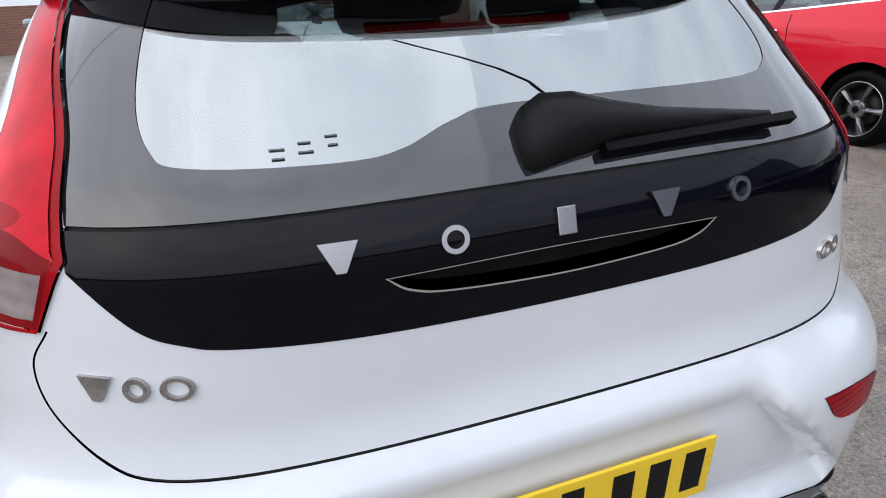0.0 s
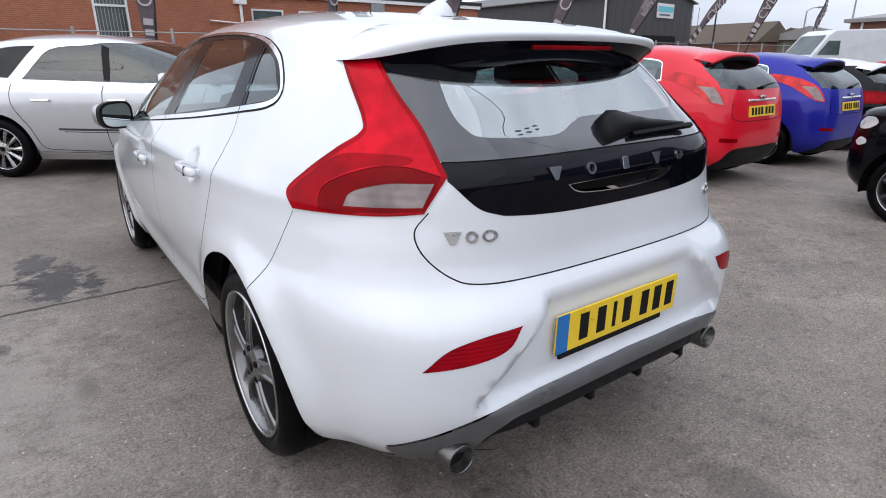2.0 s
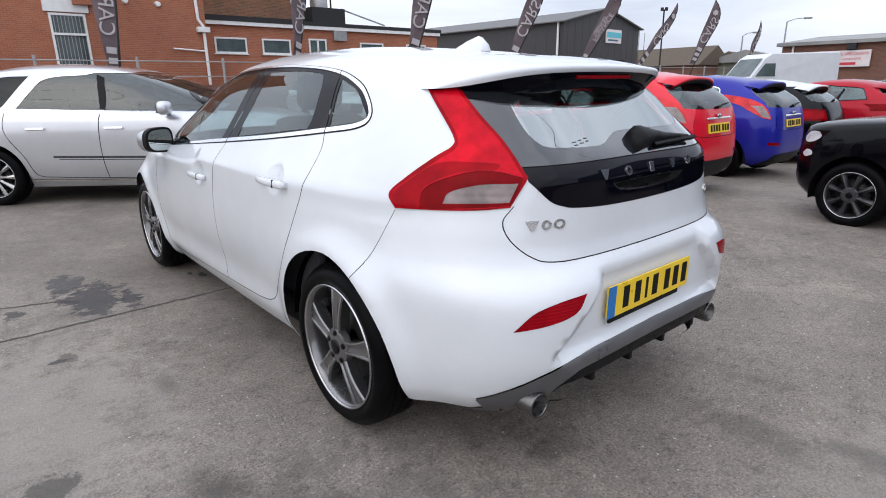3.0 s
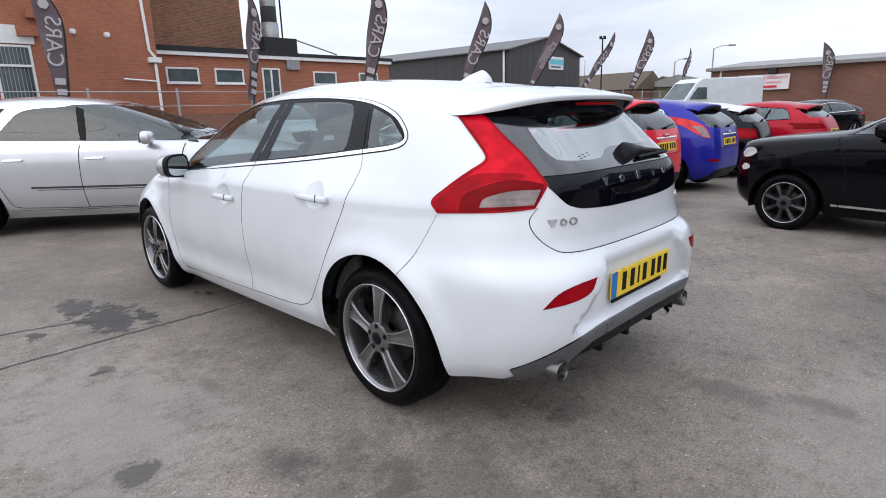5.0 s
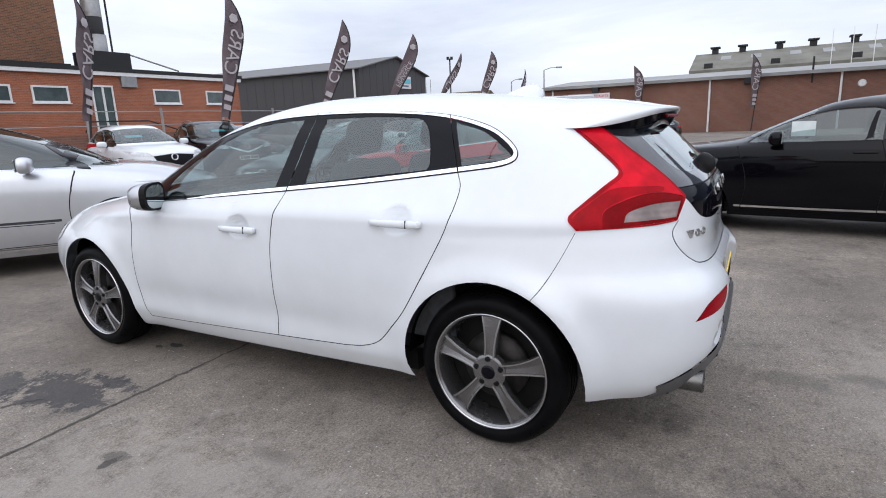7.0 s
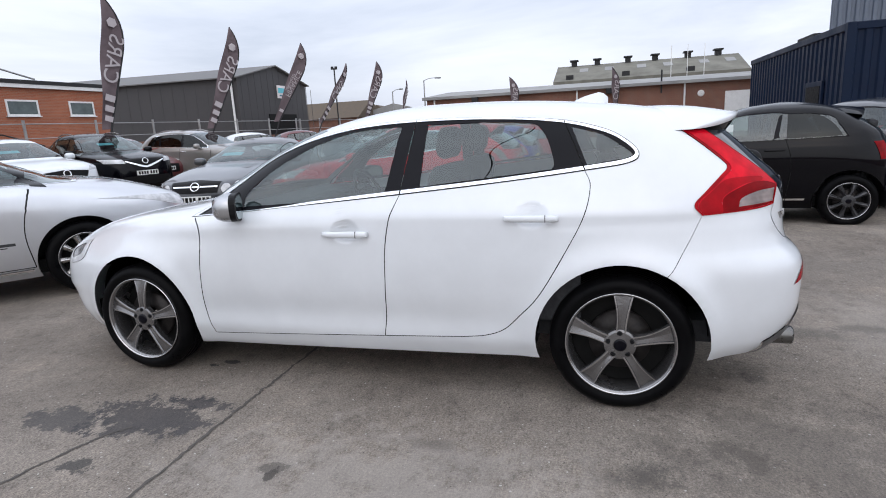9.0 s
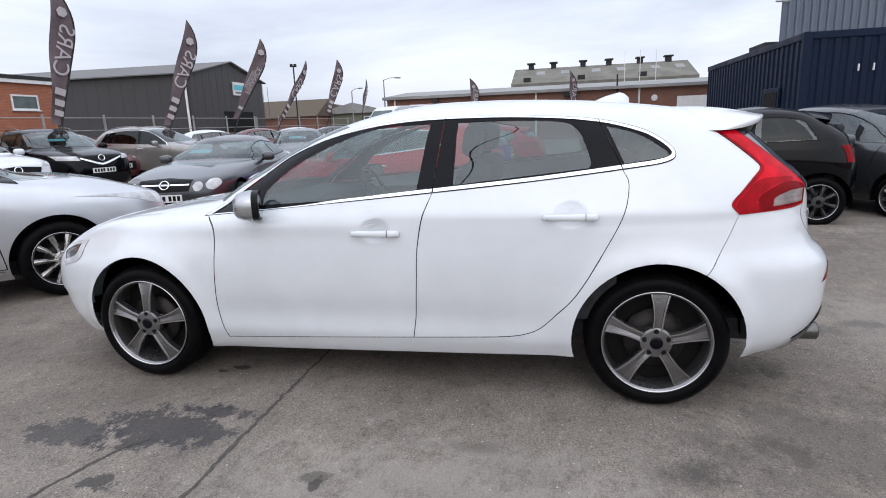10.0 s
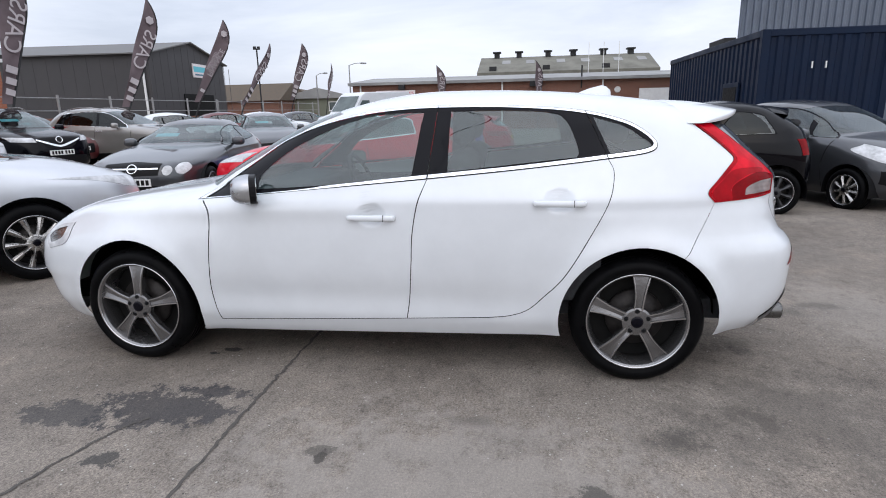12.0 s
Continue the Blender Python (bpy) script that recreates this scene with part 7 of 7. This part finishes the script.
    b.matrix_basis = Matrix.Translation(near_by) @ Matrix.Scale(0.79, 4) @ Matrix.Translation(-near_by)


brick_building()


def dark_shed():
    """A charcoal clad shed; its gable faces the yard."""
    s = tagged(new("clad_shed"), "charcoal profiled metal shed with shallow pitched roof", "building")
    W, Lg, e, r = 10.9, 30.0, 5.45, 6.6
    bm = bmesh.new()
    prism(bm, [(0, -1), (W, -1), (W, e), (W / 2, r), (0, e)], 0, Lg, lambda p, q, h: Vector((p, h, q)))
    part("wall", bm, M["cladding"], s)
    for x0, z0, x1, z1 in ((-0.35, e - 0.10, W / 2, r), (W + 0.35, e - 0.10, W / 2, r)):
        bm = bmesh.new()
        prism(bm, [(x0, z0 + 0.02), (x1, z1 + 0.02), (x1, z1 + 0.10), (x0, z0 + 0.10)], -0.25, Lg, lambda p, q, h: Vector((p, h, q)))
        part("roof", bm, M["roof_dark"], s, "dark grey sheet roof")
    for i in range(31):
        y = 0.5 + i * 0.95
        part("cladding_rib", add_box(bmesh.new(), (-0.012, y, -1), (0.0, y + 0.06, e - 0.1)), M["cladding"], s)
    for i in range(13):
        x = 0.5 + i * 0.95
        zt = e + (r - e) * (1 - abs(x - W / 2) / (W / 2)) - 0.05
        part("cladding_rib", add_box(bmesh.new(), (x, -0.012, -1), (x + 0.06, 0.0, zt)), M["cladding"], s)
    part("rain_pipe", tube(bmesh.new(), [(-0.12, 0.4, -1), (-0.12, 0.4, e)], 0.08, 8), M["upvc"], s, "white rain pipe")
    # flat black panel on the gable, colour standing for an unlit interior
    part("roller_door", add_box(bmesh.new(), (4.0, -0.06, -1), (8.6, 0.02, 2.95)), M["ink"], s, "dark open doorway")
    part("door_frame", add_box(bmesh.new(), (9.0, -0.06, -1), (9.3, 0.02, 2.6)), M["galv"], s)
    sg = part("sign", add_box(bmesh.new(), (5.6, -0.10, 4.2), (7.9, -0.03, 5.2)), M["sign_white"], s, "pale blue and white sign panel")
    part("sign_stripe", add_box(bmesh.new(), (5.7, -0.12, 4.6), (7.8, -0.10, 5.0)), M["cyan"], sg)
    part("sign_stripe", add_box(bmesh.new(), (5.9, -0.12, 4.35), (7.4, -0.10, 4.47)), M["teal"], sg)
    s.matrix_basis = pose(32.2, 23.9, 0, 0, 0, 4)


dark_shed()


def text_mesh(name, body, mat, parent, m, size, label=""):
    cu = bpy.data.curves.new(name, "FONT")
    cu.body, cu.size, cu.align_x, cu.align_y, cu.extrude = body, size, "CENTER", "CENTER", 0.003
    tmp = bpy.data.objects.new(name + "_src", cu)
    scene.collection.objects.link(tmp)
    me = bpy.data.meshes.new_from_object(tmp.evaluated_get(bpy.context.evaluated_depsgraph_get()))
    bpy.data.objects.remove(tmp)
    bpy.data.curves.remove(cu)
    me.transform(m)
    me.materials.clear()
    me.materials.append(mat)
    ob = new(name, me)
    ob.parent = parent
    return tagged(ob, label)


def long_brick_building():
    b = tagged(new("long_brick_building"), "long low red brick unit with pale sheet roof edge", "building")
    wall_box("wall", (44, -14, -1), (60, 13.7, 3.5), "brick_far", b)
    part("roof", prism(bmesh.new(), [(43.6, 3.5), (61, 3.5), (61, 4.2), (52, 4.5), (43.6, 3.72)], -14.2, 14.0, lambda p, q, h: Vector((p, h, q))), M["roof_grey"], b, "pale grey sheet roof")
    for y in (-6.7, 1.2, 13.0):
        part("rain_pipe", tube(bmesh.new(), [(43.9, y, -1), (43.9, y, 3.5)], 0.07, 6), M["upvc"], b)
    part("dark_pipe", tube(bmesh.new(), [(43.9, -5.05, 2.9), (43.9, -5.05, 4.6)], 0.06, 6), M["felt"], b, "short black pipe")
    for y in (-1.5, 9.2):
        part("floodlight", add_box(bmesh.new(), (43.6, y, 3.1), (44.0, y + 0.5, 3.5)), M["felt"], b, "small black floodlight")
    part("shutter", add_box(bmesh.new(), (43.9, -12.2, -1), (44.05, -9.5, 2.75)), M["upvc"], b, "white roller shutter")
    part("alarm_box", lathe(bmesh.new(), [(0, 0.25), (-0.1, 0.2), (-0.11, 0.01)], 16, pose(44, -7.85, 2.7)), M["upvc"], b, "round white alarm box")
    sg = part("sign", add_box(bmesh.new(), (43.75, 8.35, 2.02), (43.9, 11.65, 3.05)), M["sign_white"], b, "white and red tyre fitter's sign")
    text_mesh("lettering", "TYRE SPECIALISTS", M["sign_red"], sg, pose(43.73, 9.45, 2.82, 90, 0, -90), 0.25, "red capital lettering")
    text_mesh("lettering", "BATTERIES - EXHAUSTS", M["sign_red"], sg, pose(43.73, 9.9, 2.50, 90, 0, -90), 0.20, "red capital lettering")
    part("sign_bar", add_box(bmesh.new(), (43.72, 10.75, 2.73), (43.76, 11.6, 2.91)), M["sign_red"], sg)
    part("sign_bar", add_box(bmesh.new(), (43.72, 9.1, 2.14), (43.76, 10.9, 2.30)), M["sign_red"], sg)
    # old cement-sheet roof behind, with ridge ventilators
    o = tagged(new("old_factory"), "old factory with mossy cement-sheet roof and ridge ventilators", "building")
    part("roof", prism(bmesh.new(), [(72, 6.0), (79.5, 8.4), (87, 6.0), (87, 5.4), (72, 5.4)], -17.0, 5.6, lambda p, q, h: Vector((p, h, q))), M["asbestos"], o)
    wall_box("wall", (72.2, -16.8, -1), (86.8, 5.4, 5.5), "brick_far", o)
    for y in (3.4, 0.35, -3.6, -7.0, -11.0, -14.6):
        part("ventilator", add_box(bmesh.new(), (79.0, y - 0.35, 8.2), (80.0, y + 0.35, 8.95)), M["felt"], o, "boxy roof ventilator")
        part("ventilator_cap", add_box(bmesh.new(), (78.8, y - 0.55, 8.95), (80.2, y + 0.55, 9.12)), M["felt"], o)
    for y in (2.0, -1.2, -5.2, -8.4, -12.6, -15.6):
        part("skylight", prism(bmesh.new(), [(75.9, 7.24), (77.6, 7.79), (77.6, 7.84), (75.9, 7.29)], y - 0.55, y + 0.55, lambda p, q, h: Vector((p, h, q))), M["roof_grey"], o, "pale skylight sheet")
    for y in (3.6, -3.2, -10.6):
        part("low_ventilator", add_box(bmesh.new(), (72.6, y - 0.45, 6.1), (73.3, y + 0.45, 6.75)), M["felt"], o, "boxy roof ventilator")
    for y in (-7.95, -9.65, -11.4):
        part("mast", tube(bmesh.new(), [(68, y, 3), (68, y, 8.8)], 0.035, 6), M["upvc"], o, "thin white mast")


long_brick_building()


def corrugated(name, pts, z0, z1, pitch, depth, mat, parent, label=""):
    """A ribbed steel wall along a plan line, its ribs upright and folded."""
    bm = bmesh.new()
    (x0, y0), (x1, y1) = pts
    d = Vector((x1 - x0, y1 - y0, 0))
    ln = d.length
    d.normalize()
    n = Vector((-d.y, d.x, 0))
    prof = []
    s = 0.0
    while s < ln:
        for f, o in ((0.0, 0), (0.30, 0), (0.42, depth), (0.78, depth), (0.90, 0)):
            if s + f * pitch <= ln:
                prof.append((s + f * pitch, o))
        s += pitch
    prof.append((ln, 0))
    lo = [bm.verts.new(Vector((x0, y0, z0)) + d * a + n * o) for a, o in prof]
    hi = [bm.verts.new(Vector((x0, y0, z1)) + d * a + n * o) for a, o in prof]
    for i in range(len(prof) - 1):
        bm.faces.new((lo[i], lo[i + 1], hi[i + 1], hi[i]))
    return part(name, bm, M[mat], parent, label)


def container():
    c = tagged(new("shipping_container"), "dark navy ribbed steel shipping container", "container")
    L, W, H = 7.65, 2.44, 2.98
    corrugated("side_wall", ((0.08, 0.0), (L, 0.0)), 0.14, H - 0.1, 0.28, -0.036, "navy", c)
    corrugated("end_wall", ((0, -W + 0.08), (0, -0.08)), 0.14, H - 0.1, 0.25, -0.03, "navy", c)
    box("roof", (0, -W, H - 0.06), (L, 0.0, H - 0.02), M["navy"], c)
    box("back_wall", (0.05, -W, 0.1), (L, -W + 0.03, H - 0.05), M["navy"], c)
    for lo, hi in (((-0.02, -0.12, 0), (0.12, 0.03, H)), ((-0.02, -W, 0), (0.12, -W + 0.14, H)), ((0.12, -0.08, H - 0.14), (L, 0.026, H - 0.004)), ((-0.016, -W + 0.14, H - 0.14), (0.1, -0.12, H - 0.004)), ((0.12, -0.08, 0.02), (L, 0.026, 0.18)), ((-0.016, -W + 0.14, 0.02), (0.1, -0.12, 0.18))):
        box("frame_rail", lo, hi, M["navy"], c, "", 0.01)
    box("hatch_frame", (1.05, 0.0, 0.35), (2.10, 0.05, 2.0), M["navy"], c, "", 0.01)
    box("hatch", (1.15, 0.045, 0.45), (2.0, 0.06, 1.9), M["ink"], c, "dark hatch panel")
    for y in (-0.97, -1.23):
        box("lock_plate", (-0.05, y, 2.20), (-0.02, y + 0.022, 2.33), M["upvc"], c, "small pale lock plate")
    c.matrix_basis = pose(9.42, -5.53, ground_z(9.5, -5.6), 0, 0, 0.0)
    # the tall clad building behind it
    b = tagged(new("clad_warehouse"), "tall blue-grey ribbed sheet warehouse", "building")
    corrugated("wall", ((18.8, -36.0), (18.8, -8.15)), 0, 11.0, 0.24, -0.05, "sheet", b)
    corrugated("wall", ((18.8, -8.15), (40.0, -16.2)), 0, 11.0, 0.24, 0.05, "sheet", b)
    part("roof", prism(bmesh.new(), [(18.8, -8.15), (40, -16.2), (40, -36), (18.8, -36)], 10.9, 11.1, lambda p, q, h: Vector((p, q, h))), M["roof_grey"], b)
    box("plant_box", (18.9, -8.1, 3.35), (20.6, -7.7, 3.65), M["felt"], b, "dark pipework box")
    part("lamp_arm", tube(bmesh.new(), [(18.75, -8.3, 4.9), (18.6, -7.85, 4.9)], 0.03, 6), M["galv"], b)


container()


def feather_flag(foot, top, ztop, zlow, words, yaw, label):
    """A feather flag on a bending pole, printed through so that its back reads mirrored. foot and top: plan places of cloth end and tip."""
    (fx, fy), (tx, ty) = foot, top
    f = tagged(new("feather_flag"), label, "flag", "feather flags along the fence")
    view = math.atan2(fx + 2.8, fy + 1.8)
    right = Vector((math.cos(view), -math.sin(view), 0))
    slope = (Vector((tx - fx, ty - fy, 0)).dot(right) + 0.78) / (ztop - zlow)
    base = Vector((fx, fy, 0)) + right * 0.16 - right * slope * zlow * 0.6
    g = ground_z(base.x, base.y)
    height, q0 = ztop - g, zlow - g

    def pole(q):
        t = max(0.0, float(q))
        straight = slope * (min(t, q0) * 0.6 + max(0.0, t - q0))
        u = max(0.0, ((t - q0) / (height - q0) - 0.56) / 0.44)
        return straight - 0.88 * u ** 2.3

    def breadth(q):
        """The free edge runs almost straight from the foot of the cloth to the tip."""
        t = (q - q0) / (height - q0)
        free = (pole(q0) - 0.24) * (1 - t) + pole(height) * t - 0.03 * math.sin(math.pi * t)
        return max(0.004, pole(q) - free)
    qs = np.linspace(q0, height, 44)
    bm = bmesh.new()
    rows = []
    for q in qs:
        wd = breadth(q)
        rows.append([bm.verts.new((pole(q) - wd * s, 0.06 * math.sin(3.1 * q + 2.5 * s) * s, q)) for s in np.linspace(0, 1, 7)])
    for a, b in zip(rows, rows[1:]):
        for i in range(6):
            bm.faces.new((a[i], a[i + 1], b[i + 1], b[i]))
    part("flag_cloth", bm, M["flag"], f, "dark maroon-grey printed cloth", True)
    part("pole", tube(bmesh.new(), [(pole(q), 0, q) for q in np.linspace(-0.1, height, 24)], [0.04 - 0.02 * t for t in np.linspace(0, 1, 24)], 8), M["felt"], f, "thin black pole", True)
    box("base_plate", (-0.3, -0.3, -0.02), (0.3, 0.3, 0.03), M["galv"], f)
    tilt = math.degrees(math.atan(slope))
    for body, frac, size, shift in words:
        q = q0 + (height - q0) * frac
        m = pose(pole(q) - 0.5 * breadth(q) + shift, -0.085, q, 90, 0, 0) @ pose(0, 0, 0, 0, 0, -tilt) @ pose(0, 0, 0, 0, 0, 90) @ Matrix.Diagonal((1, -1, 1, 1))
        if body == "|":
            part("print_bar", add_box(bmesh.new(), (-size * 0.42, -size * 0.60, 0), (size * 0.42, size * 0.60, 0.006), m), M["flag_print"], f, "plain pale printed block")
        elif body == "o":
            part("print_disc", lathe(bmesh.new(), [(0, 0.15), (0.006, 0.14), (0.006, 0.0005)], 6, m @ pose(0, 0, 0, 0, -90, 0)), M["flag_print"], f, "plain pale emblem shape")
        else:
            text_mesh("lettering", body, M["flag_print"], f, m, size, "pale mirrored capital lettering")
    f.matrix_basis = pose(base.x, base.y, g, 0, 0, -math.degrees(view) + yaw)


CARS_W = [("|", 0.08, 0.19, 0.0), ("|", 0.155, 0.21, 0.0), ("|", 0.235, 0.23, 0.0), ("CARS", 0.53, 0.60, 0.0), ("o", 0.80, 0.3, 0.0)]
FIN_W = [("FINANCE", 0.48, 0.33, 0.05), ("ARRANGED", 0.50, 0.17, -0.15), ("|", 0.14, 0.16, 0.0), ("o", 0.83, 0.3, 0.0)]
CLOTH = "dark maroon-grey feather flag with pale mirrored lettering, leaning in the wind"
for foot, top, zt, zl, wd, yaw in (((2.28, 17.84), (1.85, 17.83), 5.4, 1.5, CARS_W, 5), ((7.47, 15.71), (7.71, 15.57), 5.4, 1.76, CARS_W, 52), ((10.39, 13.14), (10.71, 12.82), 5.6, 1.75, CARS_W, 22), ((15.27, 13.29), (15.98, 12.35), 5.45, 1.7, CARS_W, 18),
                                   ((20.93, 13.98), (21.69, 12.69), 5.55, 1.95, FIN_W, 10), ((27.28, 14.66), (28.6, 12.1), 5.5, 1.9, CARS_W, 48), ((31.29, 13.81), (31.63, 12.99), 5.6, 2.2, CARS_W, 15), ((42.34, 14.89), (42.75, 13.67), 5.4, 2.4, CARS_W, 66),
                                   ((42.9, 6.05), (42.85, 6.45), 4.85, 1.5, CARS_W, 0), ((42.9, -1.6), (42.9, -1.3), 5.0, 1.4, CARS_W, 30)):
    feather_flag(foot, top, zt, zl, wd, yaw, CLOTH)


def fence():
    """Low brick wall with galvanised posts and rails along the yard's far side."""
    f = tagged(new("boundary_fence"), "low brick wall with galvanised posts and rails", "fence")
    a, b = Vector((-8.0, 17.5, 0)), Vector((40.0, 15.6, 0))
    d = (b - a).normalized()
    m = Matrix.Translation(a) @ Matrix.Rotation(math.atan2(d.y, d.x), 4, "Z")
    ln = (b - a).length
    part("low_wall", add_box(bmesh.new(), (0, -0.11, -1.5), (ln, 0.11, 1.35), m), M["brick_far"], f, "low red brick wall")
    s = 0.4
    while s < ln:
        part("post", tube(bmesh.new(), [m @ Vector((s, -0.15, -0.6)), m @ Vector((s, -0.15, 2.2))], 0.045, 8), M["galv"], f)
        s += 2.6
    for z in (1.62, 2.08):
        part("rail", tube(bmesh.new(), [m @ Vector((0, -0.15, z)), m @ Vector((ln, -0.15, z))], 0.018, 6), M["galv"], f)


fence()


def street_lamp(x, y, h, out, label):
    s = tagged(new("street_lamp"), label, "street lamp")
    part("column", tube(bmesh.new(), [(0, 0, -1), (0, 0, h * 0.5), (0, 0, h)], [0.09, 0.07, 0.05], 8), M["galv"], s)
    part("arm", tube(bmesh.new(), [(0, 0, h), (out * 0.5, 0, h + 0.2), (out, 0, h + 0.25)], 0.035, 6), M["galv"], s)
    part("lantern", add_box(bmesh.new(), (min(out, out * 1.4), -0.12, h + 0.18), (max(out, out * 1.4), 0.12, h + 0.30)), M["galv"], s)
    s.matrix_basis = pose(x, y, 0, 0, 0, -40)


street_lamp(48.0, 18.3, 4.7, 0.8, "grey street lamp on a tall column")
street_lamp(48.0, 15.15, 5.5, 1.3, "grey street lamp with long arm")


def flood_mast(x, y, h):
    s = tagged(new("floodlight_mast"), "thin mast with two black floodlights", "mast")
    part("column", tube(bmesh.new(), [(0, 0, -1), (0, 0, h)], 0.045, 8), M["felt"], s)
    for sx in (-0.28, 0.28):
        part("floodlight", add_box(bmesh.new(), (sx * 0.42 - 0.09, -0.08, h - 0.08), (sx * 0.42 + 0.09, 0.08, h + 0.11), None, 0.02), M["felt"], s)
    s.matrix_basis = pose(x, y, 0, 0, 0, -60)


flood_mast(31.6, 16.0, 5.37)


def brown_house(x, y, h):
    s = tagged(new("brick_house"), "small far brick house with brown tiled roof", "house")
    wall_box("wall", (-5, -3, -1), (5, 3, 2.8), "brick_far", s)
    part("roof", prism(bmesh.new(), [(-3.4, 2.75), (3.4, 2.75), (0, 4.6)], -5.3, 5.3, lambda p, q, hh: Vector((hh, p, q))), M["tile"], s, "brown tiled roof")
    s.matrix_basis = pose(x, y, 0, 0, 0, h)


brown_house(57.0, 29.6, 88)


def low_shed():
    """A long low shed with a pale sheet roof between house and works."""
    s = tagged(new("low_shed"), "low grey-green shed with pale sheet roof", "building")
    wall_box("wall", (-3.5, -3, -1), (3.5, 3, 3.0), "shed_green", s)
    part("roof", prism(bmesh.new(), [(-3.9, 2.95), (3.9, 2.95), (3.9, 3.1), (0, 4.1), (-3.9, 3.1)], -3.4, 3.4, lambda p, q, h: Vector((p, h, q))), M["roof_grey"], s, "pale grey sheet roof")
    casement(s, 1.2, 2.4, 1.6, 2.6, -3.0)
    s.matrix_basis = pose(61.0, 22.6, 0, 0, 0, -80)


low_shed()
brown_house(75.0, 30.0, 10)


# ---- overhead wire across the yard, seen mirrored in the car's windows ----
def overhead_wire():
    a, b = Vector((-30.0, 12.7, 7.3)), Vector((18.7, -9.9, 7.5))
    w = tagged(new("overhead_cable"), "thin black overhead cable between pole and warehouse", "cable")
    part("cable", tube(bmesh.new(), [a.lerp(b, t) - Vector((0, 0, 2.4 * t * (1 - t))) for t in np.linspace(0, 1, 41)], 0.014, 8), M["ink"], w, "", True)
    part("bracket", add_box(bmesh.new(), (18.6, -9.95, 7.35), (18.9, -9.85, 7.6)), M["galv"], w, "steel wall bracket")
    p = tagged(new("utility_pole"), "weathered wooden utility pole", "pole")
    part("pole", tube(bmesh.new(), [(0, 0, -0.5), (0, 0, 7.6)], [0.14, 0.10], 12), M["rust"], p)
    p.matrix_basis = pose(a.x, a.y, 0)


overhead_wire()

# ---- plain walls that close the yard behind the walk ----
def yard_wall(name, lo, hi):
    tagged(box(name, lo, hi, M["brick_far"]), "plain dull red brick yard wall", "wall", "", "structure")


yard_wall("wall_south", (-60, -40.4, -0.5), (30, -40.0, 2.6))
yard_wall("wall_west", (-60.4, -40, -0.5), (-60.0, 40, 2.6))
